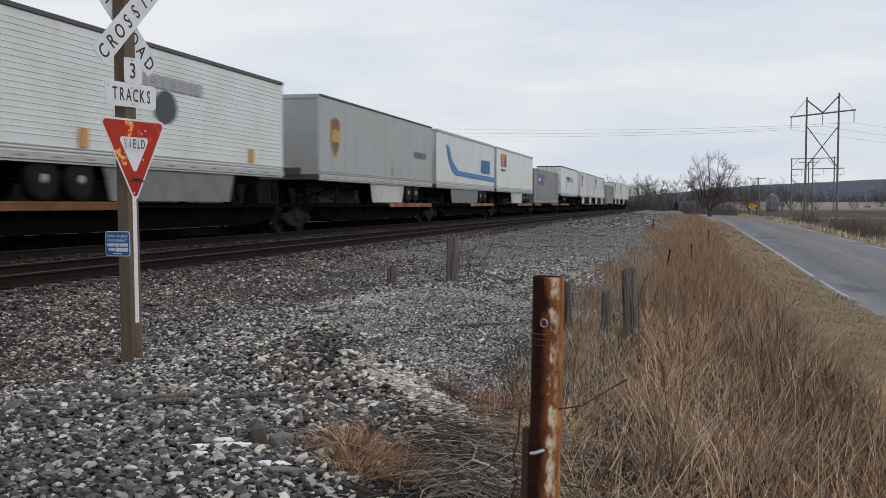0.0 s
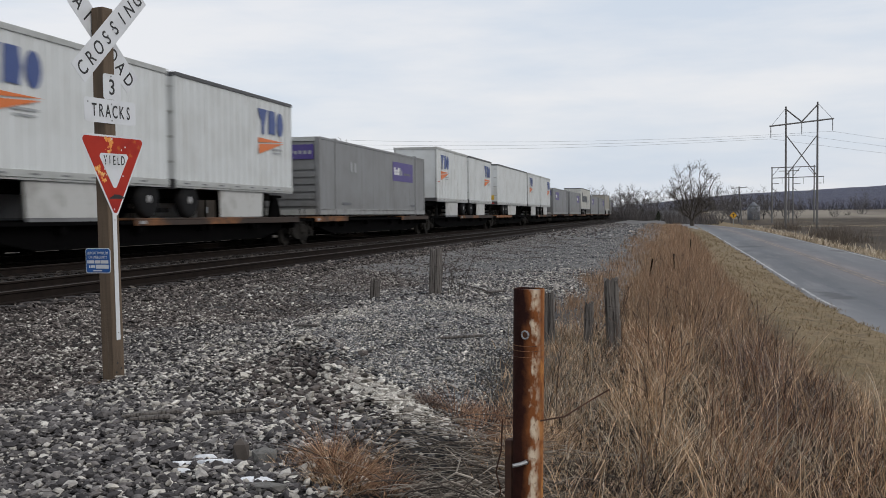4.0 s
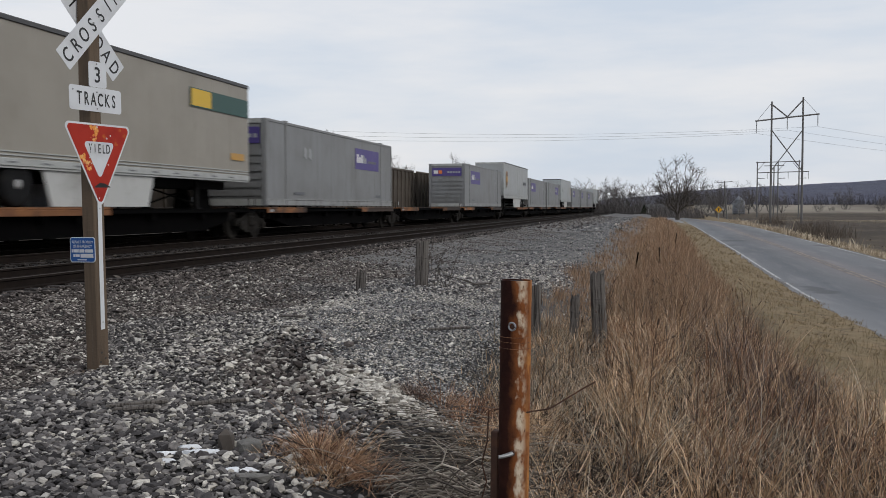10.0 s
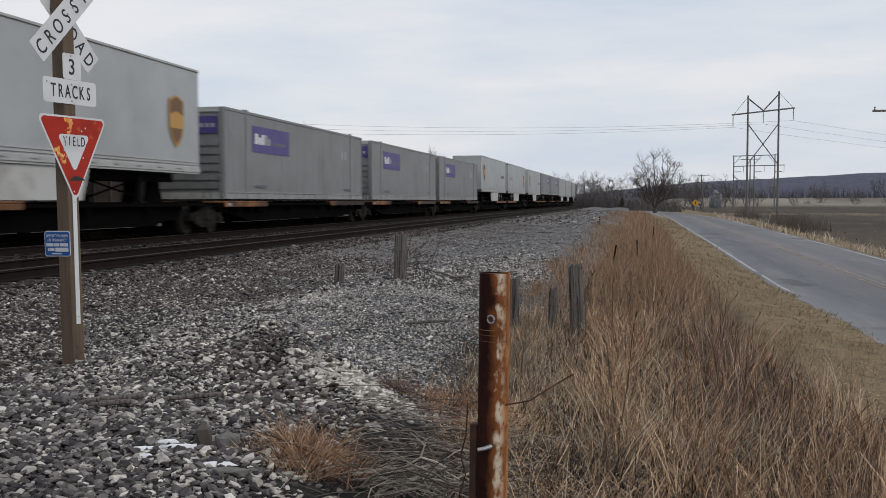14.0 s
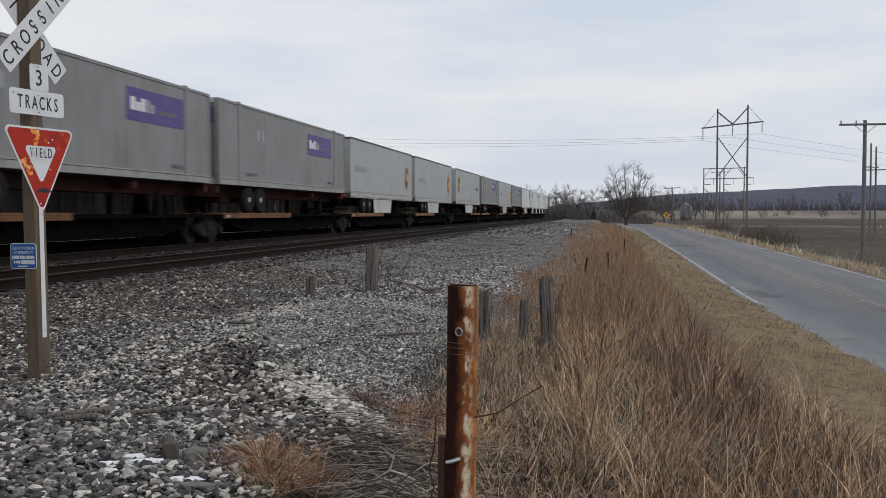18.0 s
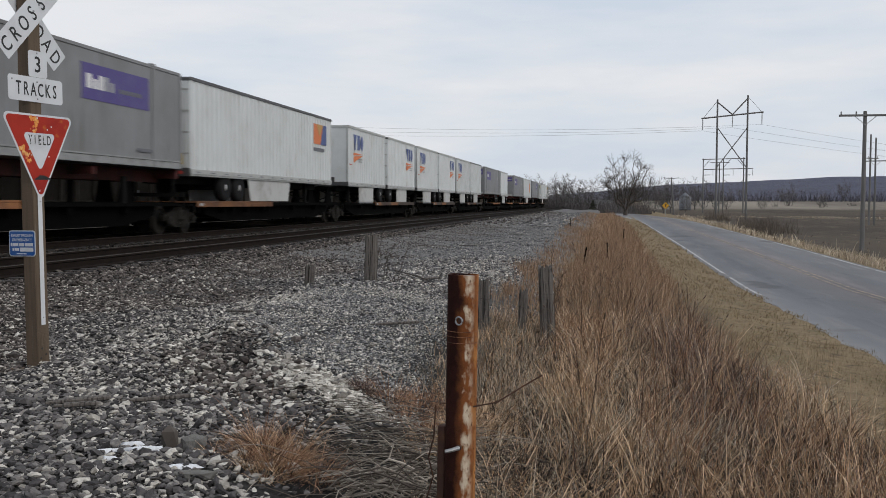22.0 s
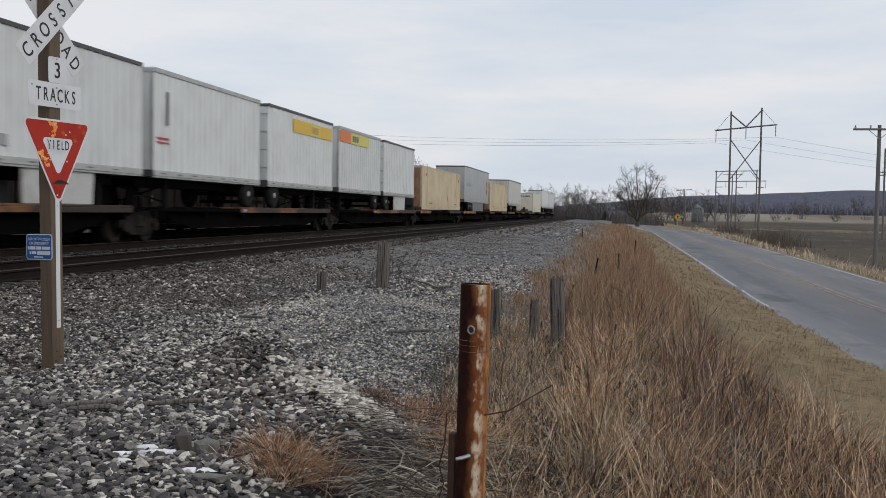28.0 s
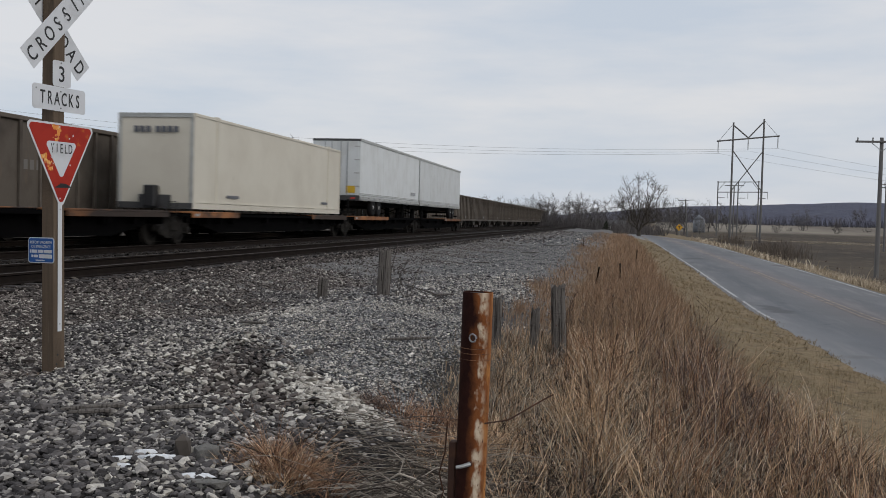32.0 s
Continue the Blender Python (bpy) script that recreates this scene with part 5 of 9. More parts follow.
def build_train():
    trailer(30.12 - 16.1, 16.1, W, 1, "white trailer with horizontal ribs and a dark round emblem", m_dark_logo, (0.13, 0.012, 0.03), True, skirt="skirt_grey", top="dark_trim", tandem=(3.75, 5.05))
    trailer(33.43, 16.1, P, -1, L_SHIELD, m_shield_left, PL, top="dark_trim")
    trailer(50.5, 15.95, W, -1, "white trailer with a light blue swooping stripe", m_swoosh, PL, skirt="skirt_grey")
    trailer(67.4, 16.3, W, -1, "white trailer with an orange and blue square emblem", m_square_left, PL)
    container(84.6, 16.15, "grey_container", L_BOX, c_left)
    trailer(102.9, 15.9, W, 1, "white trailer with grey lettering and rear doors", m_grey_text, PL, skirt=None, top="dark_trim")
    trailer(122.0, 8.4, W, -1, L_PUP, m_yl, RB)
    trailer(131.3, 8.2, W, 1, "plain white ribbed short trailer", None, RB, top="dark_trim")
    trailer(140.5, 8.4, W, -1, L_PUP, m_yl, RB)
    trailer(149.3, 8.4, W, 1, L_PUP, m_yr, RB, top="dark_trim")
    container(160.5, 16.3, "grey_container", L_BOX, c_right)
    trailer(179.8, 8.6, W, -1, L_PUP, m_yl, RB)
    trailer(189.0, 8.3, W, 1, L_PUP, m_yr, RB, top="dark_trim")
    trailer(199.9, 15.85, W, 1, "white ribbed trailer with rear doors and a yellow placard", None, RB, top="dark_trim")
    trailer(216.6, 8.4, W, -1, L_PUP, m_yl, RB)
    trailer(225.7, 8.2, W, 1, L_PUP, m_yr, RB)
    container(236.9, 16.2, "grey_container", L_BOX, c_left)
    container(255.5, 16.15, "grey_container", L_BOX, c_right)
    trailer(272.7, 16.0, "dirty_trailer", 1, "white ribbed trailer with large grey lettering bars", m_big_grey, RB, skirt=None, top="dark_trim")
    container(291.2, 16.3, "grey_container", L_BOX, c_left)
    container(309.9, 16.3, "grey_container", L_BOX, c_right)
    trailer(326.7, 16.2, "beige_trailer", 1, "beige trailer with a green and yellow patch", m_green, PL, top="dark_trim")
    container(344.4, 16.15, "grey_container", L_BOX, c_right)
    container(379.9, 16.3, "grey_container", L_BOX, c_left)
    trailer(397.8, 16.2, P, -1, L_SHIELD, m_shield_left, PL, top="dark_trim")
    container(414.7, 16.2, "grey_container", L_BOX, c_left)
    container(432.2, 16.15, "grey_container", L_BOX, c_right)
    trailer(450.1, 16.0, S, 1, L_SHIELD, m_shield_right, PL)
    container(468.0, 16.3, "grey_container", L_BOX, c_left)
    container(486.2, 16.3, "grey_container", L_BOX, c_left)
    container(503.7, 16.4, "grey_container", L_BOX, c_left)
    trailer(522.5, 16.3, S, -1, L_SHIELD, m_shield_left, PL)
    trailer(541.0, 16.3, S, 1, L_SHIELD, m_shield_right, PL)
    trailer(561.0, 15.9, S, -1, L_SHIELD, m_shield_left, PL)
    container(578.5, 15.9, "grey_container", L_BOXC, c_right, True)
    container(595.2, 16.3, "grey_container", L_BOXC, c_right, True)
    trailer(612.7, 16.2, P, 1, L_SHIELD, m_shield_right, PL, top="dark_trim")
    trailer(630.1, 16.2, P, 1, L_SHIELD, m_shield_right, PL, top="dark_trim")
    trailer(649.0, 16.3, P, -1, L_SHIELD, m_shield_left, PL, top="dark_trim")
    container(666.9, 16.2, "grey_container", L_BOXC, c_right, True)
    trailer(684.2, 16.0, S, 1, L_SHIELD, m_shield_right, PL, top="dark_trim")
    container(701.4, 16.0, "grey_container", L_BOXC, c_right, True)
    trailer(718.1, 16.3, W, 1, "white ribbed trailer with an orange and blue square emblem", m_square_right, RB, top="dark_trim")
    trailer(737.6, 8.5, W, -1, L_PUP, m_yl, RB)
    trailer(746.9, 8.4, W, 1, L_PUP, m_yr, RB)
    trailer(756.4, 8.5, W, -1, L_PUP, m_yl, RB)
    trailer(765.5, 8.5, W, 1, L_PUP, m_yr, RB)
    trailer(774.9, 8.5, W, -1, L_PUP, m_yl, RB)
    trailer(784.1, 8.2, W, 1, "plain white ribbed short trailer", None, RB, top="dark_trim")
    container(795.4, 16.0, "grey_container", L_BOXC, c_left, True, tail=1)
    trailer(812.2, 8.9, W, -1, "plain white short trailer", None, PL)
    container(830.0, 16.5, "grey_container", "grey container with purple panels and diamond placards on a chassis", c_placards, True, tail=1)
    trailer(847.7, 16.1, W, 1, "white trailer with an orange oval emblem", m_oval_right, PL, end="nose")
    container(866.2, 16.1, "grey_container", L_BOXC, c_right, True)
    trailer(884.3, 8.3, P, -1, "pale grey short trailer with a green band and yellow patch", m_green_short, PL, skirt=None, end="nose")
    trailer(893.4, 8.3, W, 1, "white ribbed short trailer with faded lettering", m_faded_text, RB, top="dark_trim")
    trailer(902.4, 8.4, W, -1, "white ribbed short trailer with a small red stripe", m_red_small, RB, skirt=None)
    trailer(911.7, 8.5, W, 1, "white ribbed short trailer with an amber band", m_orange_right, RB, skirt=None, top="dark_trim")
    trailer(921.3, 8.3, W, -1, "white ribbed short trailer with an orange and lime band", m_orange_left, RB, skirt=None)
    trailer(930.4, 8.4, W, 1, "plain white ribbed short trailer", None, RB, top="dark_trim")
    container(941.5, 16.3, "tan_container", "tan painted container with rust-stained end on a flat car", c_tan, False, "nose")
    trailer(960.2, 16.2, S, 1, L_SHIELD, m_shield_right, PL, skirt="skirt_grey", top="dark_trim")
    container(977.6, 15.9, "tan_container", "tan painted container on a flat car", c_tan, False, "nose")
    trailer(995.4, 15.1, "dirty_trailer", 1, "white trailer with rear doors and lock rods", m_small_data, PL, skirt=None, top="dark_trim")
    container(1030.1, 16.2, "cream_container", "cream container with dark lettering bars on its end", c_cream, False, "nose")
    trailer(1050.0, 14.95, W, 1, "white trailer with rear doors", m_small_data, PL, skirt=None)
    trailer(1065.3, 16.6, W, -1, "plain white trailer at the end of the train", None, PL, skirt=None)
    # flat cars: from, to, what rides on it, where the trailer's wheels stand
    cars = [(12.6, 31.8, 1), (31.8, 50.0, -1), (50.0, 66.9, -1), (66.9, 84.2, -1), (84.2, 101.9, 0), (101.9, 120.4, 1), (120.4, 140.0, 2), (140.0, 159.1, 2), (159.1, 178.3, 0), (178.3, 198.6, 2), (198.6, 216.2, 1), (216.2, 235.4, 2),
            (235.4, 254.4, 0), (254.4, 272.2, 0), (272.2, 290.0, 1), (290.0, 308.8, 0), (308.8, 326.5, 0), (326.5, 343.6, 1), (343.6, 361.6, 0), (361.6, 378.9, 0), (378.9, 397.1, 0), (397.1, 414.4, -1), (414.4, 431.6, 0), (431.6, 449.2, 0), (449.2, 467.1, 1),
            (467.1, 485.4, 0), (485.4, 503.1, 0), (503.1, 521.3, 0), (521.3, 539.9, -1), (539.9, 559.2, 1), (559.2, 577.7, -1), (577.7, 594.8, 1), (594.8, 612.1, 1), (612.1, 629.5, 1), (629.5, 647.7, 1), (647.7, 666.1, -1), (666.1, 683.7, 1), (683.7, 700.8, 1),
            (700.8, 717.8, 1), (717.8, 736.1, 1), (736.1, 755.9, 2), (755.9, 774.5, 2), (774.5, 793.9, 2), (793.9, 811.8, -1), (811.8, 829.2, -1), (829.2, 847.2, -1), (847.2, 865.1, 1), (865.1, 883.4, 1), (883.4, 902.0, 2), (902.0, 920.7, 2), (920.7, 940.2, 2),
            (940.2, 959.1, 0), (959.1, 977.0, 1), (977.0, 994.5, 0), (994.5, 1011.4, 1), (1011.4, 1029.2, 0), (1029.2, 1048.3, 0), (1048.3, 1065.1, 1), (1065.1, 1083.0, -1)]
    for i, (a, b, k) in enumerate(cars):
        platform(a, b, "container" if k == 0 else "trailer", -1 if k == 1 else 1, k == 2, i == 0, i == len(cars) - 1, {84.2: 1, 254.4: 0}.get(a, -1))


build_train()


def hopper_car(y0):
    """An open coal hopper standing on the far track."""
    c = thing("hopper_car", "weathered brown ribbed coal hopper standing on the far track", "hopper car", "standing hopper cars")
    L = 13.7
    g = Geo()
    z0, z1 = 1.05, 3.66
    for sx in (-1, 1):
        part("side_sheet", Geo().box(*sorted((sx * 1.50, sx * 1.56)), 0, L, z0, z1), M["hopper"], c)
    for sx in (-1, 1):
        part("top_chord", Geo().box(*sorted((sx * 1.48, sx * 1.66)), -0.05, L + 0.05, z1 - 0.02, z1 + 0.12, bevel=0.02), M["hopper"], c)
        part("side_sill", Geo().box(*sorted((sx * 1.46, sx * 1.62)), -0.9, L + 0.9, z0 - 0.2, z0 + 0.02, bevel=0.02), M["hopper"], c)
        for i in range(14 if sx > 0 else 0):
            y = 0.12 + i * (L - 0.24) / 13
            part("side_rib", cached(("hrib", sx), lambda: Geo().box(*sorted((sx * 1.55, sx * 1.66)), -0.06, 0.06, z0, z1, bevel=0.015).mesh("side_rib", M["hopper"])), None, c).location = (0, y, 0)
    for s, yy in ((1, 0.0), (-1, L)):
        g = Geo()
        g.add([(-1.5, yy, z1), (1.5, yy, z1), (1.5, yy + s * 2.4, z0), (-1.5, yy + s * 2.4, z0), (-1.5, yy + s * 0.06, z1), (1.5, yy + s * 0.06, z1), (1.5, yy + s * 2.46, z0), (-1.5, yy + s * 2.46, z0)],
              [(0, 1, 2, 3), (4, 7, 6, 5), (0, 4, 5, 1), (1, 5, 6, 2), (2, 6, 7, 3), (3, 7, 4, 0)])
        part("slope_sheet", g, M["hopper"], c)
        part("end_frame", Geo().box(-1.55, -1.45, *sorted((yy - s * 0.9, yy - s * 0.8)), z0, z1).box(1.45, 1.55, *sorted((yy - s * 0.9, yy - s * 0.8)), z0, z1).box(-1.55, 1.55, *sorted((yy - s * 0.9, yy - s * 0.8)), z1 - 0.1, z1), M["hopper"], c)
        lad = Geo()
        for k in range(6):
            lad.tube([(1.50, yy - s * 0.85, z0 + 0.2 + k * 0.42), (1.50, yy - s * 0.4, z0 + 0.2 + k * 0.42)], 0.015, 5)
        part("ladder", lad, M["hopper"], c)
        bogie(c, yy + s * 0.9)
    part("bay_floor", Geo().box(-1.5, 1.5, 2.3, L - 2.3, z0 - 0.05, z0 + 0.05), M["hopper"], c)
    for yy in (4.2, 9.5):
        part("discharge_bay", Geo().prism([(yy - 1.7, z0), (yy + 1.7, z0), (yy + 0.5, 0.35), (yy - 0.5, 0.35)], -1.2, 1.2), M["hopper"], c)
    part("centre_sill", Geo().box(-0.25, 0.25, -1.2, L + 1.2, 0.6, 0.95), M["car_black"], c)
    heap = Geo()
    n = 14
    for j in range(n + 1):
        for i in range(7):
            u = i / 6 * 2 - 1
            heap.v.append((u * 1.45, 0.2 + j * (L - 0.4) / n, z1 - 0.25 + 0.42 * (1 - u * u) * (0.6 + 0.4 * math.sin(j * 1.3) ** 2) + 0.06 * noise.noise((u * 3, j * 0.9 + y0, 0))))
    for j in range(n):
        for i in range(6):
            heap.f.append((j * 7 + i, j * 7 + i + 1, j * 7 + 8 + i, j * 7 + 7 + i))
    part("coal_load", heap, M["coal"], c, "black coal load")
    for yy in (9.3,):
        part("data_plate", Geo().box(1.665, 1.672, yy, yy + 0.20, z0 + 0.18, z0 + 0.42), M["pale_mark"], c, "pale data plate")
    for k in range(3):
        part("number_bar", Geo().box(1.563, 1.568, 1.4 + 0.32 * k, 1.6 + 0.32 * k, 2.2, 2.5), M["hopper_mark"], c, "faint number bar")
    x, yy, a = along(y0 + L / 2, TRACKS[2] - TRACKS[1])
    c.matrix_basis = pose(x, yy, RAIL_Z, 0, 0, a) @ Matrix.Translation((0, -L / 2, 0))
    return c


first_hopper = hopper_car(24.4)
for k in list(range(-2, 0)) + list(range(1, 15)):
    s = 24.4 + 15.05 * k + 13.7 / 2 if k else 0
    x, y, a = along(s, TRACKS[2] - TRACKS[1])
    copy_thing(first_hopper, pose(x, y, RAIL_Z, 0, 0, a) @ Matrix.Translation((0, -13.7 / 2, 0)))

# ---------------------------------------------------------------- crossing sign
RED_SIGN = mat("faded_red_sheeting", (0.37, 0.026, 0.013), 0.6, spec=0.25, var=[((0.28, 0.016, 0.010), 5.0, 0.45, 0.75, 4), ((0.62, 0.22, 0.03), 4.2, 0.60, 0.74, 5)])
SPLASH = mat("orange_peeled_sheeting", (0.72, 0.26, 0.04), 0.5, var=[((0.80, 0.58, 0.22), 22.0, 0.5, 0.65, 5), ((0.42, 0.03, 0.02), 15.0, 0.53, 0.66, 5)])
TURN_TO_X = Matrix.Rotation(radians(90), 4, "Z")


def plate(parent, name, outline, x, material, label="", thick=0.003, spin=0.0, centre=(0, 0)):
    """A flat sheet of (y, z) points on the sign face, at x."""
    c, s = math.cos(radians(spin)), math.sin(radians(spin))
    pts = [(centre[0] + u * c - v * s, centre[1] + u * s + v * c) for u, v in outline]
    return part(name, Geo().prism(pts, x, x + thick), material, parent, label)


def sign_text(parent, word, height, x, y, z, spin=0.0, wide=1.0, material="sign_black"):
    me = text_geo(word, height, 0.002, 0.009)
    me.transform(Matrix.Diagonal((wide, 1, 1, 1)))
    me.transform(Matrix.Rotation(radians(-spin), 4, "Y"))
    me.transform(TURN_TO_X)
    me.transform(Matrix.Translation((x, y, z)))
    me.materials.clear()
    me.materials.append(M[material])
    return part("lettering", me, None, parent, "black lettering" if material == "sign_black" else "white lettering")


def crossing_sign():
    s = thing("crossing_sign", "wooden post with white crossbuck, red yield sign and blue plate", "railroad sign")
    w = 0.072
    top = 3.61
    post = Geo()
    ring = [(-w, -w), (w, -w), (w, w), (-w, w)]
    b = 0.008
    outline = [(-w + b, -w), (w - b, -w), (w, -w + b), (w, w - b), (w - b, w), (-w + b, w), (-w, w - b), (-w, -w + b)]
    levels = [(0.0, 1.03), (0.25, 1.02), (1.2, 1.0), (2.4, 0.99), (top - 0.02, 0.985), (top, 0.95)]
    for z, k in levels:
        for x, y in outline:
            post.v.append((x * k + 0.004 * math.sin(z * 2.2), y * k + 0.003 * math.cos(z * 1.7), z))
    for j in range(len(levels) - 1):
        for i in range(8):
            post.f.append((j * 8 + i, j * 8 + (i + 1) % 8, j * 8 + 8 + (i + 1) % 8, j * 8 + 8 + i))
    post.f += [tuple(range(7, -1, -1)), tuple(range(40, 48))]
    part("post", post, M["wood_post"], s, "weathered square timber post")
    part("base_block", Geo().box(-0.02, 0.17, -0.16, 0.14, 0.035, 0.075, bevel=0.012).box(-0.16, 0.06, -0.19, -0.08, 0.02, 0.06, bevel=0.01), M["wood_post"], s, "splintered timber block at the foot")
    for yy, zz in ((-0.035, 0.14), (0.03, 0.17), (-0.02, 0.23)):
        part("bolt_hole", Geo().lathe([(0.011, -0.002), (0.011, 0.003)], "x", (w * 1.02, yy, zz), 8), M["sign_black"], s)
    # crossbuck
    for word, ang, x, cy, cz in (("RAILROAD", -45.8, -w - 0.008, 0.058, 3.373), ("CROSSING", 45.5, w + 0.016, 0.010, 3.378)):
        blade = plate(s, "crossbuck_blade", rounded([(-0.61, -0.114), (0.61, -0.114), (0.61, 0.114), (-0.61, 0.114)], 0.012, 3), x, M["sign_white"], "white crossbuck blade with black lettering", 0.003, ang, (cy, cz))
        for i, ch in enumerate(word):
            u = -0.53 + i * 1.06 / (len(word) - 1)
            a = radians(ang)
            sign_text(blade, ch, 0.135, x + 0.0045, cy + u * math.cos(a), cz + u * math.sin(a), ang, 0.78)
        for u in (-0.05, 0.05):
            a = radians(ang)
            part("bolt", Geo().lathe([(0.010, 0), (0.010, 0.006), (0.004, 0.008)], "x", (x + 0.003, cy + u * math.cos(a), cz + u * math.sin(a)), 8), M["galvanised"], blade)
    # number of tracks
    plate3 = plate(s, "number_plate", rounded([(-0.092, 2.745), (0.140, 2.745), (0.140, 2.985), (-0.092, 2.985)], 0.025, 4), w + 0.004, M["sign_white"], "white plate with a black 3")
    sign_text(plate3, "3", 0.145, w + 0.009, 0.020, 2.865, 0, 0.9)
    tr = plate(s, "tracks_plate", rounded([(-0.345, 2.515), (0.330, 2.515), (0.330, 2.742), (-0.345, 2.742)], 0.03, 4), w + 0.006, M["sign_white"], "white plate lettered TRACKS")
    for i, ch in enumerate("TRACKS"):
        sign_text(tr, ch, 0.122, w + 0.0115, -0.222 + i * 0.0895, 2.632, 0, 0.60)
    for yy, zz in ((0.005, 2.70), (0.005, 2.545), (-0.30, 2.70), (0.01, 2.965)):
        part("bolt", Geo().lathe([(0.008, 0), (0.008, 0.005), (0.003, 0.007)], "x", (w + 0.009, yy, zz), 8), M["galvanised"], tr)
    # yield
    zt, zb = 2.405, 1.60
    tri = [(-0.436, zt), (0.016, zb - 0.01), (0.468, zt)]
    yl = plate(s, "yield_sign", rounded(tri, 0.045, 6), w + 0.004, M["sign_white"], "red and white triangular yield sign")
    cx, cyy = 0.016, (2 * zt + zb) / 3

    def shrink(k, r):
        return rounded([(cx + (u - cx) * k, cyy + (v - cyy) * k) for u, v in tri], r, 5)
    plate(yl, "red_field", shrink(0.93, 0.035), w + 0.0075, RED_SIGN, "faded red field", 0.0015)
    inner = [(-0.194, 2.232), (0.016, 1.875), (0.226, 2.232)]
    plate(yl, "white_field", rounded(inner, 0.03, 5), w + 0.0095, M["sign_white"], "scratched white triangle", 0.0012)
    for i, ch in enumerate("YIELD"):
        sign_text(yl, ch, 0.088, w + 0.0125, -0.100 + i * 0.0575, 2.170, 0, 0.60)
    rng = random.Random(5)
    for k in range(24):
        y, z = rng.uniform(-0.13, 0.06), rng.uniform(2.02, 2.22)
        r = rng.uniform(0.004, 0.012)
        plate(yl, "scratch", [(y + r * math.cos(a) * rng.uniform(0.6, 1.3), z + r * math.sin(a) * rng.uniform(0.6, 1.3)) for a in (0.2, 1.2, 2.4, 3.4, 4.6, 5.6)], w + 0.0135, M["sign_white"], "", 0.0006)
    for path in (((-0.06, 2.385), (-0.025, 2.34), (-0.035, 2.29), (-0.075, 2.25)), ((-0.19, 2.10), (-0.17, 2.06), (-0.145, 2.01), (-0.105, 1.94))):
        for k in range(22):
            f = rng.random() * 2.999
            (y0, z0), (y1, z1) = path[int(f)], path[int(f) + 1]
            f -= int(f)
            y, z, r = y0 + (y1 - y0) * f + rng.gauss(0, 0.016), z0 + (z1 - z0) * f + rng.gauss(0, 0.012), rng.uniform(0.007, 0.024)
            z = min(z, 2.385 - r)
            pts = [(y + r * rng.uniform(0.5, 1.2) * math.cos(a), z + 1.3 * r * rng.uniform(0.5, 1.2) * math.sin(a)) for a in (0.1, 0.9, 1.7, 2.6, 3.4, 4.2, 5.1, 5.7)]
            plate(yl, "peeled_patch", pts, w + 0.0092 + 0.00002 * k, SPLASH, "orange peeled patch", 0.0004)
    for k in range(3):
        plate(yl, "smear", [(-0.065 + 0.03 * k, 1.800 + 0.012 * k), (0.15 - 0.02 * k, 1.803 + 0.012 * k), (0.13 - 0.03 * k, 1.822 + 0.010 * k), (-0.040 + 0.02 * k, 1.820 + 0.012 * k)], w + 0.0092, M["sign_black"], "black smear", 0.0005)
    for y, z in ((0.12, 2.27), (0.13, 2.02), (0.0, 1.70), (-0.005, 2.37), (0.17, 2.30)):
        part("bullet_dent", Geo().lathe([(0.009, 0), (0.006, 0.002), (0.003, 0.001)], "x", (w + 0.009, y, z), 8), M["sign_white"], yl)
    # strip and blue plate
    st = plate(s, "reflective_strip", [(-0.026, 0.45), (0.026, 0.45), (0.026, 1.66), (-0.026, 1.66)], w + 0.006, M["sign_white"], "white reflective strip", 0.003)
    for z in (0.52, 1.60):
        part("bolt", Geo().lathe([(0.006, 0), (0.006, 0.004), (0.002, 0.006)], "x", (w + 0.009, 0, z), 8), M["galvanised"], st)
    zc = 1.215
    out = rounded([(-0.222, zc - 0.122), (0.085, zc - 0.122), (0.085, zc + 0.118), (-0.222, zc + 0.118)], 0.028, 4)
    inn = rounded([(-0.214, zc - 0.114), (0.077, zc - 0.114), (0.077, zc + 0.110), (-0.214, zc + 0.110)], 0.023, 4)
    turn = Matrix.Rotation(radians(-90), 4, "Z")
    blue = part("emergency_plate", Geo().prism(out, w + 0.004, w + 0.007, turn), M["sign_white"], s, "blue emergency plate with white border")
    part("blue_field", Geo().prism(inn, w + 0.0075, w + 0.009, turn), M["sign_blue"], blue, "blue field")

    def line(word, h, x, z, wide):
        me = text_geo(word, h, 0.001)
        me.transform(Matrix.Diagonal((wide, 1, 1, 1)))
        me.transform(Matrix.Translation((x, -w - 0.0105, z)))
        me.materials.clear()
        me.materials.append(M["sign_white"])
        part("lettering", me, None, blue, "white lettering")
    line("REPORT PROBLEM", 0.026, -0.068, zc + 0.072, 0.84)
    line("OR EMERGENCY", 0.026, -0.068, zc + 0.032, 0.84)

    def bar(x0, x1, z0, z1):
        part("lettering_bar", Geo().box(x0, x1, -w - 0.0115, -w - 0.009, z0, z1), M["sign_white"], blue, "white lettering bar")
    for x0, x1 in ((-0.20, -0.185), (-0.178, -0.115), (-0.105, -0.045), (-0.035, 0.06)):
        bar(x0, x1, zc - 0.028, zc + 0.002)
    for x0, x1 in ((-0.18, -0.165), (-0.155, -0.105)):
        bar(x0, x1, zc - 0.070, zc - 0.045)
    bar(-0.092, 0.062, zc - 0.077, zc - 0.040)
    bar(-0.13, -0.02, zc - 0.102, zc - 0.092)
    s.matrix_basis = pose(-5.210, 8.106, -0.01, 0.3, -0.6, -10.2)
    return s


crossing_sign()


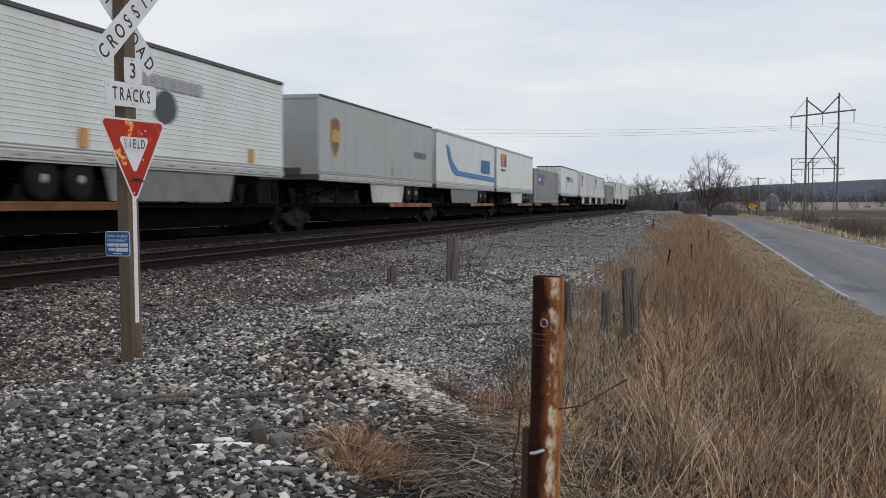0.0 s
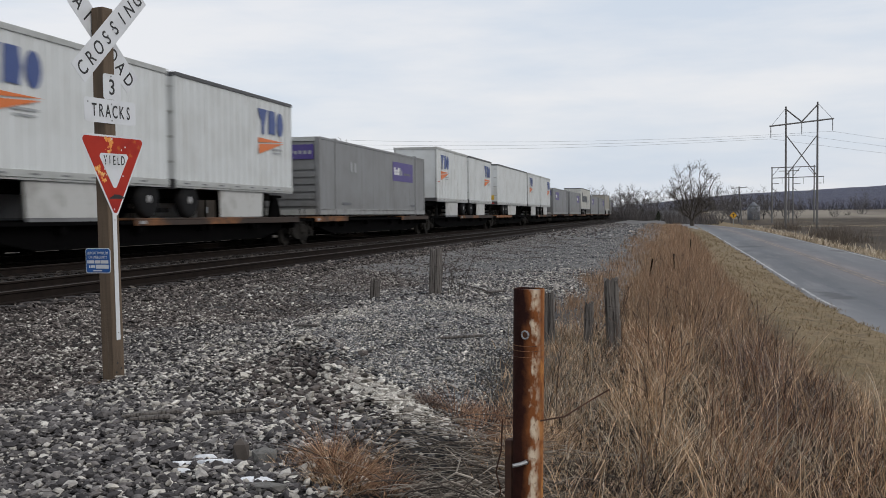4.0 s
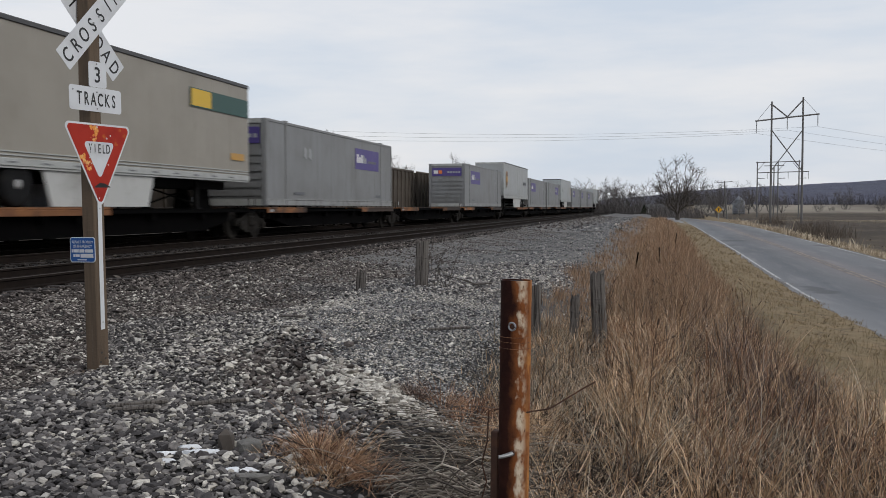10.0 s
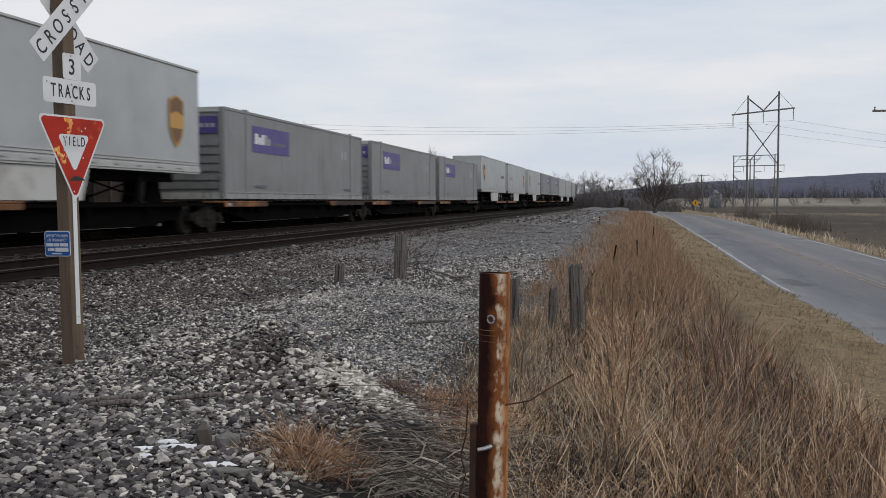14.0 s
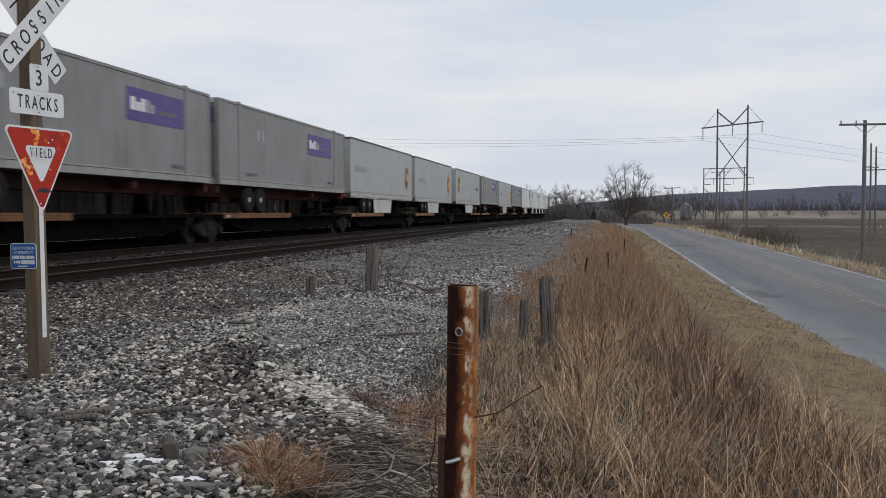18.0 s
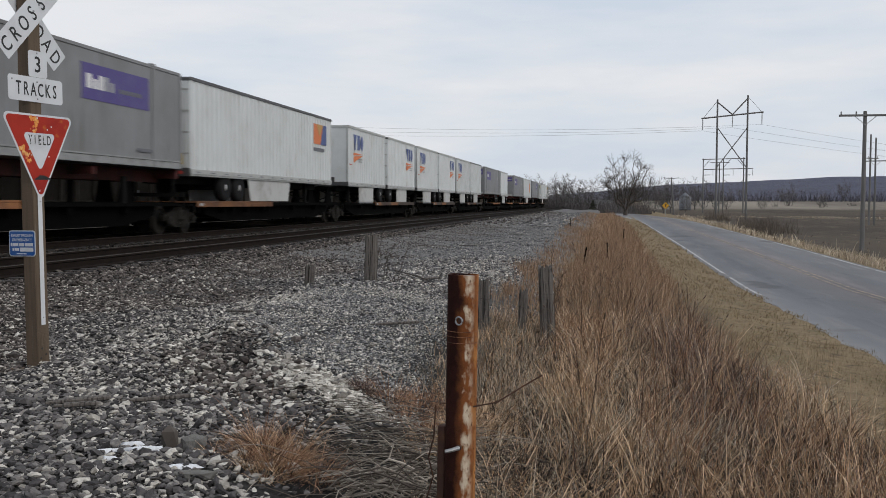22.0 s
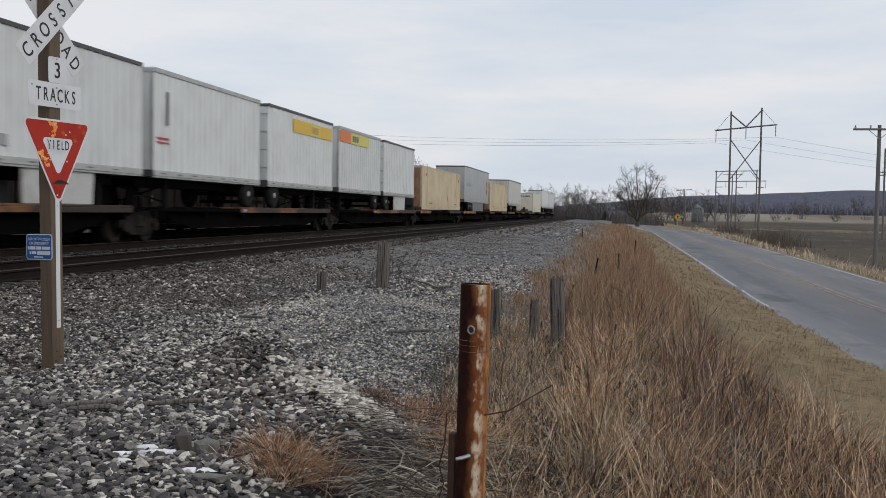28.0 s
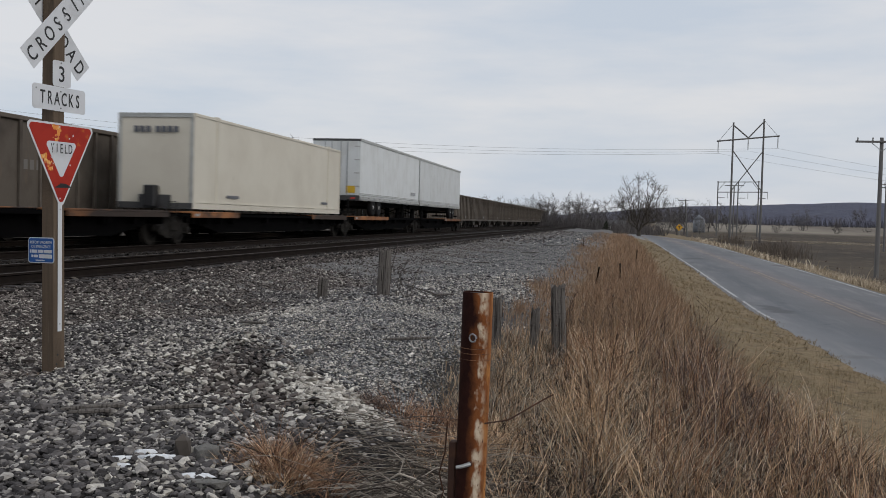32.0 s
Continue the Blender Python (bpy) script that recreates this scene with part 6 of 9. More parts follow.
# ---------------------------------------------------------------- rusty pipe post
def rust_material():
    # Near-black rust base holds the shade on the pipe's left side.
    m = mat("rusted_pipe_shaded_left", (0.024, 0.008, 0.006), 0.85, var=[((0.048, 0.016, 0.010), 7.0, 0.45, 0.70, 6)], bump=(60.0, 0.5, 0.006), spec=0.15)
    n, l = m.node_tree.nodes, m.node_tree.links
    bsdf = n["Principled BSDF"]
    base = bsdf.inputs["Base Color"].links[0].from_socket
    tc = n.new("ShaderNodeTexCoord")
    sep = n.new("ShaderNodeSeparateXYZ")
    l.new(tc.outputs["Object"], sep.inputs[0])

    def band(scale, stretch, a, b, side, width):
        mp = n.new("ShaderNodeMapping")
        mp.inputs["Scale"].default_value = stretch
        l.new(tc.outputs["Object"], mp.inputs[0])
        t = n.new("ShaderNodeTexNoise")
        t.inputs["Scale"].default_value = scale
        t.inputs["Detail"].default_value = 5.0
        l.new(mp.outputs[0], t.inputs["Vector"])
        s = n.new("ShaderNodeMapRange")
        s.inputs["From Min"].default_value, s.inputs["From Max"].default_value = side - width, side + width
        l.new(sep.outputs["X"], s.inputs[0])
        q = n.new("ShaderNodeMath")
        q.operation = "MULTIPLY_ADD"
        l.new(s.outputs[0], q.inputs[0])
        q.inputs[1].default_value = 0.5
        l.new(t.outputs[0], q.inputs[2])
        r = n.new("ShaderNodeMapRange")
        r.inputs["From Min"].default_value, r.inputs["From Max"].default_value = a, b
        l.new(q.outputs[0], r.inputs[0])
        return r.outputs[0]

    def over(f, colour, src):
        x = n.new("ShaderNodeMixRGB")
        l.new(f, x.inputs[0])
        l.new(src, x.inputs[1])
        x.inputs[2].default_value = (*colour, 1)
        return x.outputs[0]

    # Brighter rust fades in rightwards, painting the lit side along with real rust.
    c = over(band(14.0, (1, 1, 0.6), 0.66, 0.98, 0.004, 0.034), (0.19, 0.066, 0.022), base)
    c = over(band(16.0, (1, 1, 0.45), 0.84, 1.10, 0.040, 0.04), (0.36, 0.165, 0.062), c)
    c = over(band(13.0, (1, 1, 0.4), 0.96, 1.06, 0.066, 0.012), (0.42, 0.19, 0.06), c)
    front = n.new("ShaderNodeMapRange")
    front.inputs["From Min"].default_value, front.inputs["From Max"].default_value = -0.028, -0.058
    l.new(sep.outputs["Y"], front.inputs[0])
    spots = n.new("ShaderNodeMath")
    spots.operation = "MULTIPLY"
    l.new(band(21.0, (1.2, 1.2, 0.7), 0.90, 1.08, 0.020, 0.018), spots.inputs[0])
    l.new(front.outputs[0], spots.inputs[1])
    c = over(spots.outputs[0], (0.56, 0.47, 0.36), c)
    c = over(band(32.0, (1, 1, 0.8), 1.04, 1.20, 0.0, 0.05), (0.20, 0.070, 0.022), c)
    c = over(band(70.0, (1, 1, 0.5), 1.12, 1.24, 0.0, 0.05), (0.075, 0.025, 0.012), c)
    l.new(c, bsdf.inputs["Base Color"])
    return m


def pipe_post():
    s = thing("pipe_post", "rusty steel pipe post with peeling white paint and two eye bolts", "post")
    R = 0.0755
    g = Geo()
    prof = [(R, -0.6), (R, 0.2), (R, 1.0), (R, 1.470), (R - 0.001, 1.472), (R - 0.005, 1.472), (R - 0.006, 1.470), (R - 0.006, 1.3), (R - 0.006, 0.9)]
    n = 64
    for r, h in prof:
        for k in range(n):
            t = 2 * math.pi * k / n
            g.v.append((r * math.cos(t), r * math.sin(t), h + (0.0012 * math.sin(3 * t) if h > 1.4 else 0)))
    for i in range(len(prof) - 1):
        for k in range(n):
            j = (k + 1) % n
            g.f.append((i * n + k, i * n + j, i * n + n + j, i * n + n + k))
    part("pipe", g, rust_material(), s, "rusted pipe with flaking paint, left side coloured dark as shade")
    # Black disc just under the rim paints the unlit inside of the pipe.
    part("bore", Geo().lathe([(R - 0.0065, 1.458), (R - 0.0065, 1.464)], "z", n=24), M["sign_black"], s, "black disc standing for shade inside the pipe")
    # narrow strap behind the pipe and two eye bolts
    part("side_strap", Geo().box(-0.115, -0.075, -0.02, 0.03, -0.3, 0.72, bevel=0.006), rust_dark, s, "rusty angle iron")
    for z, long in ((1.255, False), (0.636, True)):
        b = part("eye_bolt", Geo().lathe([(0.014, 0), (0.014, 0.010), (0.008, 0.016)], "y", (0.016, -R - 0.014, z), 12), rust_dark, s, "dark rusty bolt with washer")
        if long:
            part("bolt_shank", Geo().tube([(0.016, -R - 0.01, z), (-0.010, -R - 0.055, z - 0.004), (-0.034, -R - 0.07, z - 0.008)], [0.011, 0.010, 0.009], 8), M["galvanised"], b)
        else:
            eye = [(0.010 + 0.019 * math.cos(a * 0.524), -R - 0.022 - 0.008 * math.cos(a * 0.524), z + 0.019 * math.sin(a * 0.524)) for a in range(13)]
            part("bolt_ring", Geo().tube(eye, 0.0042, 6), M["galvanised"], b)
    for z, d in ((1.195, 0.0010), (1.17, 0.0008), (1.14, 0.0009)):
        part("weld_seam", Geo().lathe([(R + 0.0002, z), (R + d, z + 0.002), (R + 0.0002, z + 0.004)], "z", n=24), rust_seam, s)
    # wires
    part("loose_wire", Geo().tube([(-R, 0, 0.83), (-R - 0.05, -0.02, 0.82), (-R - 0.06, -0.01, 0.66), (-R - 0.09, 0, 0.55), (-R - 0.07, 0.02, 0.45), (-R - 0.10, 0, 0.33)], 0.004, 5), rust_dark, s, "rusty wire")
    part("loose_wire", Geo().tube([(R - 0.01, -0.03, 0.83), (R + 0.1, 0.02, 0.85), (R + 0.22, 0.1, 0.93), (R + 0.30, 0.12, 0.98)], 0.004, 5), rust_dark, s, "rusty wire")
    s.matrix_basis = pose(-0.674, 4.60, -0.227, 0.0, 0.7, -8)


rust_seam = mat("rust_brown_weld", (0.24, 0.11, 0.05), 0.85, var=[((0.05, 0.02, 0.012), 14.0, 0.45, 0.65, 5)])
rust_dark = mat("dark_rust", (0.06, 0.028, 0.018), 0.85, var=[((0.12, 0.05, 0.025), 9.0, 0.5, 0.75, 5)])
pipe_post()


# ---------------------------------------------------------------- old fence posts and stakes
def old_post(name, label, x, y, z0, z1, r, lean=(0, 0)):
    """A squared fence post split by the weather: grooves along the grain and a ragged top."""
    s = thing(name, label, "post", "old wooden posts")
    g = Geo()
    rng = random.Random(int(abs(x * 100 + y * 10)))
    n, levels = 30, 14
    groove = [rng.uniform(0.955, 1.03) for _ in range(n)]
    cracks = [(rng.randrange(n), rng.uniform(0.0, 0.5), rng.uniform(0.35, 0.9), rng.uniform(0.14, 0.3)) for _ in range(4)]
    ragged = [rng.uniform(-0.05, 0.015) - (0.07 if rng.random() < 0.2 else 0) for _ in range(n)]
    for j in range(levels):
        f = j / (levels - 1)
        for k in range(n):
            t = 2 * math.pi * k / n + 0.10 * math.sin(2.0 * f + x)
            square = 1.0 / max(abs(math.cos(t)), abs(math.sin(t))) ** 0.75
            split = max([c[3] * smooth_step(c[1], c[1] + 0.15, f) * (1 - smooth_step(c[1] + c[2], c[1] + c[2] + 0.2, f)) for c in cracks if c[0] == k] or [0])
            q = r * 0.93 * square * (groove[k] - split + 0.06 * noise.noise((k * 0.5, f * 4, x))) * (1.06 - 0.12 * f)
            g.v.append((q * math.cos(t), q * math.sin(t), -0.2 + (z1 - z0 + 0.2) * f + (ragged[k] if j == levels - 1 else 0)))
    for j in range(levels - 1):
        for k in range(n):
            i = (k + 1) % n
            g.f.append((j * n + k, j * n + i, j * n + n + i, j * n + n + k))
    g.v.append((0, 0, z1 - z0 - 0.05))
    g.f += [((levels - 1) * n + k, (levels - 1) * n + (k + 1) % n, levels * n) for k in range(n)]
    part("trunk", g, M["grey_wood"], s, "split grey timber")
    h = (z1 - z0) * 0.62
    ring = [(r * 1.12 * math.cos(a * 0.524), r * 1.12 * math.sin(a * 0.524), h + 0.01 * math.sin(a)) for a in range(13)]
    part("wire_wrap", Geo().tube(ring, 0.0012, 4), M["chassis"], s, "rusty wire wrap")
    s.matrix_basis = pose(x, y, z0, lean[0], lean[1], 0)


old_post("wooden_post", "short grey weathered post standing in gravel", -3.69, 14.85, ground(-3.69, 14.85), 1.09, 0.105, (0, 1.5))
old_post("wooden_post", "low rotten stump of a post in gravel", -4.95, 15.6, ground(-4.95, 15.6), 0.53, 0.085, (0, 2))
old_post("wooden_post", "tall split grey fence post in dry grass", -0.675, 12.2, ground(-0.675, 12.2), 0.80, 0.10, (1, -3))
old_post("wooden_post", "thin dark broken fence post in dry grass", -1.01, 12.1, ground(-1.01, 12.1), 0.50, 0.062, (0, 2))
old_post("wooden_post", "dark fence post behind the pipe", -1.49, 12.0, ground(-1.49, 12.0), 0.62, 0.078, (0, 0))


def stake(x, y, h, lean, label="thin dark steel stake in the grass"):
    s = thing("fence_stake", label, "stake", "steel stakes")
    part("shaft", Geo().box(-0.02, 0.02, -0.004, 0.004, -0.2, h).box(-0.004, 0.004, -0.025, 0.0, -0.2, h), M["car_black"], s)
    part("tip", Geo().box(-0.022, 0.022, -0.006, 0.006, h, h + 0.05), M["chassis"], s)
    s.matrix_basis = pose(x, y, ground(x, y), 0, lean, 0)


stake(-2.05, 59.0, 0.55, 0)
stake(-0.55, 25.5, 0.58, 9)
stake(0.12, 28.0, 0.66, -2)
stake(0.75, 40.0, 0.8, 4)


# ---------------------------------------------------------------- poles and lines
def insulator(parent, x, y, z):
    part("insulator", cached("ins", lambda: Geo().lathe([(0.03, 0), (0.06, 0.05), (0.03, 0.1), (0.06, 0.15), (0.02, 0.2)], "z", n=8).mesh("insulator", M["galvanised"])), None, parent).location = (x, y, z)


def h_frame(x0, y0, x1, y1, z0, top0, top1, arm_z, over, bracing=True, label="wooden H-frame power line tower with cross bracing"):
    s = thing("transmission_tower", label, "power tower", "power line towers")
    ax, ay = Vector((x1 - x0, y1 - y0, 0)).normalized().xy
    part("pole", Geo().tube([(x0, y0, z0), (x0, y0, top0)], [0.17, 0.12], 10), M["pole_wood"], s)
    part("pole", Geo().tube([(x1, y1, z0), (x1, y1, top1)], [0.17, 0.12], 10), M["pole_wood"], s)
    a0, a1 = Vector((x0 - ax * over, y0 - ay * over, arm_z - 0.3)), Vector((x1 + ax * over, y1 + ay * over, arm_z + 0.75))
    part("cross_arm", Geo().tube([a0, a1], 0.12, 6), M["pole_wood"], s)
    mid = (a0 + a1) / 2
    part("arm_brace", Geo().tube([(x0, y0, top0 - 0.4), mid + Vector((0, 0, 0.1))], 0.10, 6), M["pole_wood"], s)
    part("arm_brace", Geo().tube([(x1, y1, top1 - 0.4), mid + Vector((0, 0, 0.1))], 0.10, 6), M["pole_wood"], s)
    part("guy_rod", Geo().tube([(x0, y0, top0 - 0.2), a0 + Vector((ax * 0.3, ay * 0.3, 0.1))], 0.03, 5), M["wire"], s)
    part("guy_rod", Geo().tube([(x1, y1, top1 - 0.2), a1 - Vector((ax * 0.3, ay * 0.3, -0.1))], 0.03, 5), M["wire"], s)
    if bracing:
        zt, zb = arm_z - (arm_z - z0) * 0.10, arm_z - (arm_z - z0) * 0.48
        part("cross_brace", Geo().tube([(x0, y0, zt), (x1, y1, zb)], 0.075, 6), M["pole_wood"], s)
        part("cross_brace", Geo().tube([(x1, y1, zt), (x0, y0, zb)], 0.075, 6), M["pole_wood"], s)
    hangs = []
    for f in (0.02, 0.5, 0.98):
        p = a0.lerp(a1, f)
        part("insulator_string", Geo().tube([p, p - Vector((0, 0, 0.6)), p - Vector((0, 0, 1.7))], [0.06, 0.08, 0.06], 6), M["galvanised"], s)
        hangs.append(p - Vector((0, 0, 1.8)))
    return s, hangs


def cable(a, b, sag, r=0.03, label="thin power line conductor"):
    a, b = Vector(a), Vector(b)
    pts = [a.lerp(b, i / 24) - Vector((0, 0, sag * 4 * (i / 24) * (1 - i / 24))) for i in range(25)]
    w = new("power_cable", Geo().tube(pts, r, 5).mesh("power_cable", M["wire"]))
    tagged(w, label, "cable", "power line cables")


_, hang = h_frame(16.0, 143.9, 20.4, 145.0, -1.2, 16.75, 17.4, 14.25, 2.35)
for i, h in enumerate(hang):
    cable(h, (h.x - 250, h.y - 40, h.z + 28.0), 10.0, 0.013)
    cable(h, (h.x + 190, h.y + 150 + 4 * i, h.z + 1.0), 5.0, 0.013)
# switching structure behind
s2 = thing("switch_structure", "dark wooden pole structure with two cross beams", "power tower", "power line towers")
for x, t in ((22.8, 12.2), (26.5, 11.3), (27.4, 12.2), (32.0, 12.5)):
    part("pole", Geo().tube([(x, 232.3, -1.3), (x, 232.3, t)], [0.17, 0.12], 8), M["pole_wood"], s2)
part("cross_beam", Geo().tube([(22.5, 232, 12.0), (32.3, 232, 12.2)], 0.11, 6), M["pole_wood"], s2)
part("cross_beam", Geo().tube([(22.7, 232, 9.62), (34.1, 232, 9.85)], 0.11, 6), M["pole_wood"], s2)
for x in (25.0, 29.6, 34.0):
    part("hanging_insulator", Geo().tube([(x, 232, 9.65), (x, 232, 8.2)], 0.06, 6), M["galvanised"], s2)
for x in (22.9, 27.5, 32.1):
    part("switch_arm", Geo().tube([(x, 232.1, 8.3), (x + 1.5, 232.1, 8.35)], 0.08, 6), M["pole_wood"], s2)
    part("diagonal_brace", Geo().tube([(x, 232.2, 10.2), (x + (1.5 if x < 30 else -1.5), 232.2, 12.0)], 0.06, 6), M["pole_wood"], s2)
    part("diagonal_brace", Geo().tube([(x, 232.2, 7.2), (x + (1.9 if x < 30 else -1.9), 232.2, 5.9)], 0.06, 6), M["pole_wood"], s2)
part("side_arm", Geo().tube([(24.3, 231.9, 11.2), (28.7, 231.9, 11.25)], 0.09, 6), M["pole_wood"], s2)


def utility_pole(x, y, z0, z1, arm, r=0.16, tilt=0.0, yaw=0.0, drop=0.25):
    s = thing("utility_pole", "grey wooden utility pole with a cross arm", "utility pole", "utility poles")
    part("pole", Geo().tube([(0, 0, 0), (0, 0, (z1 - z0) * 0.5), (0, 0, z1 - z0)], [r, r * 0.86, r * 0.7], 10), M["pole_wood"], s)
    h = z1 - z0 - drop
    a = part("cross_arm", Geo().box(-arm, arm, -0.16, -0.06, h - 0.06, h + 0.06, bevel=0.015), M["pole_wood"], s)
    for sx in (-1, 1):
        part("arm_brace", Geo().tube([(0, -0.12, h - 0.55), (sx * 0.6, -0.12, h - 0.04)], 0.02, 5), M["galvanised"], s)
        insulator(a, sx * (arm - 0.12), -0.11, h + 0.05)
    insulator(a, -arm * 0.35, -0.11, h + 0.05)
    s.matrix_basis = pose(x, y, z0, 0, tilt, yaw)


utility_pole(14.75, 58.4, ground(14.75, 58.4), 6.95, 1.45, 0.14)
utility_pole(30.28, 117.2, -1.2, 9.65, 1.15, 0.13, 0, 35, 2.75)
utility_pole(30.95, 117.6, -1.2, 9.3, 1.3, 0.13, 0, -20, 2.7)
utility_pole(13.6, 195.6, -1.1, 6.85, 1.5, 0.17, -4)

# ---------------------------------------------------------------- trees
def limb(rng, p, q, r0, r1, out, wander, sag=0.0, n=4):
    """A crooked limb from p to q. Returns its points."""
    pts = []
    L = (q - p).length
    for i in range(n + 1):
        f = i / n
        w = Vector((rng.uniform(-1, 1), rng.uniform(-1, 1), rng.uniform(-1, 1))) * wander * L * math.sin(math.pi * f)
        pts.append(p.lerp(q, f) + w - Vector((0, 0, sag * L * math.sin(math.pi * f))))
    out.append((pts, [r0 + (r1 - r0) * i / n for i in range(n + 1)]))
    return pts


def bare_tree(name, label, x, y, z, height, seed, trunk=0.3, low=0.2, wide=0.42, material="bark", group="bare trees", category="tree", limbs=10, forks=8, sprays=7, twig=0.014):
    """A leafless tree with a round crown: limbs, forks, sprays and twigs that reach for the crown's outline."""
    rng = random.Random(seed)
    s = thing(name, label, category, group)
    fork = Vector((rng.uniform(-0.2, 0.2), rng.uniform(-0.2, 0.2), height * low))
    part("trunk", Geo().tube([Vector((0, 0, -0.3)), fork * 0.5, fork], [trunk * 1.3, trunk, trunk * 0.85], 9), M[material], s)
    mid = height * (0.5 + 0.42 * low)
    heart, rx, rz = Vector((0, 0, mid)), height * wide, height - mid
    lines = []

    def within(v, k):
        """Pulls a point back to k of the crown's outline."""
        d = v - heart
        m = math.sqrt((d.x / rx) ** 2 + (d.y / rx) ** 2 + (d.z / rz) ** 2)
        return heart + d * (k / m) if m > k else v
    for i in range(limbs):
        a = i * 2.4 + rng.uniform(-0.3, 0.3)
        t = math.sqrt((i + 0.5) / limbs) * 1.75
        tip = heart + Vector((math.sin(t) * math.cos(a) * rx, math.sin(t) * math.sin(a) * rx, math.cos(t) * rz)) * rng.uniform(0.70, 0.88)
        main = limb(rng, fork * rng.uniform(0.75, 1.0), tip, trunk * rng.uniform(0.34, 0.5), trunk * 0.10, lines, 0.07, 0.10, 6)
        for j in range(forks):
            f = rng.uniform(0.25, 1.0) * 5.999
            p = main[int(f)].lerp(main[int(f) + 1], f - int(f))
            d = (main[-1] - main[0]).normalized() + Vector((rng.gauss(0, 0.55), rng.gauss(0, 0.55), rng.gauss(0.15, 0.4)))
            q = within(p + d.normalized() * height * rng.uniform(0.14, 0.26), rng.uniform(0.86, 1.0))
            sub_limb = limb(rng, p, q, trunk * 0.12, trunk * 0.05, lines, 0.09, 0.0, 4)
            for k in range(sprays):
                g = rng.uniform(0.2, 1.0) * 3.999
                u = sub_limb[int(g)].lerp(sub_limb[int(g) + 1], g - int(g))
                e = d.normalized() * 0.7 + Vector((rng.gauss(0, 0.6), rng.gauss(0, 0.6), rng.gauss(0.12, 0.45)))
                v = within(u + e.normalized() * height * rng.uniform(0.06, 0.13), rng.uniform(0.92, 1.07))
                spray = limb(rng, u, v, twig * 1.5, twig, lines, 0.10, 0.0, 2)
                for m in range(3):
                    b = spray[1 + (m > 0)]
                    c = e.normalized() + Vector((rng.gauss(0, 0.7), rng.gauss(0, 0.7), rng.gauss(0.1, 0.5)))
                    limb(rng, b, b + c.normalized() * height * rng.uniform(0.025, 0.06), twig, twig * 0.7, lines, 0.0, 0.0, 1)
    crown = Geo()
    for pts, rad in lines:
        crown.tube(pts, rad, 5 if rad[0] > 0.04 else 3, False)
    part("crown", crown, M[material], s, "bare forking limbs and twigs")
    s.matrix_basis = pose(x, y, z, 0, 0, 0)
    return s


main_tree = bare_tree("bare_tree", "large bare deciduous tree with a wide spreading crown", 3.2, 152.5, -0.9, 10.6, 81, 0.34, 0.15, 0.47, limbs=12, forks=9, sprays=7, twig=0.013)
tree_a = bare_tree("bare_tree", "bare grey tree in a far tree line", -22, 250, -0.5, 10.0, 21, 0.22, 0.15, 0.40, "far_bark", "far tree line", limbs=7, forks=6, sprays=5, twig=0.019)
tree_b = bare_tree("bare_tree", "bare grey tree in a far tree line", -12, 262, -0.5, 11.0, 33, 0.22, 0.12, 0.34, "far_bark", "far tree line", limbs=7, forks=6, sprays=5, twig=0.019)
tree_c = bare_tree("bare_tree", "bare grey tree in a far tree line", 60, 330, -1.2, 10.0, 47, 0.22, 0.2, 0.42, "far_bark", "far tree line", limbs=7, forks=6, sprays=5, twig=0.020)
rng = random.Random(77)
for k in range(26):
    src = (tree_a, tree_b, tree_c)[k % 3]
    x = -34 + k * 1.75 + rng.uniform(-1, 1)
    copy_thing(src, pose(x, 235 + rng.uniform(-12, 45), -0.6, 0, 0, rng.uniform(0, 360)) @ Matrix.Scale(rng.uniform(0.60, 0.95), 4))
for k in range(0, 22, 2):
    src = (tree_a, tree_b, tree_c)[k % 3]
    copy_thing(src, pose(20 + k * 9.5 + rng.uniform(-4, 4), 345 + 70 * (k % 5) / 4, 0.8 + 0.5 * (k % 5), 0, 0, rng.uniform(0, 360)) @ Matrix.Scale(rng.uniform(0.5, 0.95), 4))
for x, y, k in ((-64, 185, 1.7), (-78, 200, 1.8), (-58, 205, 1.5), (-95, 190, 1.6), (-48, 232, 1.5), (-120, 170, 1.5)):
    copy_thing(tree_b, pose(x, y, -0.6, 0, 0, k * 77) @ Matrix.Scale(k, 4))
for x, y, k in ((12.6, 212, 0.85), (15.9, 240, 0.9), (24.2, 246, 0.9), (20.6, 252, 0.6), (11, 275, 1.0), (16.5, 284, 1.05), (21.5, 279, 1.0), (26, 288, 1.05), (31, 281, 0.85), (35.5, 292, 0.8), (6, 268, 0.9), (9.5, 190, 0.6), (47, 300, 0.5), (66, 310, 0.55), (54, 320, 0.35), (80, 330, 0.4)):
    copy_thing(tree_c, pose(x, y, -1.2, 0, 0, x * 31) @ Matrix.Scale(k, 4))


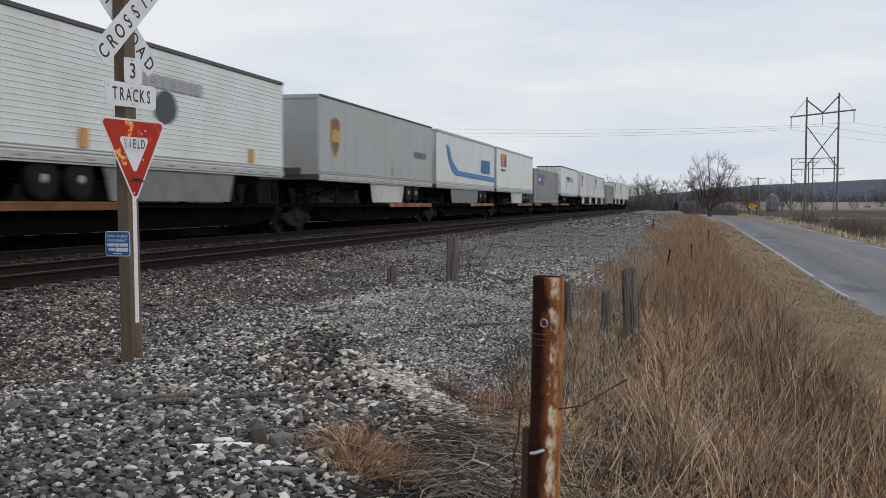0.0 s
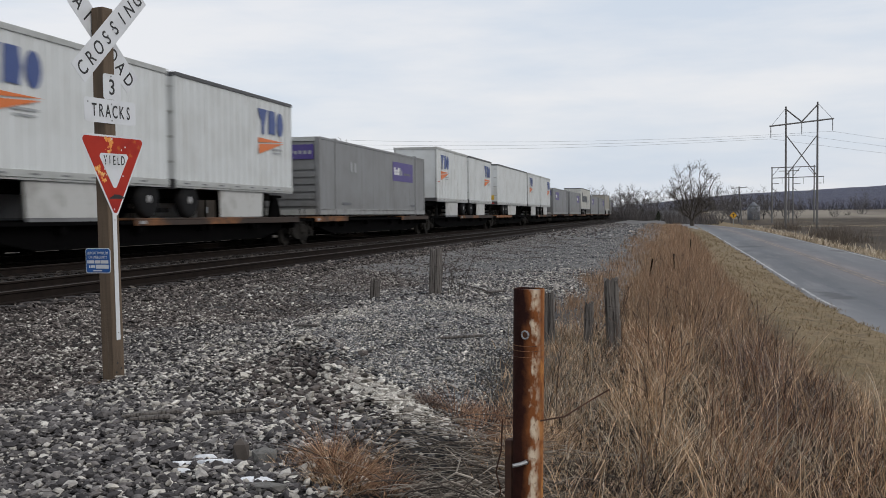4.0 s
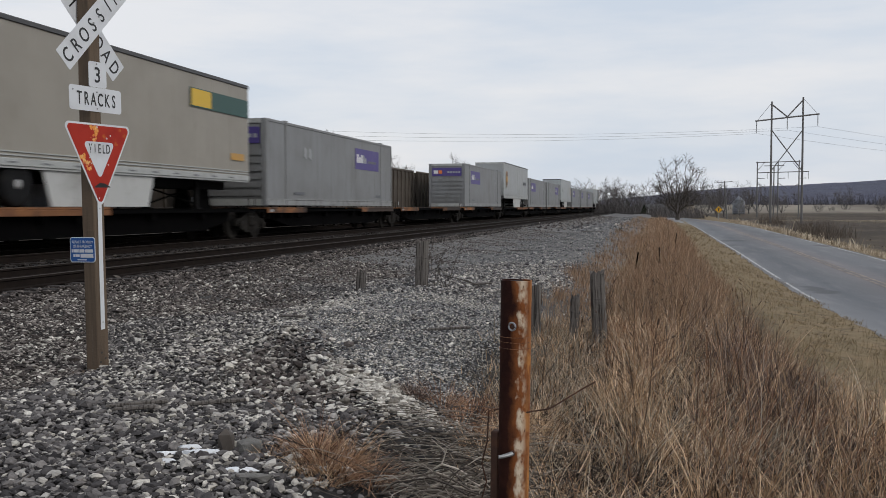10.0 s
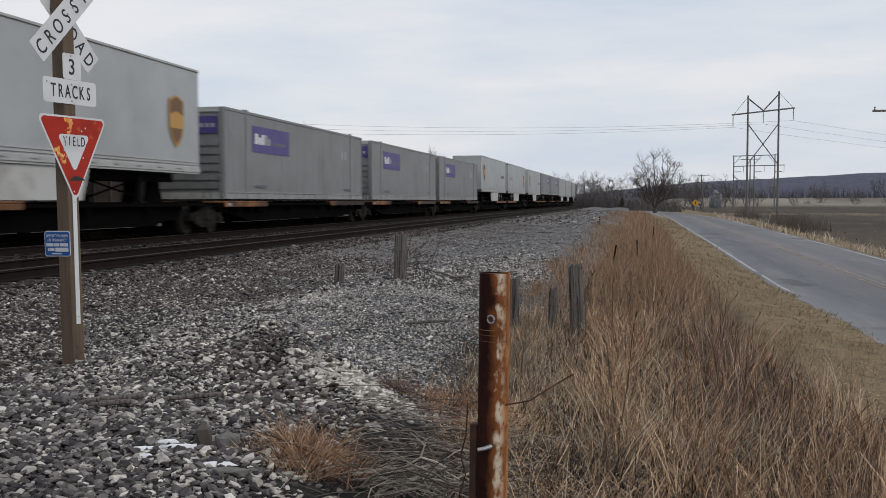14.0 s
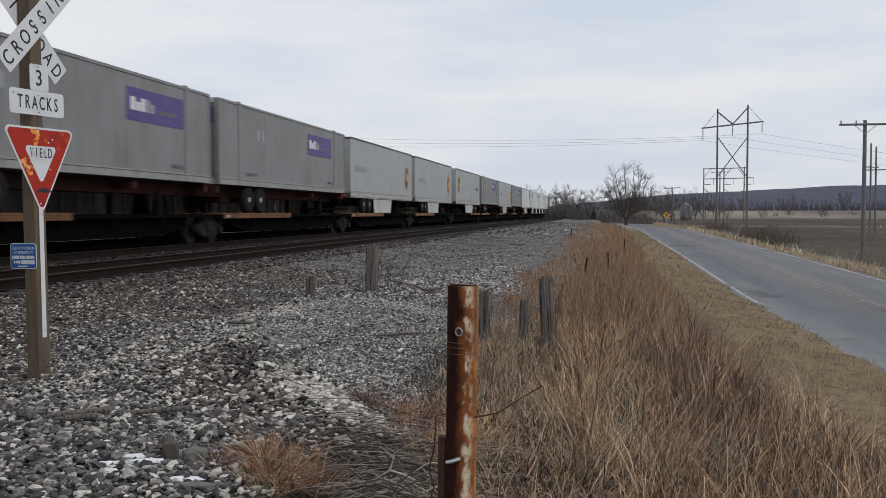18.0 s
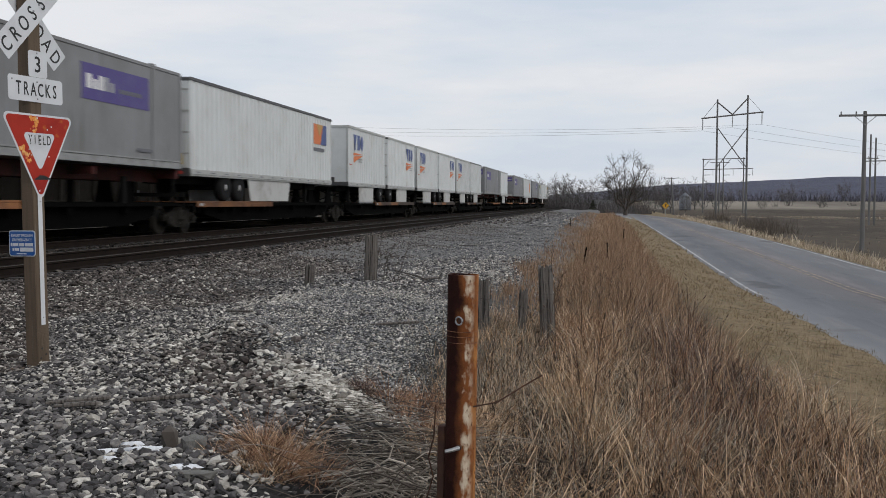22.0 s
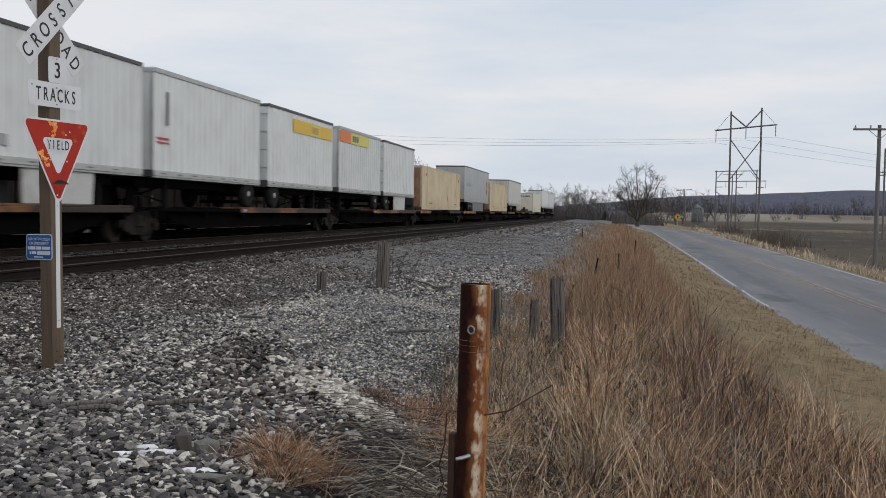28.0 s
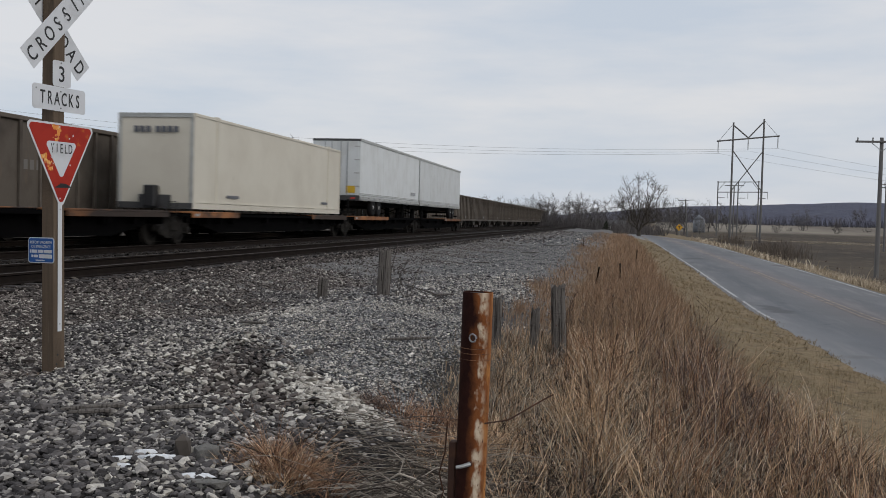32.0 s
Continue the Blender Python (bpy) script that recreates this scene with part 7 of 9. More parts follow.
def thicket(name, label, boxes, count, height, seed, material, r=0.02):
    """Brush too dense to count: many thin upright stems."""
    rng = random.Random(seed)
    co, fs = [], []
    for _ in range(count):
        x0, x1, y0, y1 = rng.choice(boxes)
        x, y = rng.uniform(x0, x1), rng.uniform(y0, y1)
        z = ground(x, y) if y < 400 else -1.2
        h = height * rng.uniform(0.15, 1.0) ** 1.2
        a = rng.uniform(0, math.pi)
        dx, dy = math.cos(a) * r, math.sin(a) * r
        lx, ly = rng.gauss(0, 0.38) * h, rng.gauss(0, 0.38) * h
        k = len(co)
        co += [(x - dx, y - dy, z - 0.1), (x + dx, y + dy, z - 0.1), (x + lx * 0.4 + dx * 0.7, y + ly * 0.4 + dy * 0.7, z + h * 0.55), (x + lx * 0.4 - dx * 0.7, y + ly * 0.4 - dy * 0.7, z + h * 0.55), (x + lx + dx * 0.2, y + ly + dy * 0.2, z + h), (x + lx - dx * 0.2, y + ly - dy * 0.2, z + h)]
        fs += [(k, k + 1, k + 2, k + 3), (k + 3, k + 2, k + 4, k + 5)]
    ob = new(name, raw_mesh(name, co, fs, material))
    tagged(ob, label, "brush", kind="stuff")


BRUSH = island_mat("grey_brown_brush", [(0.0, (0.055, 0.044, 0.038)), (0.5, (0.10, 0.082, 0.068)), (1.0, (0.16, 0.13, 0.10))])
FAR_BRUSH = island_mat("far_grey_brush", [(0.0, (0.062, 0.056, 0.056)), (0.6, (0.096, 0.088, 0.087)), (1.0, (0.14, 0.128, 0.124))])
thicket("far_brush", "dense grey brush under the far trees", [(-48, 8, 232, 300), (-30, 5, 215, 235)], 14000, 3.6, 3, FAR_BRUSH, 0.03)
thicket("far_brush", "low grey brush round the large tree", [(-1, 8.5, 172, 200)], 1800, 2.4, 6, FAR_BRUSH, 0.03)
DARK_BRUSH = island_mat("far_dark_woods", [(0.0, (0.050, 0.048, 0.060)), (0.6, (0.066, 0.063, 0.078)), (1.0, (0.088, 0.083, 0.094))])
thicket("far_brush", "dense dark woods along the far field edge", [(8, 340, 380, 460)], 26000, 4.6, 4, DARK_BRUSH, 0.07)
thicket("roadside_brush", "bare brown roadside brush", [(11.8, 14.0, 78, 92), (14.5, 17.5, 136, 148), (12.5, 16.5, 84, 92)], 1500, 1.7, 5, BRUSH, 0.016)

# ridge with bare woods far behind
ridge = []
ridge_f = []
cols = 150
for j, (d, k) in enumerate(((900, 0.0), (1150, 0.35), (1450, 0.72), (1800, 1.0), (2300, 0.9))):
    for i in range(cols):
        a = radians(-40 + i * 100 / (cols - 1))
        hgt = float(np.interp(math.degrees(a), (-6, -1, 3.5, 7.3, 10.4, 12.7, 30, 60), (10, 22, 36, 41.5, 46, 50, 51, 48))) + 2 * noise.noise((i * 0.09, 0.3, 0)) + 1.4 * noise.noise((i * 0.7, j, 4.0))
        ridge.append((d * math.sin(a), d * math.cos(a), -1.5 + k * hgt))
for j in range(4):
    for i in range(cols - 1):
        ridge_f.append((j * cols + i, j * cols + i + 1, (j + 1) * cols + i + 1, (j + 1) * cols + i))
# Blue in these colours paints the distance haze over bare woods.
M["ridge"] = mat("hazed_winter_woods", (0.064, 0.069, 0.110), 0.95, var=[((0.047, 0.050, 0.083), 0.02, 0.4, 0.65, 8), ((0.098, 0.099, 0.12), 0.09, 0.55, 0.75, 8)], bump=(0.12, 1.0, 8.0))
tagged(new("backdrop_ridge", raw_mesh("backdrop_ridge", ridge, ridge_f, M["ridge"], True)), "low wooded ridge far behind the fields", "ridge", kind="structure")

# ---------------------------------------------------------------- far things
def warning_sign(x, y, z):
    s = thing("warning_sign", "yellow diamond road warning sign on a post", "road sign")
    part("post", Geo().box(-0.04, 0.04, 0, 0.05, 0, 2.0), M["galvanised"], s)
    d = part("diamond", Geo().prism([(-0.62, 1.95), (0, 1.33), (0.62, 1.95), (0, 2.57)], -0.02, 0.0, Matrix.Rotation(radians(-90), 4, "Z")), M["sign_yellow"], s, "yellow diamond plate")
    part("symbol", Geo().box(-0.06, 0.06, -0.035, -0.025, 1.7, 2.2).box(-0.2, 0.2, -0.035, -0.025, 2.05, 2.15), M["sign_black"], d, "black symbol")
    s.matrix_basis = pose(x, y, z)


warning_sign(10.55, 172.0, -0.75)


def grain_bin(x, y):
    s = thing("grain_bin", "small galvanised grain bin with a conical roof", "silo")
    part("shell", Geo().lathe([(2.1, 0), (2.1, 4.6)], "z", n=28), M["silo"], s, smooth=True)
    for k in range(6):
        part("hoop", Geo().lathe([(2.11, 0.5 + 0.72 * k), (2.16, 0.55 + 0.72 * k), (2.11, 0.6 + 0.72 * k)], "z", n=28), M["silo"], s)
    part("roof", Geo().lathe([(2.25, 4.55), (0.4, 6.0), (0.35, 6.25), (0.05, 6.3)], "z", n=28), M["silo"], s, smooth=True)
    part("door", Geo().box(-0.45, 0.45, -2.2, -2.08, 0.3, 1.9), M["galvanised"], s)
    s.matrix_basis = pose(x, y, -0.2) @ Matrix.Scale(0.745, 4)


grain_bin(21.15, 262.0)


def cottage(x, y, w, d, h, label):
    s = thing("house", label, "house", "far houses")
    part("wall", Geo().box(-w / 2, w / 2, -d / 2, d / 2, 0, h), M["far_white"], s)
    part("roof", Geo().prism([(-d / 2 - 0.3, h), (d / 2 + 0.3, h), (0, h + d * 0.35)], -w / 2 - 0.3, w / 2 + 0.3), M["dark_trim"], s, "dark roof")
    for k in (-0.28, 0.28):
        part("window", Geo().box(w * k - 0.5, w * k + 0.5, -d / 2 - 0.03, -d / 2 + 0.02, 1.0, 2.2), M["black_mark"], s, "dark window")
    part("door", Geo().box(-0.45, 0.45, -d / 2 - 0.03, -d / 2 + 0.02, 0.1, 2.1), M["grey_mark"], s)
    s.matrix_basis = pose(x, y, -1.0, 0, 0, 12)


cottage(-9.5, 247, 4.5, 4.0, 2.6, "small white house behind bare trees")
cottage(-0.5, 226, 3.6, 3.2, 2.2, "white shed behind the large tree")


def ragged_tree(x, y, h):
    s = thing("cedar_shrub", "dark evergreen cedar beside the track", "shrub", "dark cedars")
    part("trunk", Geo().tube([(0, 0, 0), (0, 0, h * 0.9)], [0.08, 0.03], 6), M["bark"], s)
    rng = random.Random(int(h * 100))
    co, fs = [], []
    for _ in range(420):
        z = rng.random() ** 0.8 * h
        r = (1 - z / h) * h * 0.42 * math.sqrt(rng.random()) + 0.05
        a = rng.uniform(0, 6.283)
        p = Vector((r * math.cos(a), r * math.sin(a), z + 0.1))
        u = Vector((rng.uniform(-1, 1), rng.uniform(-1, 1), rng.uniform(-0.3, 1))).normalized() * rng.uniform(0.1, 0.28)
        v = u.cross(Vector((rng.uniform(-1, 1), rng.uniform(-1, 1), 0.3))).normalized() * 0.08
        k = len(co)
        co += [p - v, p + v, p + u + v * 0.4, p + u - v * 0.4]
        fs.append((k, k + 1, k + 2, k + 3))
    tagged(part("foliage", raw_mesh("foliage", co, fs, CEDAR), None, s, "dark green needles"), kind="stuff")
    s.matrix_basis = pose(x, y, ground(x, y))


CEDAR = island_mat("cedar_needles", [(0.0, (0.018, 0.022, 0.016)), (1.0, (0.045, 0.05, 0.032))])
ragged_tree(-7.0, 236, 3.4)
ragged_tree(-4.6, 226, 1.9)
ragged_tree(-2.6, 208, 1.8)

# ---------------------------------------------------------------- gravel, grass and litter
NP = np.random.RandomState(4)


def in_view(x, y, margin=2.5):
    az = np.degrees(np.arctan2(-x, y))
    return (az < 40 + margin) & (az > -17 - margin)


PHI = (1 + 5 ** 0.5) / 2
ICO_V = np.array([(-1, PHI, 0), (1, PHI, 0), (-1, -PHI, 0), (1, -PHI, 0), (0, -1, PHI), (0, 1, PHI), (0, -1, -PHI), (0, 1, -PHI), (PHI, 0, -1), (PHI, 0, 1), (-PHI, 0, -1), (-PHI, 0, 1)]) / 1.902
ICO_F = np.array([(0, 11, 5), (0, 5, 1), (0, 1, 7), (0, 7, 10), (0, 10, 11), (1, 5, 9), (5, 11, 4), (11, 10, 2), (10, 7, 6), (7, 1, 8), (3, 9, 4), (3, 4, 2), (3, 2, 6), (3, 6, 8), (3, 8, 9), (4, 9, 5), (2, 4, 11), (6, 2, 10), (8, 6, 7), (9, 8, 1)])
OCT_V = np.array([(1, 0, 0), (-1, 0, 0), (0, 1, 0), (0, -1, 0), (0, 0, 1), (0, 0, -1)], float)
OCT_F = np.array([(0, 2, 4), (2, 1, 4), (1, 3, 4), (3, 0, 4), (2, 0, 5), (1, 2, 5), (3, 1, 5), (0, 3, 5)])


def stones(name, label, x, y, z, size, material, coarse=False):
    """Many broken stones, each turned and cut its own way, in one mesh."""
    n = len(x)
    bv, bf = (OCT_V, OCT_F) if coarse else (ICO_V, ICO_F)
    k = len(bv)
    v = np.repeat(bv[None], n, 0)
    v = v * (1 + NP.uniform(-0.34, 0.34, (n, k, 1)))
    v = v * (np.stack([NP.uniform(0.8, 1.35, n), NP.uniform(0.65, 1.0, n), NP.uniform(0.34, 0.66, n)], 1) * size[:, None])[:, None, :]
    a, t, u = NP.uniform(0, 6.283, n), NP.uniform(-0.5, 0.5, n), NP.uniform(-0.5, 0.5, n)
    ca, sa, ct, st, cu, su = np.cos(a), np.sin(a), np.cos(t), np.sin(t), np.cos(u), np.sin(u)
    vx, vy, vz = v[..., 0], v[..., 1], v[..., 2]
    vy, vz = vy * ct[:, None] - vz * st[:, None], vy * st[:, None] + vz * ct[:, None]
    vx, vz = vx * cu[:, None] + vz * su[:, None], -vx * su[:, None] + vz * cu[:, None]
    vx, vy = vx * ca[:, None] - vy * sa[:, None], vx * sa[:, None] + vy * ca[:, None]
    co = np.stack([vx + x[:, None], vy + y[:, None], vz + z[:, None]], -1).reshape(-1, 3)
    fs = (bf[None] + (np.arange(n) * k)[:, None, None]).reshape(-1, 3)
    ob = new(name, raw_mesh(name, co, fs, material))
    tagged(ob, label, "gravel", kind="stuff")


DARK_STONE = island_mat("dark_crushed_stone", [(0.0, (0.026, 0.024, 0.025)), (0.30, (0.066, 0.061, 0.062)), (0.6, (0.122, 0.113, 0.112)), (0.82, (0.195, 0.181, 0.173)), (0.92, (0.33, 0.312, 0.293)), (1.0, (0.50, 0.475, 0.44))], 0.9, (55.0, 0.6, 0.008))
LIGHT_STONE = island_mat("pale_limestone_gravel", [(0.0, (0.17, 0.155, 0.138)), (0.3, (0.33, 0.308, 0.275)), (0.65, (0.48, 0.452, 0.408)), (1.0, (0.66, 0.63, 0.58))], 0.9, (55.0, 0.6, 0.008))
FINE_STONE = island_mat("blue_grey_fine_gravel", [(0.0, (0.045, 0.046, 0.050)), (0.35, (0.105, 0.106, 0.112)), (0.7, (0.195, 0.194, 0.197)), (1.0, (0.40, 0.39, 0.372))], 0.9)
BROWN_STONE = island_mat("brown_ballast_stone", [(0.0, (0.030, 0.025, 0.024)), (0.4, (0.076, 0.065, 0.061)), (0.75, (0.130, 0.112, 0.104)), (1.0, (0.29, 0.262, 0.240))], 0.9, (55.0, 0.6, 0.008))
# Stone colours darkened to hold the shade beneath and beside the train.
TRACK_STONE = island_mat("dark_shade_ballast", [(0.0, (0.009, 0.008, 0.007)), (0.5, (0.024, 0.020, 0.018)), (0.85, (0.046, 0.040, 0.035)), (1.0, (0.11, 0.097, 0.085))], 0.9)


def gauss(x, y, cx, cy, sx, sy):
    return np.exp(-((x - cx) / sx) ** 2 - ((y - cy) / sy) ** 2)


def band(x, y, x0, y0, x1, y1, width):
    """Nearness to a line drawn on the ground."""
    dx, dy = x1 - x0, y1 - y0
    f = np.clip(((x - x0) * dx + (y - y0) * dy) / (dx * dx + dy * dy), 0, 1)
    return np.exp(-((x - x0 - f * dx) ** 2 + (y - y0 - f * dy) ** 2) / width ** 2)


def pale_share(x, y):
    """How much pale limestone lies among the dark stone."""
    d = x - heap_line(y)
    p = 0.16 + 0.85 * band(x, y, -2.62, 7.35, -1.75, 6.75, 0.22) + 0.6 * band(x, y, -3.95, 8.90, -3.4, 8.75, 0.20) + 0.30 * gauss(x, y, -4.6, 9.4, 1.0, 1.3) + 0.20 * gauss(x, y, -2.0, 4.8, 0.7, 0.35) - 0.06 * (y < 6.0) + 0.25 * gauss(x, y, -4.2, 7.2, 1.0, 0.6) + 0.22 * gauss(x, y, -3.0, 6.7, 0.6, 0.3)
    p += 0.12 * (d > 0.1) + 0.22 * np.exp(-((x + 2.6) / 0.8) ** 2) * (y > 13) + 0.38 * gauss(x, y, -4.6, 12.6, 0.6, 1.6)
    p -= 0.25 * band(x, y, -3.75, 8.25, -2.50, 6.90, 0.28)
    q = np.array([noise.noise((a * 1.3, b * 1.3, 2.0)) for a, b in zip(x, y)])
    return np.clip(p + 0.34 * q, 0.03, 0.93)


def gravel_field():
    # from, to, stones for each square metre, radius, few-sided, fine heap gravel
    jobs = [(3.2, 6.6, 1500, 0.0212, False, False), (6.6, 9.5, 1450, 0.0200, True, False), (9.5, 14.0, 950, 0.0220, True, False), (14.0, 24.0, 480, 0.024, True, False), (24.0, 62.0, 85, 0.024, True, False), (62.0, 150.0, 6, 0.07, True, False),
            (6.6, 14.0, 2500, 0.0140, True, True), (14.0, 26.0, 650, 0.021, True, True)]
    for y0, y1, density, size, coarse, fine in jobs:
        x0, x1 = -9.0, -0.9
        n = int((x1 - x0) * (y1 - y0) * density)
        x, y = NP.uniform(x0, x1, n), NP.uniform(y0, y1, n)
        edge = gravel_edge(y)
        keep = in_view(x, y) & (NP.random_sample(n) < np.clip((edge - x) / 0.55, 0.0, 1.0) + 0.04) & (x > -8.95)
        heap = np.clip((x - heap_line(y) + NP.normal(0, 1, n) * np.where(y > 9, 0.34, 0.12)) / 0.25, 0, 1)
        if fine:
            keep &= NP.random_sample(n) < heap * (1 - 0.9 * band(x, y, -2.62, 7.35, -1.75, 6.75, 0.18))
        elif y1 < 20:
            keep &= NP.random_sample(n) > heap * 0.93 * (1 - 0.9 * band(x, y, -2.62, 7.35, -1.75, 6.75, 0.22))
        x, y = x[keep], y[keep]
        s = size * np.exp(NP.normal(0, 0.24 if fine else 0.30, len(x)))
        z = heights(x, y) + s * NP.uniform(-0.25, 0.75, len(x))
        light = NP.random_sample(len(x)) < pale_share(x, y) * (1.0 if y0 < 13 else 0.7 if y0 < 20 else 0.35)
        brown = ((x < -6.0 + 0.8 * np.sin(y)) | (NP.random_sample(len(x)) < 0.9 * band(x, y, -3.75, 8.25, -2.50, 6.90, 0.34))) & ~light & (not fine)
        d = ~light & ~brown
        if fine or y0 > 20:
            stones("fine_gravel", "blue-grey fine gravel heaped beside the track", x[d], y[d], z[d], s[d], FINE_STONE, coarse)
        else:
            stones("loose_gravel", "dark grey crushed stone lying on the ground", x[d], y[d], z[d], s[d], DARK_STONE, coarse)
        if brown.any():
            stones("loose_gravel", "brown-grey ballast stones on the shoulder", x[brown], y[brown], z[brown], s[brown], BROWN_STONE, coarse)
        stones("loose_gravel", "pale limestone gravel lying among dark stone", x[light], y[light], z[light], s[light] * 0.95, LIGHT_STONE, coarse)
    # the dark dumped pile in front of the heap
    n = 1100
    f = NP.random_sample(n)
    x, y = -3.80 + 1.30 * f + NP.normal(0, 0.19, n), 8.35 - 1.50 * f + NP.normal(0, 0.22, n)
    s = 0.025 * np.exp(NP.normal(0, 0.28, n))
    z = heights(x, y) + s * NP.uniform(0.1, 1.1, n)
    dull = NP.random_sample(n) < 0.72
    stones("ballast_pile", "dark brown stones dumped in a low pile", x[dull], y[dull], z[dull], s[dull], BROWN_STONE, False)
    stones("ballast_pile", "pale stones among a low dumped pile", x[~dull], y[~dull], z[~dull], s[~dull], LIGHT_STONE, False)
    # the pale limestone ridge beside it
    n = 950
    f = NP.random_sample(n)
    x, y = -2.66 + 0.92 * f + NP.normal(0, 0.11, n), 7.42 - 0.66 * f + NP.normal(0, 0.10, n)
    s = 0.021 * np.exp(NP.normal(0, 0.28, n))
    stones("ballast_pile", "pale limestone stones in a low ridge", x, y, heights(x, y) + s * NP.uniform(0.1, 0.9, n), s, LIGHT_STONE, False)
    # between and beside the rails
    n = 18000
    x, y = NP.uniform(-17.5, -8.3, n), NP.uniform(9, 60, n) ** 1.0
    keep = in_view(x, y)
    x, y = x[keep], y[keep]
    s = 0.045 * np.exp(NP.normal(0, 0.3, len(x)))
    n = 7000
    xs, ys = NP.uniform(-9.15, -8.0, n), 8.5 + 34 * NP.random_sample(n) ** 1.5
    size = 0.032 * np.exp(NP.normal(0, 0.3, n))
    stones("track_ballast", "brown ballast stones heaped against the tie ends", xs, ys, 0.36 - 0.22 * np.clip((xs + 9.15) / 1.1, 0, 1) ** 1.3 + size * NP.uniform(-0.2, 0.6, n), size, BROWN_STONE, True)
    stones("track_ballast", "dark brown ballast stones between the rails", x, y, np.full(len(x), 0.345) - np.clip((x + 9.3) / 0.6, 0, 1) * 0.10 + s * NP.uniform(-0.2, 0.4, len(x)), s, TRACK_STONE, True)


def gravel_edge(y):
    """How far the gravel reaches towards the grass."""
    return -1.10 - 0.25 * np.sin(y * 0.9) - 0.55 * np.clip((y - 8.5) / 9, 0, 1) - 0.55 * np.exp(-((y - 11.5) / 2.4) ** 2)


gravel_field()


def blades(name, label, x, y, h, width, lean, material, curl=0.8, spans=4, category="grass", wind=(0.05, 0.0), outward=None, kink=0.0):
    """Grass blades in short spans that thin out, bend over and, some of them, break; outward: (heading, slant) of each."""
    n = len(x)
    if not n:
        return
    z = heights(x, y)
    a = NP.uniform(0, 3.1416, n)
    b = NP.uniform(0, 6.283, n)
    slant = np.abs(NP.normal(0, lean, n))
    if outward is not None:
        b, slant = outward[0] + NP.normal(0, 0.35, n), outward[1] + slant
    bow = curl * NP.uniform(0.1, 1.7, n)
    snap = np.where(NP.random_sample(n) < kink, NP.randint(1, spans, n), 99)
    wx, wy = np.cos(a) * width, np.sin(a) * width
    step = h / spans
    px, py, pz = x.copy(), y.copy(), z - np.minimum(0.02, 0.2 * h)
    co = np.zeros((n, 2 * spans + 2, 3))
    for i in range(spans + 1):
        k = 1.0 - 0.88 * (i / spans) ** 1.8
        low = np.maximum(pz, z + 0.006) if i else pz
        co[:, i * 2] = np.stack([px - wx * k, py - wy * k, low], 1)
        co[:, i * 2 + 1] = np.stack([px + wx * k, py + wy * k, low], 1)
        t = np.minimum(slant + bow * ((i + 0.5) / spans) ** 1.4 + 1.5 * (i >= snap), 2.3)
        px = px + np.sin(t) * np.cos(b) * step + wind[0] * step
        py = py + np.sin(t) * np.sin(b) * step + wind[1] * step
        pz = pz + np.cos(t) * step
    quads = np.array([(2 * i, 2 * i + 1, 2 * i + 3, 2 * i + 2) for i in range(spans)])
    fs = (quads[None] + (np.arange(n) * (2 * spans + 2))[:, None, None]).reshape(-1, 4)
    ob = new(name, raw_mesh(name, co.reshape(-1, 3), fs, material))
    tagged(ob, label, category, kind="stuff")


STRAW = island_mat("dry_straw_grass", [(0.0, (0.095, 0.057, 0.032)), (0.3, (0.28, 0.170, 0.096)), (0.65, (0.52, 0.350, 0.210)), (1.0, (0.84, 0.64, 0.45))])
RUSSET = island_mat("russet_dead_grass", [(0.0, (0.074, 0.039, 0.027)), (0.4, (0.23, 0.124, 0.075)), (0.8, (0.39, 0.228, 0.140)), (1.0, (0.54, 0.365, 0.25))])
GREYED = island_mat("grey_weathered_grass", [(0.0, (0.09, 0.076, 0.062)), (0.5, (0.21, 0.18, 0.145)), (1.0, (0.40, 0.36, 0.30))])
MOWN = island_mat("short_mown_grass", [(0.0, (0.125, 0.091, 0.055)), (0.35, (0.22, 0.160, 0.095)), (0.65, (0.185, 0.146, 0.080)), (1.0, (0.34, 0.255, 0.160))])
PALE_GRASS = island_mat("pale_bleached_grass", [(0.0, (0.17, 0.13, 0.09)), (0.5, (0.37, 0.305, 0.22)), (1.0, (0.68, 0.59, 0.47))])
TANGLE = island_mat("dark_purplish_stems", [(0.0, (0.034, 0.023, 0.020)), (0.45, (0.098, 0.066, 0.056)), (0.8, (0.20, 0.146, 0.122)), (1.0, (0.40, 0.32, 0.26))])


# Near-black stem colours paint the shade deep in the grass.
GAP_SHADE = island_mat("gap_shade_stems", [(0.0, (0.012, 0.009, 0.008)), (0.6, (0.032, 0.024, 0.019)), (1.0, (0.075, 0.055, 0.043))])
FAR_STRAW = island_mat("far_dry_grass", [(0.0, (0.19, 0.127, 0.080)), (0.5, (0.29, 0.202, 0.130)), (1.0, (0.42, 0.305, 0.205))])
FAR_RUSSET = island_mat("far_russet_grass", [(0.0, (0.165, 0.098, 0.063)), (0.5, (0.265, 0.165, 0.104)), (1.0, (0.38, 0.255, 0.168))])


def left_edge(y):
    return -1.15 - 0.20 * np.sin(y * 0.9) - 0.70 * np.clip((y - 8.5) / 12, 0, 1) - 0.30 * np.exp(-((y - 11.5) / 2.2) ** 2) - 1.15 * np.clip((y - 40) / 40, 0, 1)


def right_edge(y):
    return 1.35 + 0.12 * np.sin(y * 0.6) + 1.15 * np.clip((12.5 - y) / 5, 0, 1) + 0.15 * np.clip((y - 14) / 10, 0, 1) + 0.7 * np.clip((y - 35) / 40, 0, 1)


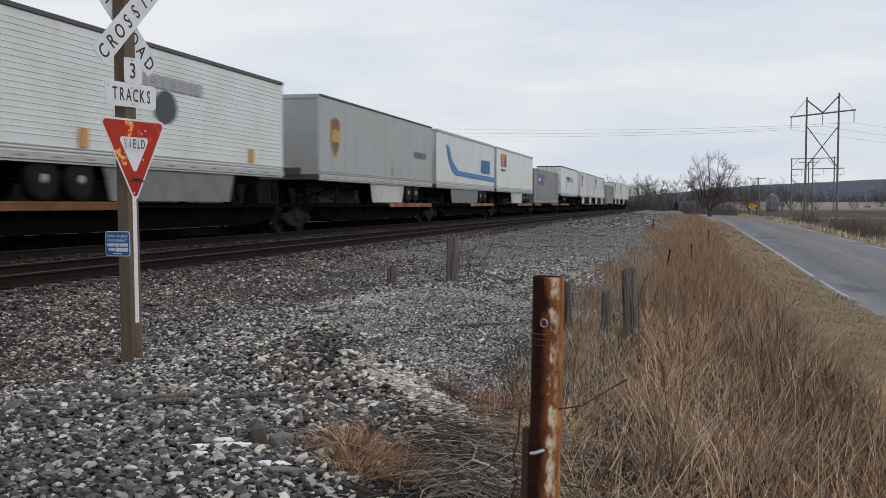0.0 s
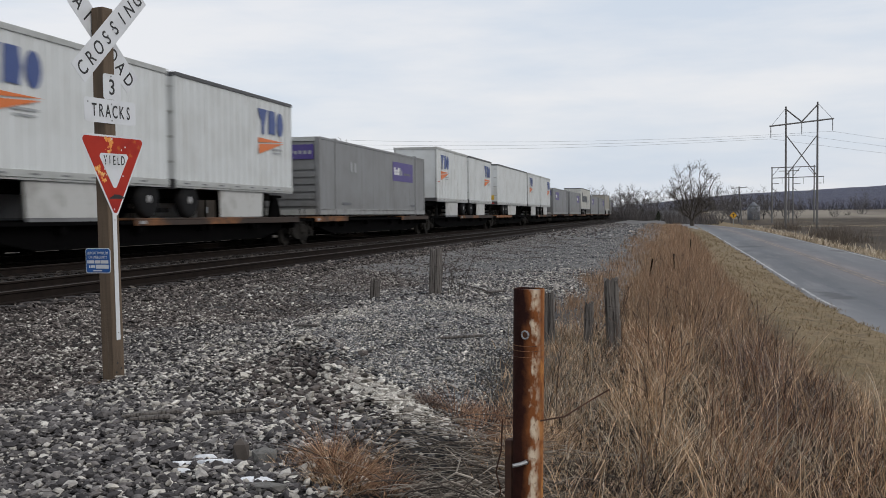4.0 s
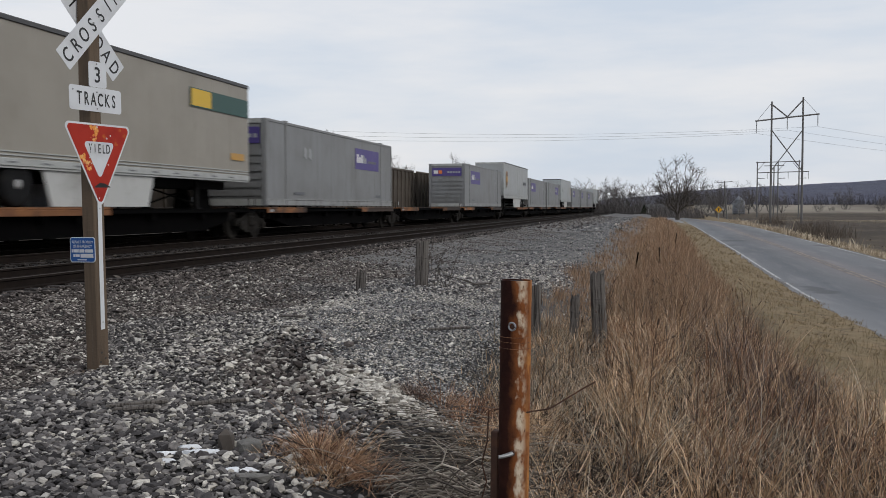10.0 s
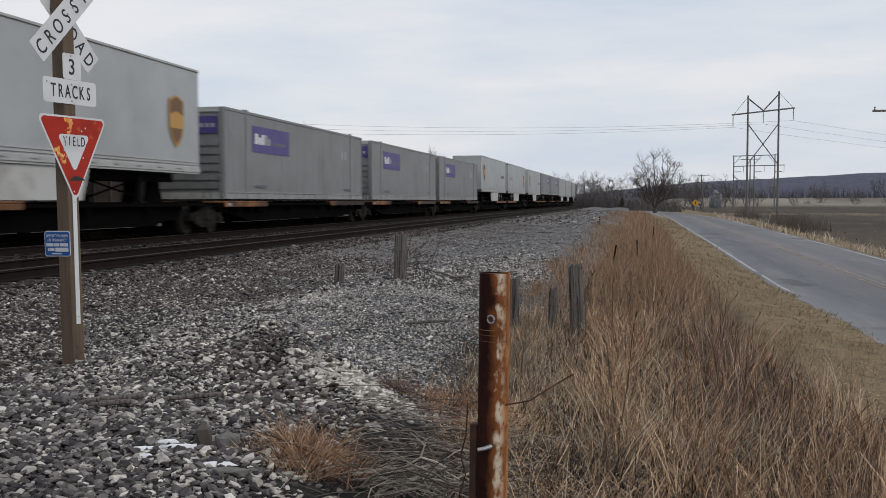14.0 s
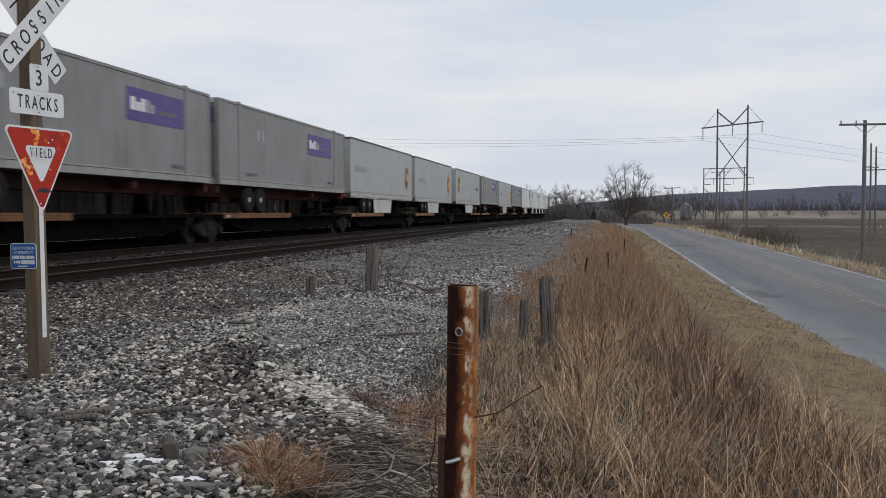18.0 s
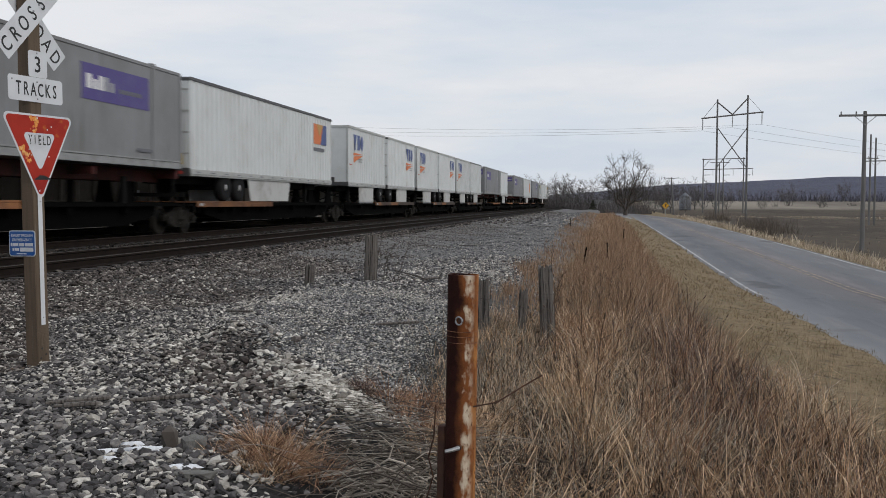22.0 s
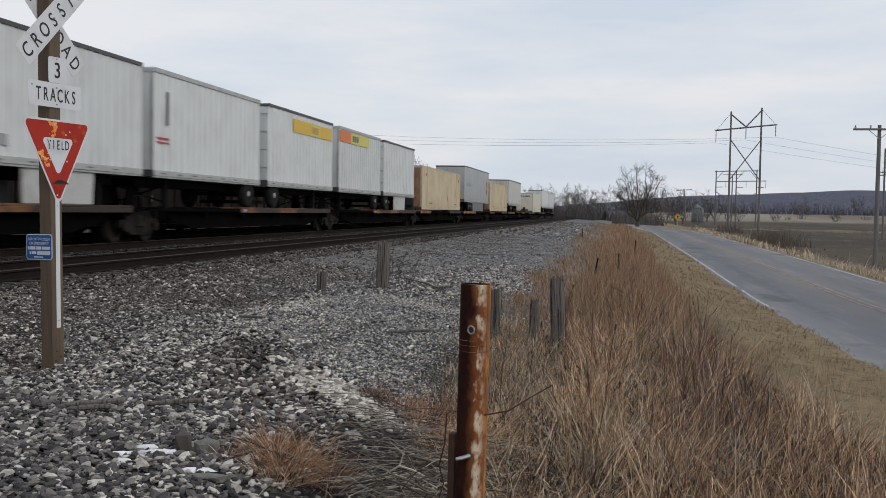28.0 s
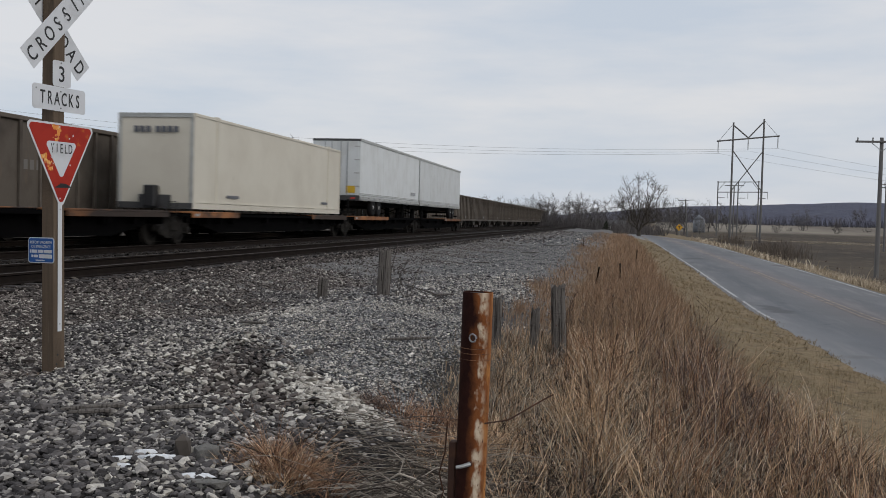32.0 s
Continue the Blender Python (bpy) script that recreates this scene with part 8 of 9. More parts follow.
def rough(x, y, sx, sy, seed):
    return np.array([noise.noise((a * sx, b * sy, seed)) for a, b in zip(x, y)])


def dark_spot(x, y):
    """Where dark weed tangle takes the place of straw."""
    return np.clip(0.65 * gauss(x, y, 0.78, 12.2, 0.62, 2.3) + gauss(x, y, 1.30, 10.3, 0.50, 1.1) + 0.85 * gauss(x, y, 0.85, 8.3, 0.45, 0.8) + 0.7 * gauss(x, y, -0.35, 6.0, 0.4, 0.45) + 0.6 * gauss(x, y, 0.9, 6.6, 0.4, 0.4) + 0.75 * gauss(x, y, 1.75, 7.4, 0.45, 1.0) + 0.7 * gauss(x, y, 1.25, 5.2, 0.45, 0.6), 0, 1)


def straw_spot(x, y):
    """Where upright yellow straw stands thick."""
    return np.clip(1.2 * gauss(x, y, -0.30, 7.6, 0.45, 0.9) + 0.8 * gauss(x, y, 1.95, 9.3, 0.4, 0.9) + 0.6 * gauss(x, y, 0.05, 11.5, 0.4, 1.6) + 0.6 * gauss(x, y, 1.5, 6.6, 0.4, 0.7), 0, 1)


def sward(y0, y1, n, width, tall, spans):
    """One stretch of the uncut strip: standing straw, russet stems, dark weeds and a low mat."""
    y = NP.uniform(y0, y1, n)
    f = NP.random_sample(n)
    x = left_edge(y) + f * (right_edge(y) - left_edge(y)) + NP.normal(0, 0.13, n)
    cl, fine, drift = rough(x, y, 1.5, 1.2, 5.0), rough(x, y, 4.5, 3.5, 7.0), rough(x, y, 0.6, 0.4, 9.0)
    ds, ss = dark_spot(x, y), straw_spot(x, y)
    keep = in_view(x, y) & (NP.random_sample(n) < (0.42 + 1.2 * cl + 1.6 * fine) * np.clip(0.40 + 2.2 * f, 0, 1) * np.clip(0.5 + 2.5 * (1 - f), 0, 1)) & (np.hypot(x + 0.62, y - 4.3) > 0.5)
    x, y, f, cl, fine, drift, ds, ss = (v[keep] for v in (x, y, f, cl, fine, drift, ds, ss))
    side = np.clip((x + 1.05) / 1.6, 0, 1)
    h = tall * np.exp(np.clip(NP.normal(0, 0.36, len(x)), -0.8, 0.62)) * (0.40 + 0.75 * side) * np.clip(0.35 + 2.6 * (1.04 - f), 0.35, 1) * np.clip(1 + 0.45 * cl + 0.30 * fine, 0.5, 1.45) * (1 + 0.45 * ss) * (1 - 0.68 * gauss(x, y, -0.95, 10.0, 0.7, 2.4))
    ww = width * NP.uniform(0.55, 1.35, len(x))
    pick = NP.random_sample(len(x))
    dark = pick < np.clip(0.80 * ds - 0.35 * ss + 0.9 * np.clip(fine - 0.12, 0, 1), 0, 0.85)
    mat_low = ~dark & (NP.random_sample(len(x)) < (0.34 if y0 < 14 else 0.12) * (1 - 0.7 * ss))
    far = np.clip((y - 9) / 10, 0, 1)
    rus = ~dark & ~mat_low & (NP.random_sample(len(x)) < 0.22 + 0.40 * far + 0.8 * drift - 0.45 * ss)
    straw = ~dark & ~mat_low & ~rus
    loose = 0.30 if y0 < 14 else 0.22
    blades("tall_dry_grass", "tall dry straw-coloured grass beside the gravel", x[straw], y[straw], h[straw], ww[straw], loose, STRAW if y0 < 14 else FAR_STRAW, 0.75, spans, kink=0.16)
    blades("tall_dry_grass", "russet dead grass among the straw", x[rus], y[rus], h[rus] * 1.08, ww[rus], loose, RUSSET if y0 < 14 else FAR_RUSSET, 0.55, spans, kink=0.10)
    blades("tall_dry_grass", "dark purplish weed stems matted together", x[dark], y[dark], h[dark] * 1.0, ww[dark] * 0.9, 0.5, TANGLE, 0.7, spans, kink=0.25)
    blades("matted_grass", "grey weathered grass matted low", x[mat_low], y[mat_low], h[mat_low] * 0.9, ww[mat_low], 0.9, GREYED, 0.9, spans, kink=0.4)


def tall_grass():
    sward(3.0, 8.0, 10500, 0.0030, 0.34, 4)
    sward(8.0, 14.0, 20000, 0.0038, 0.39, 4)
    sward(14.0, 26.0, 36000, 0.0046, 0.45, 3)
    sward(26.0, 60.0, 36000, 0.0070, 0.40, 3)
    sward(60.0, 150.0, 18000, 0.018, 0.34, 2)
    # low stems coloured near black, standing in for shade between the blades
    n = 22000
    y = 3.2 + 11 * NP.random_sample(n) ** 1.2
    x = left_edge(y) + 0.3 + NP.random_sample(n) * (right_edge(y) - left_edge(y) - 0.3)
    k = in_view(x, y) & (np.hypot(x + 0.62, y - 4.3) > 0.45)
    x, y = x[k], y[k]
    blades("gap_shade_undergrowth", "low stems coloured near black as shade under the grass", x, y, NP.uniform(0.06, 0.24, len(x)), NP.uniform(0.003, 0.007, len(x)), 0.7, GAP_SHADE, 0.6, 2)
    # tussocks whose blades bow outwards
    for material, count, text, tall in ((STRAW, 170, "straw tussocks with bowed blades", 0.40), (RUSSET, 80, "russet tussocks with bowed blades", 0.36), (PALE_GRASS, 80, "bleached tussocks with bowed blades", 0.40)):
        cy = NP.uniform(4.6, 14.0, count)
        cx = left_edge(cy) + 0.15 + NP.random_sample(count) * (right_edge(cy) - left_edge(cy) - 0.2)
        k = (dark_spot(cx, cy) < 0.6) & (gauss(cx, cy, -0.95, 10.3, 0.7, 2.2) < 0.35) & (np.hypot(cx + 0.62, cy - 4.3) > 0.6)
        per = 46
        short = np.clip(0.5 + (cx + 1.3) / 2.2, 0.5, 1)
        cx, cy, short = np.repeat(cx[k], per), np.repeat(cy[k], per), np.repeat(short[k], per)
        a, r = NP.uniform(0, 6.283, len(cx)), np.sqrt(NP.random_sample(len(cx)))
        size = np.repeat(NP.uniform(0.65, 1.2, k.sum()), per) * short
        x, y = cx + 0.12 * size * r * np.cos(a), cy + 0.12 * size * r * np.sin(a)
        k = in_view(x, y)
        h = tall * size * np.exp(NP.normal(0, 0.3, len(x))) * (1.1 - 0.3 * r)
        blades("grass_tussocks", text, x[k], y[k], h[k], NP.uniform(0.0015, 0.0034, k.sum()), 0.12, material, 0.9, 4, outward=(a[k], (0.05 + 0.5 * r)[k]), kink=0.12)
    # matted, fallen stems near the camera
    n = 21000
    y = 3.2 + 9.0 * NP.random_sample(n) ** 1.15
    x = NP.uniform(-1.05, 2.4, n)
    k = in_view(x, y) & (np.hypot(x + 0.62, y - 4.3) > 0.4)
    x, y = x[k], y[k]
    c = NP.random_sample(len(x))
    for sel, m, text in ((c < 0.36, STRAW, "straw stems fallen across one another"), ((c >= 0.36) & (c < 0.66), PALE_GRASS, "bleached stems fallen across one another"), (c >= 0.66, TANGLE, "dark fallen stems lying across one another")):
        blades("fallen_grass", text, x[sel], y[sel], NP.uniform(0.16, 0.60, sel.sum()), NP.uniform(0.0016, 0.0040, sel.sum()), 0.35, m, 0.6, 3, outward=(NP.uniform(0, 6.283, sel.sum()), NP.uniform(0.7, 1.25, sel.sum())), kink=0.2)
    # long single stalks that stick out of the grass
    n = 1100
    y = NP.uniform(6.0, 24.0, n)
    x = left_edge(y) + NP.random_sample(n) ** 0.7 * (right_edge(y) - left_edge(y))
    k = in_view(x, y) & (NP.random_sample(n) < np.clip((x + 1.4) / 1.4, 0.1, 1))
    x, y = x[k], y[k]
    blades("long_grass_stalks", "single pale long stalks above the grass", x, y, NP.uniform(0.40, 0.75, len(x)), NP.uniform(0.0014, 0.0026, len(x)), 0.25, STRAW, 0.4)
    # mown verge
    for y0, y1, n, w, hh in ((6, 16, 30000, 0.003, 0.05), (16, 40, 15000, 0.008, 0.05), (40, 110, 7000, 0.026, 0.05)):
        y = NP.uniform(y0, y1, n)
        x = right_edge(y) - 0.35 + NP.random_sample(n) * (4.12 - right_edge(y) + 0.35)
        k = in_view(x, y) & (NP.random_sample(n) < 0.65 + 0.9 * rough(x, y, 1.6, 1.0, 13.0))
        x, y = x[k], y[k]
        blades("mown_grass", "short mown yellow-green verge grass", x, y, hh * np.exp(NP.normal(0, 0.5, len(x))) * (1 + 0.8 * rough(x, y, 0.9, 0.5, 15.0)), w * NP.uniform(0.6, 1.4, len(x)), 0.8, MOWN, 0.6, 2)
    # beyond the road
    for y0, y1, n, w, hh in ((20, 60, 8000, 0.012, 0.26), (60, 150, 6000, 0.035, 0.34)):
        y = NP.uniform(y0, y1, n)
        x = 10.4 + np.abs(NP.normal(0, 0.9, n))
        k = NP.random_sample(n) < 0.45 + 1.3 * rough(x, y, 0.4, 0.12, 3.0)
        x, y = x[k], y[k]
        blades("roadside_grass", "pale dry grass on the far verge", x, y, hh * np.exp(NP.normal(0, 0.35, len(x))), w * NP.uniform(0.6, 1.4, len(x)), 0.4, PALE_GRASS, 0.5, 3)
    for x0, x1, y0, y1, n in ((14.5, 27, 166, 184, 2600), (30, 75, 158, 184, 9000)):
        x, y = NP.uniform(x0, x1, n), NP.uniform(y0, y1, n)
        k = NP.random_sample(n) < 0.5 + 1.6 * rough(x, y, 0.12, 0.16, 21.0)
        x, y = x[k], y[k]
        blades("field_grass", "pale dry grass left along a field track", x, y, 0.09 * np.exp(NP.normal(0, 0.4, len(x))), 0.04 * NP.uniform(0.6, 1.4, len(x)), 0.9, PALE_GRASS, 0.5, 2)
    y = NP.uniform(45, 260, 6000)
    x = 14 + NP.random_sample(6000) * (20 + y * 0.5)
    blades("field_stubble", "sparse brown stubble in the field", x, y, 0.10 * np.exp(NP.normal(0, 0.4, 6000)), 0.030 * NP.uniform(0.6, 1.4, 6000), 0.5, TANGLE, 0.4, 2)


tall_grass()


def weeds():
    """Dead branching weed stalks standing over the grass."""
    rng = random.Random(31)
    g = Geo()
    for k in range(38):
        y = rng.uniform(6.5, 24)
        x = rng.uniform(-1.4, 1.35)
        z = ground(x, y)
        h = rng.uniform(0.5, 0.95)
        p = Vector((x, y, z))
        d = Vector((rng.uniform(-0.12, 0.2), rng.uniform(-0.1, 0.1), 1))
        q = p + d * h
        g.tube([p, p.lerp(q, 0.5) + Vector((rng.uniform(-0.02, 0.02), 0, 0)), q], [0.0045, 0.0035, 0.002], 4, False)
        for j in range(rng.randint(2, 6)):
            b = p.lerp(q, rng.uniform(0.45, 0.95))
            e = b + Vector((rng.uniform(-0.16, 0.16), rng.uniform(-0.16, 0.16), rng.uniform(0.05, 0.22)))
            g.tube([b, e], [0.0028, 0.0015], 4, False)
            if rng.random() < 0.5:
                g.tube([e, e + (e - b) * 0.22], [0.008, 0.004], 4, False)
    ob = new("dead_weeds", g.mesh("dead_weeds", mat("dead_weed_stalk", (0.085, 0.055, 0.038), 0.95)))
    tagged(ob, "dark branching dead weed stalks in the grass", "weeds", kind="stuff")


weeds()


def clump(name, label, cx, cy, rx, ry, n, h, material, lean=0.7):
    """A patch of grass made of several small tufts that lean apart."""
    tufts = max(3, n // 160)
    ta, tr = NP.uniform(0, 6.283, tufts), np.sqrt(NP.random_sample(tufts))
    pick = NP.randint(0, tufts, n)
    tx, ty = (rx * 0.85 * tr * np.cos(ta))[pick], (ry * 0.85 * tr * np.sin(ta))[pick]
    a, r = NP.uniform(0, 6.283, n), np.sqrt(NP.random_sample(n))
    x, y = cx + tx + 0.30 * rx * r * np.cos(a), cy + ty + 0.30 * ry * r * np.sin(a)
    tall = NP.uniform(0.6, 1.15, tufts)[pick]
    blades(name, label, x, y, h * tall * (1.15 - 0.4 * r) * np.exp(np.clip(NP.normal(0, 0.25, n), -0.6, 0.5)), NP.uniform(0.0012, 0.0028, n), 0.25, material, 0.8, outward=(a, lean * (0.1 + 0.7 * r)), kink=0.22)


clump("grass_tuft", "russet tuft of dead grass in the gravel", -1.81, 5.32, 0.38, 0.26, 1700, 0.27, RUSSET, 1.1)
clump("grass_tuft", "straw blades among a russet tuft", -1.81, 5.32, 0.42, 0.28, 800, 0.26, STRAW, 1.25)
clump("grass_tuft", "small dark tuft of dead grass in gravel", -1.88, 7.2, 0.22, 0.14, 420, 0.20, TANGLE, 0.9)
clump("grass_tuft", "thin straw grass at the edge of the gravel", -1.10, 6.9, 0.42, 0.8, 1300, 0.30, STRAW, 0.8)
clump("grass_tuft", "thin russet grass at the edge of the gravel", -1.25, 7.2, 0.44, 0.7, 1500, 0.26, RUSSET, 0.9)
clump("grass_tuft", "thin grey grass at the edge of the gravel", -1.30, 9.6, 0.40, 1.6, 900, 0.20, GREYED, 1.0)
for material, n, text in ((STRAW, 5200, "short straw round the old fence posts"), (PALE_GRASS, 3200, "short bleached grass round the old fence posts"), (GREYED, 4200, "short grey grass round the old fence posts")):
    y = NP.uniform(7.6, 13.6, n)
    x = -1.0 + NP.normal(0, 0.30, n) - 0.06 * (y - 10)
    k = NP.random_sample(n) < 0.7 + 1.4 * rough(x, y, 3.5, 2.5, 17.0)
    x, y = x[k], y[k]
    blades("short_grass", text, x, y, 0.17 * np.exp(NP.normal(0, 0.35, len(x))), NP.uniform(0.0018, 0.0042, len(x)), 0.5, material, 0.7, 3, kink=0.2)
clump("grass_tuft", "thin grass tuft beside the stone", -2.12, 5.10, 0.2, 0.15, 160, 0.16, STRAW, 1.0)


def post_shoots():
    """Thin dark shoots of a dead bush beside the short post in the gravel."""
    rng = random.Random(14)
    g = Geo()
    for k in range(7):
        x, y = -3.42 + rng.gauss(0, 0.10), 14.7 + rng.gauss(0, 0.12)
        p = Vector((x, y, ground(x, y) - 0.02))
        q = p + Vector((rng.gauss(0.10, 0.16), rng.gauss(0, 0.1), rng.uniform(0.35, 1.0)))
        m = p.lerp(q, 0.5) + Vector((rng.gauss(0, 0.05), 0, 0))
        g.tube([p, m, q], [0.006, 0.005, 0.003], 5, False)
        for _ in range(3):
            b = m.lerp(q, rng.random())
            g.tube([b, b + Vector((rng.gauss(0.05, 0.12), rng.gauss(0, 0.1), rng.uniform(0.05, 0.2)))], [0.004, 0.0025], 4, False)
    for _ in range(3):
        x, y = rng.uniform(-3.4, -2.6), rng.uniform(14.0, 14.6)
        p = Vector((x, y, ground(x, y) + 0.25))
        e = p + Vector((0.55, -0.5, -0.2))
        g.tube([p, p.lerp(e, 0.5) + Vector((0, 0, 0.06)), e], [0.008, 0.007, 0.004], 5, False)
    tagged(new("dead_bush", g.mesh("dead_bush", M["bark"])), "thin bare shoots beside a short post in gravel", "bush")


post_shoots()


def brushwood():
    """Grey broken twigs and roots lying by the pipe."""
    rng = random.Random(8)
    g = Geo()
    for k in range(660):
        if k >= 560:
            x, y = rng.gauss(-0.15, 0.30), rng.gauss(4.75, 0.22)
            a, L, r, up = rng.gauss(2.5, 0.5), rng.uniform(0.15, 0.5), rng.uniform(0.002, 0.005), rng.uniform(0.01, 0.12)
        elif k < 60:
            x, y = rng.gauss(-1.0, 0.13), rng.gauss(5.25, 0.18)
            a, L, r, up = math.pi + rng.gauss(0.1, 0.55), rng.uniform(0.22, 0.55), rng.uniform(0.0035, 0.008), rng.uniform(0.05, 0.20)
        elif k < 320:
            x, y = rng.gauss(-1.15, 0.30), rng.gauss(5.25, 0.30)
            a, L, r, up = rng.gauss(0.5 if k % 3 else -0.6, 0.8), rng.uniform(0.12, 0.45), rng.uniform(0.0014, 0.0038), rng.uniform(0.0, 0.12)
        else:
            x, y = rng.gauss(-1.5, 0.35), rng.gauss(6.15, 0.4)
            a, L, r, up = rng.gauss(-0.35, 0.35), rng.uniform(0.25, 0.8), rng.uniform(0.0018, 0.0036), rng.uniform(0.01, 0.06)
        z = ground(x, y) + up
        p = Vector((x, y, z))
        d = Vector((math.cos(a), math.sin(a), rng.uniform(-0.15, 0.2) if k >= 60 else rng.uniform(-0.25, 0.15)))
        e = p + d * L
        e.z = max(e.z, ground(e.x, e.y) + 0.01)
        m = p.lerp(e, 0.5) + Vector((rng.uniform(-0.04, 0.04), rng.uniform(-0.04, 0.04), rng.uniform(0.01, 0.09 if k < 60 else 0.04)))
        g.tube([p, p.lerp(m, 0.5) + Vector((0, 0, 0.01)), m, e], [r, r * 0.95, r * 0.85, r * 0.5], 5, False)
        if k < 60 and k % 2:
            g.tube([m, m + Vector((rng.uniform(-0.15, 0.1), rng.uniform(-0.15, 0.05), rng.uniform(-0.02, 0.12)))], [r * 0.7, r * 0.4], 5, False)
    ob = new("brushwood", g.mesh("brushwood", island_mat("grey_dry_twigs", [(0.0, (0.05, 0.040, 0.034)), (0.5, (0.145, 0.122, 0.102)), (1.0, (0.42, 0.375, 0.32))])))
    tagged(ob, "tangle of grey broken twigs beside the rusty pipe", "twigs", kind="stuff")


brushwood()


def lump(name, label, category, x, y, sx, sy, sz, seed, material, lift=0.3, rz=0.0):
    """A broken block with chipped faces."""
    bm = bmesh.new()
    bmesh.ops.create_icosphere(bm, subdivisions=1, radius=1.0)
    rng = random.Random(seed)
    off = rng.uniform(0, 50)
    for v in bm.verts:
        k = 1 + 0.55 * noise.noise(v.co * 1.3 + Vector((off, 0, 0))) + 0.12 * noise.noise(v.co * 4 + Vector((0, off, 0)))
        q = v.co * k
        v.co = Vector((max(-0.8, min(0.8, q.x)) * sx, max(-0.8, min(0.8, q.y)) * sy, max(-0.8, min(0.8, q.z)) * sz))
    me = bpy.data.meshes.new(name)
    bm.to_mesh(me)
    bm.free()
    me.materials.append(material)
    ob = new(name, me)
    ob.matrix_basis = pose(x, y, ground(x, y) + sz * lift, 0, 0, rz)
    tagged(ob, label, category)


lump("concrete_chunk", "grey chunk of broken concrete on gravel", "rubble", -2.35, 5.22, 0.095, 0.08, 0.075, 3, M["concrete"], 0.40, 35)
lump("concrete_chunk", "dark tilted slab of broken concrete", "rubble", -2.48, 5.18, 0.06, 0.07, 0.11, 7, M["bark"], 0.45, 30)
lump("rock", "dark stone half sunk in gravel", "stone", -2.14, 4.77, 0.15, 0.05, 0.04, 9, M["concrete"], 0.3, 10)


def snow_patch(x, y, rx, ry, seed, rz):
    g = Geo()
    n = 22
    rng = random.Random(seed)
    rad = [rng.uniform(0.35, 1.15) for _ in range(n)]
    g.v.append((0, 0, 0.014))
    for k in range(n):
        t = 2 * math.pi * k / n
        g.v.append((rx * rad[k] * 0.6 * math.cos(t), ry * rad[k] * 0.6 * math.sin(t), 0.012))
    for k in range(n):
        t = 2 * math.pi * k / n
        g.v.append((rx * rad[k] * math.cos(t), ry * rad[k] * math.sin(t), -0.012))
    for k in range(n):
        j = (k + 1) % n
        g.f += [(0, 1 + k, 1 + j), (1 + k, 1 + n + k, 1 + n + j, 1 + j)]
    ob = new("snow_patch", g.mesh("snow_patch", M["snow"], True))
    ob.matrix_basis = pose(x, y, ground(x, y) + 0.016, 0, 0, rz)
    tagged(ob, "thin patch of old snow between the stones", "snow", "snow patches")


for x, y, rx, ry, sd, rz in ((-2.60, 5.05, 0.13, 0.030, 1, 24), (-2.77, 4.98, 0.10, 0.022, 2, 20), (-2.68, 5.13, 0.09, 0.012, 3, 22), (-2.25, 4.85, 0.15, 0.032, 4, 22), (-2.70, 4.88, 0.07, 0.012, 5, 10), (-2.52, 5.08, 0.06, 0.028, 6, 30)):
    snow_patch(x, y, rx, ry, sd, rz)


def plank(x, y, length, width, rz, label):
    s = new("broken_plank", Geo().box(-length / 2, length / 2, -width / 2, width / 2, 0, 0.03, bevel=0.008).box(-length / 2 - 0.06, -length / 2 + 0.1, -width / 4, width / 5, 0.004, 0.024, bevel=0.005).mesh("broken_plank", M["grey_wood"]))
    s.matrix_basis = pose(x, y, ground(x, y) + 0.035, 3, -2, rz)
    tagged(s, label, "wood scrap", "scattered wood scraps")


for x, y, L, w, r in ((-3.50, 5.98, 0.36, 0.06, 28), (-3.08, 6.28, 0.42, 0.03, 24), (-3.45, 5.86, 0.22, 0.04, 20), (-3.9, 43.0, 1.6, 0.15, -60), (-3.7, 58.0, 1.5, 0.2, -20), (-2.9, 15.6, 0.5, 0.06, 30), (-2.3, 10.6, 0.5, 0.03, 20), (-4.6, 33.0, 0.7, 0.12, 10), (-4.2, 10.6, 0.3, 0.04, -15)):
    plank(x, y, L, w, r, "grey broken strip of wood lying on gravel")


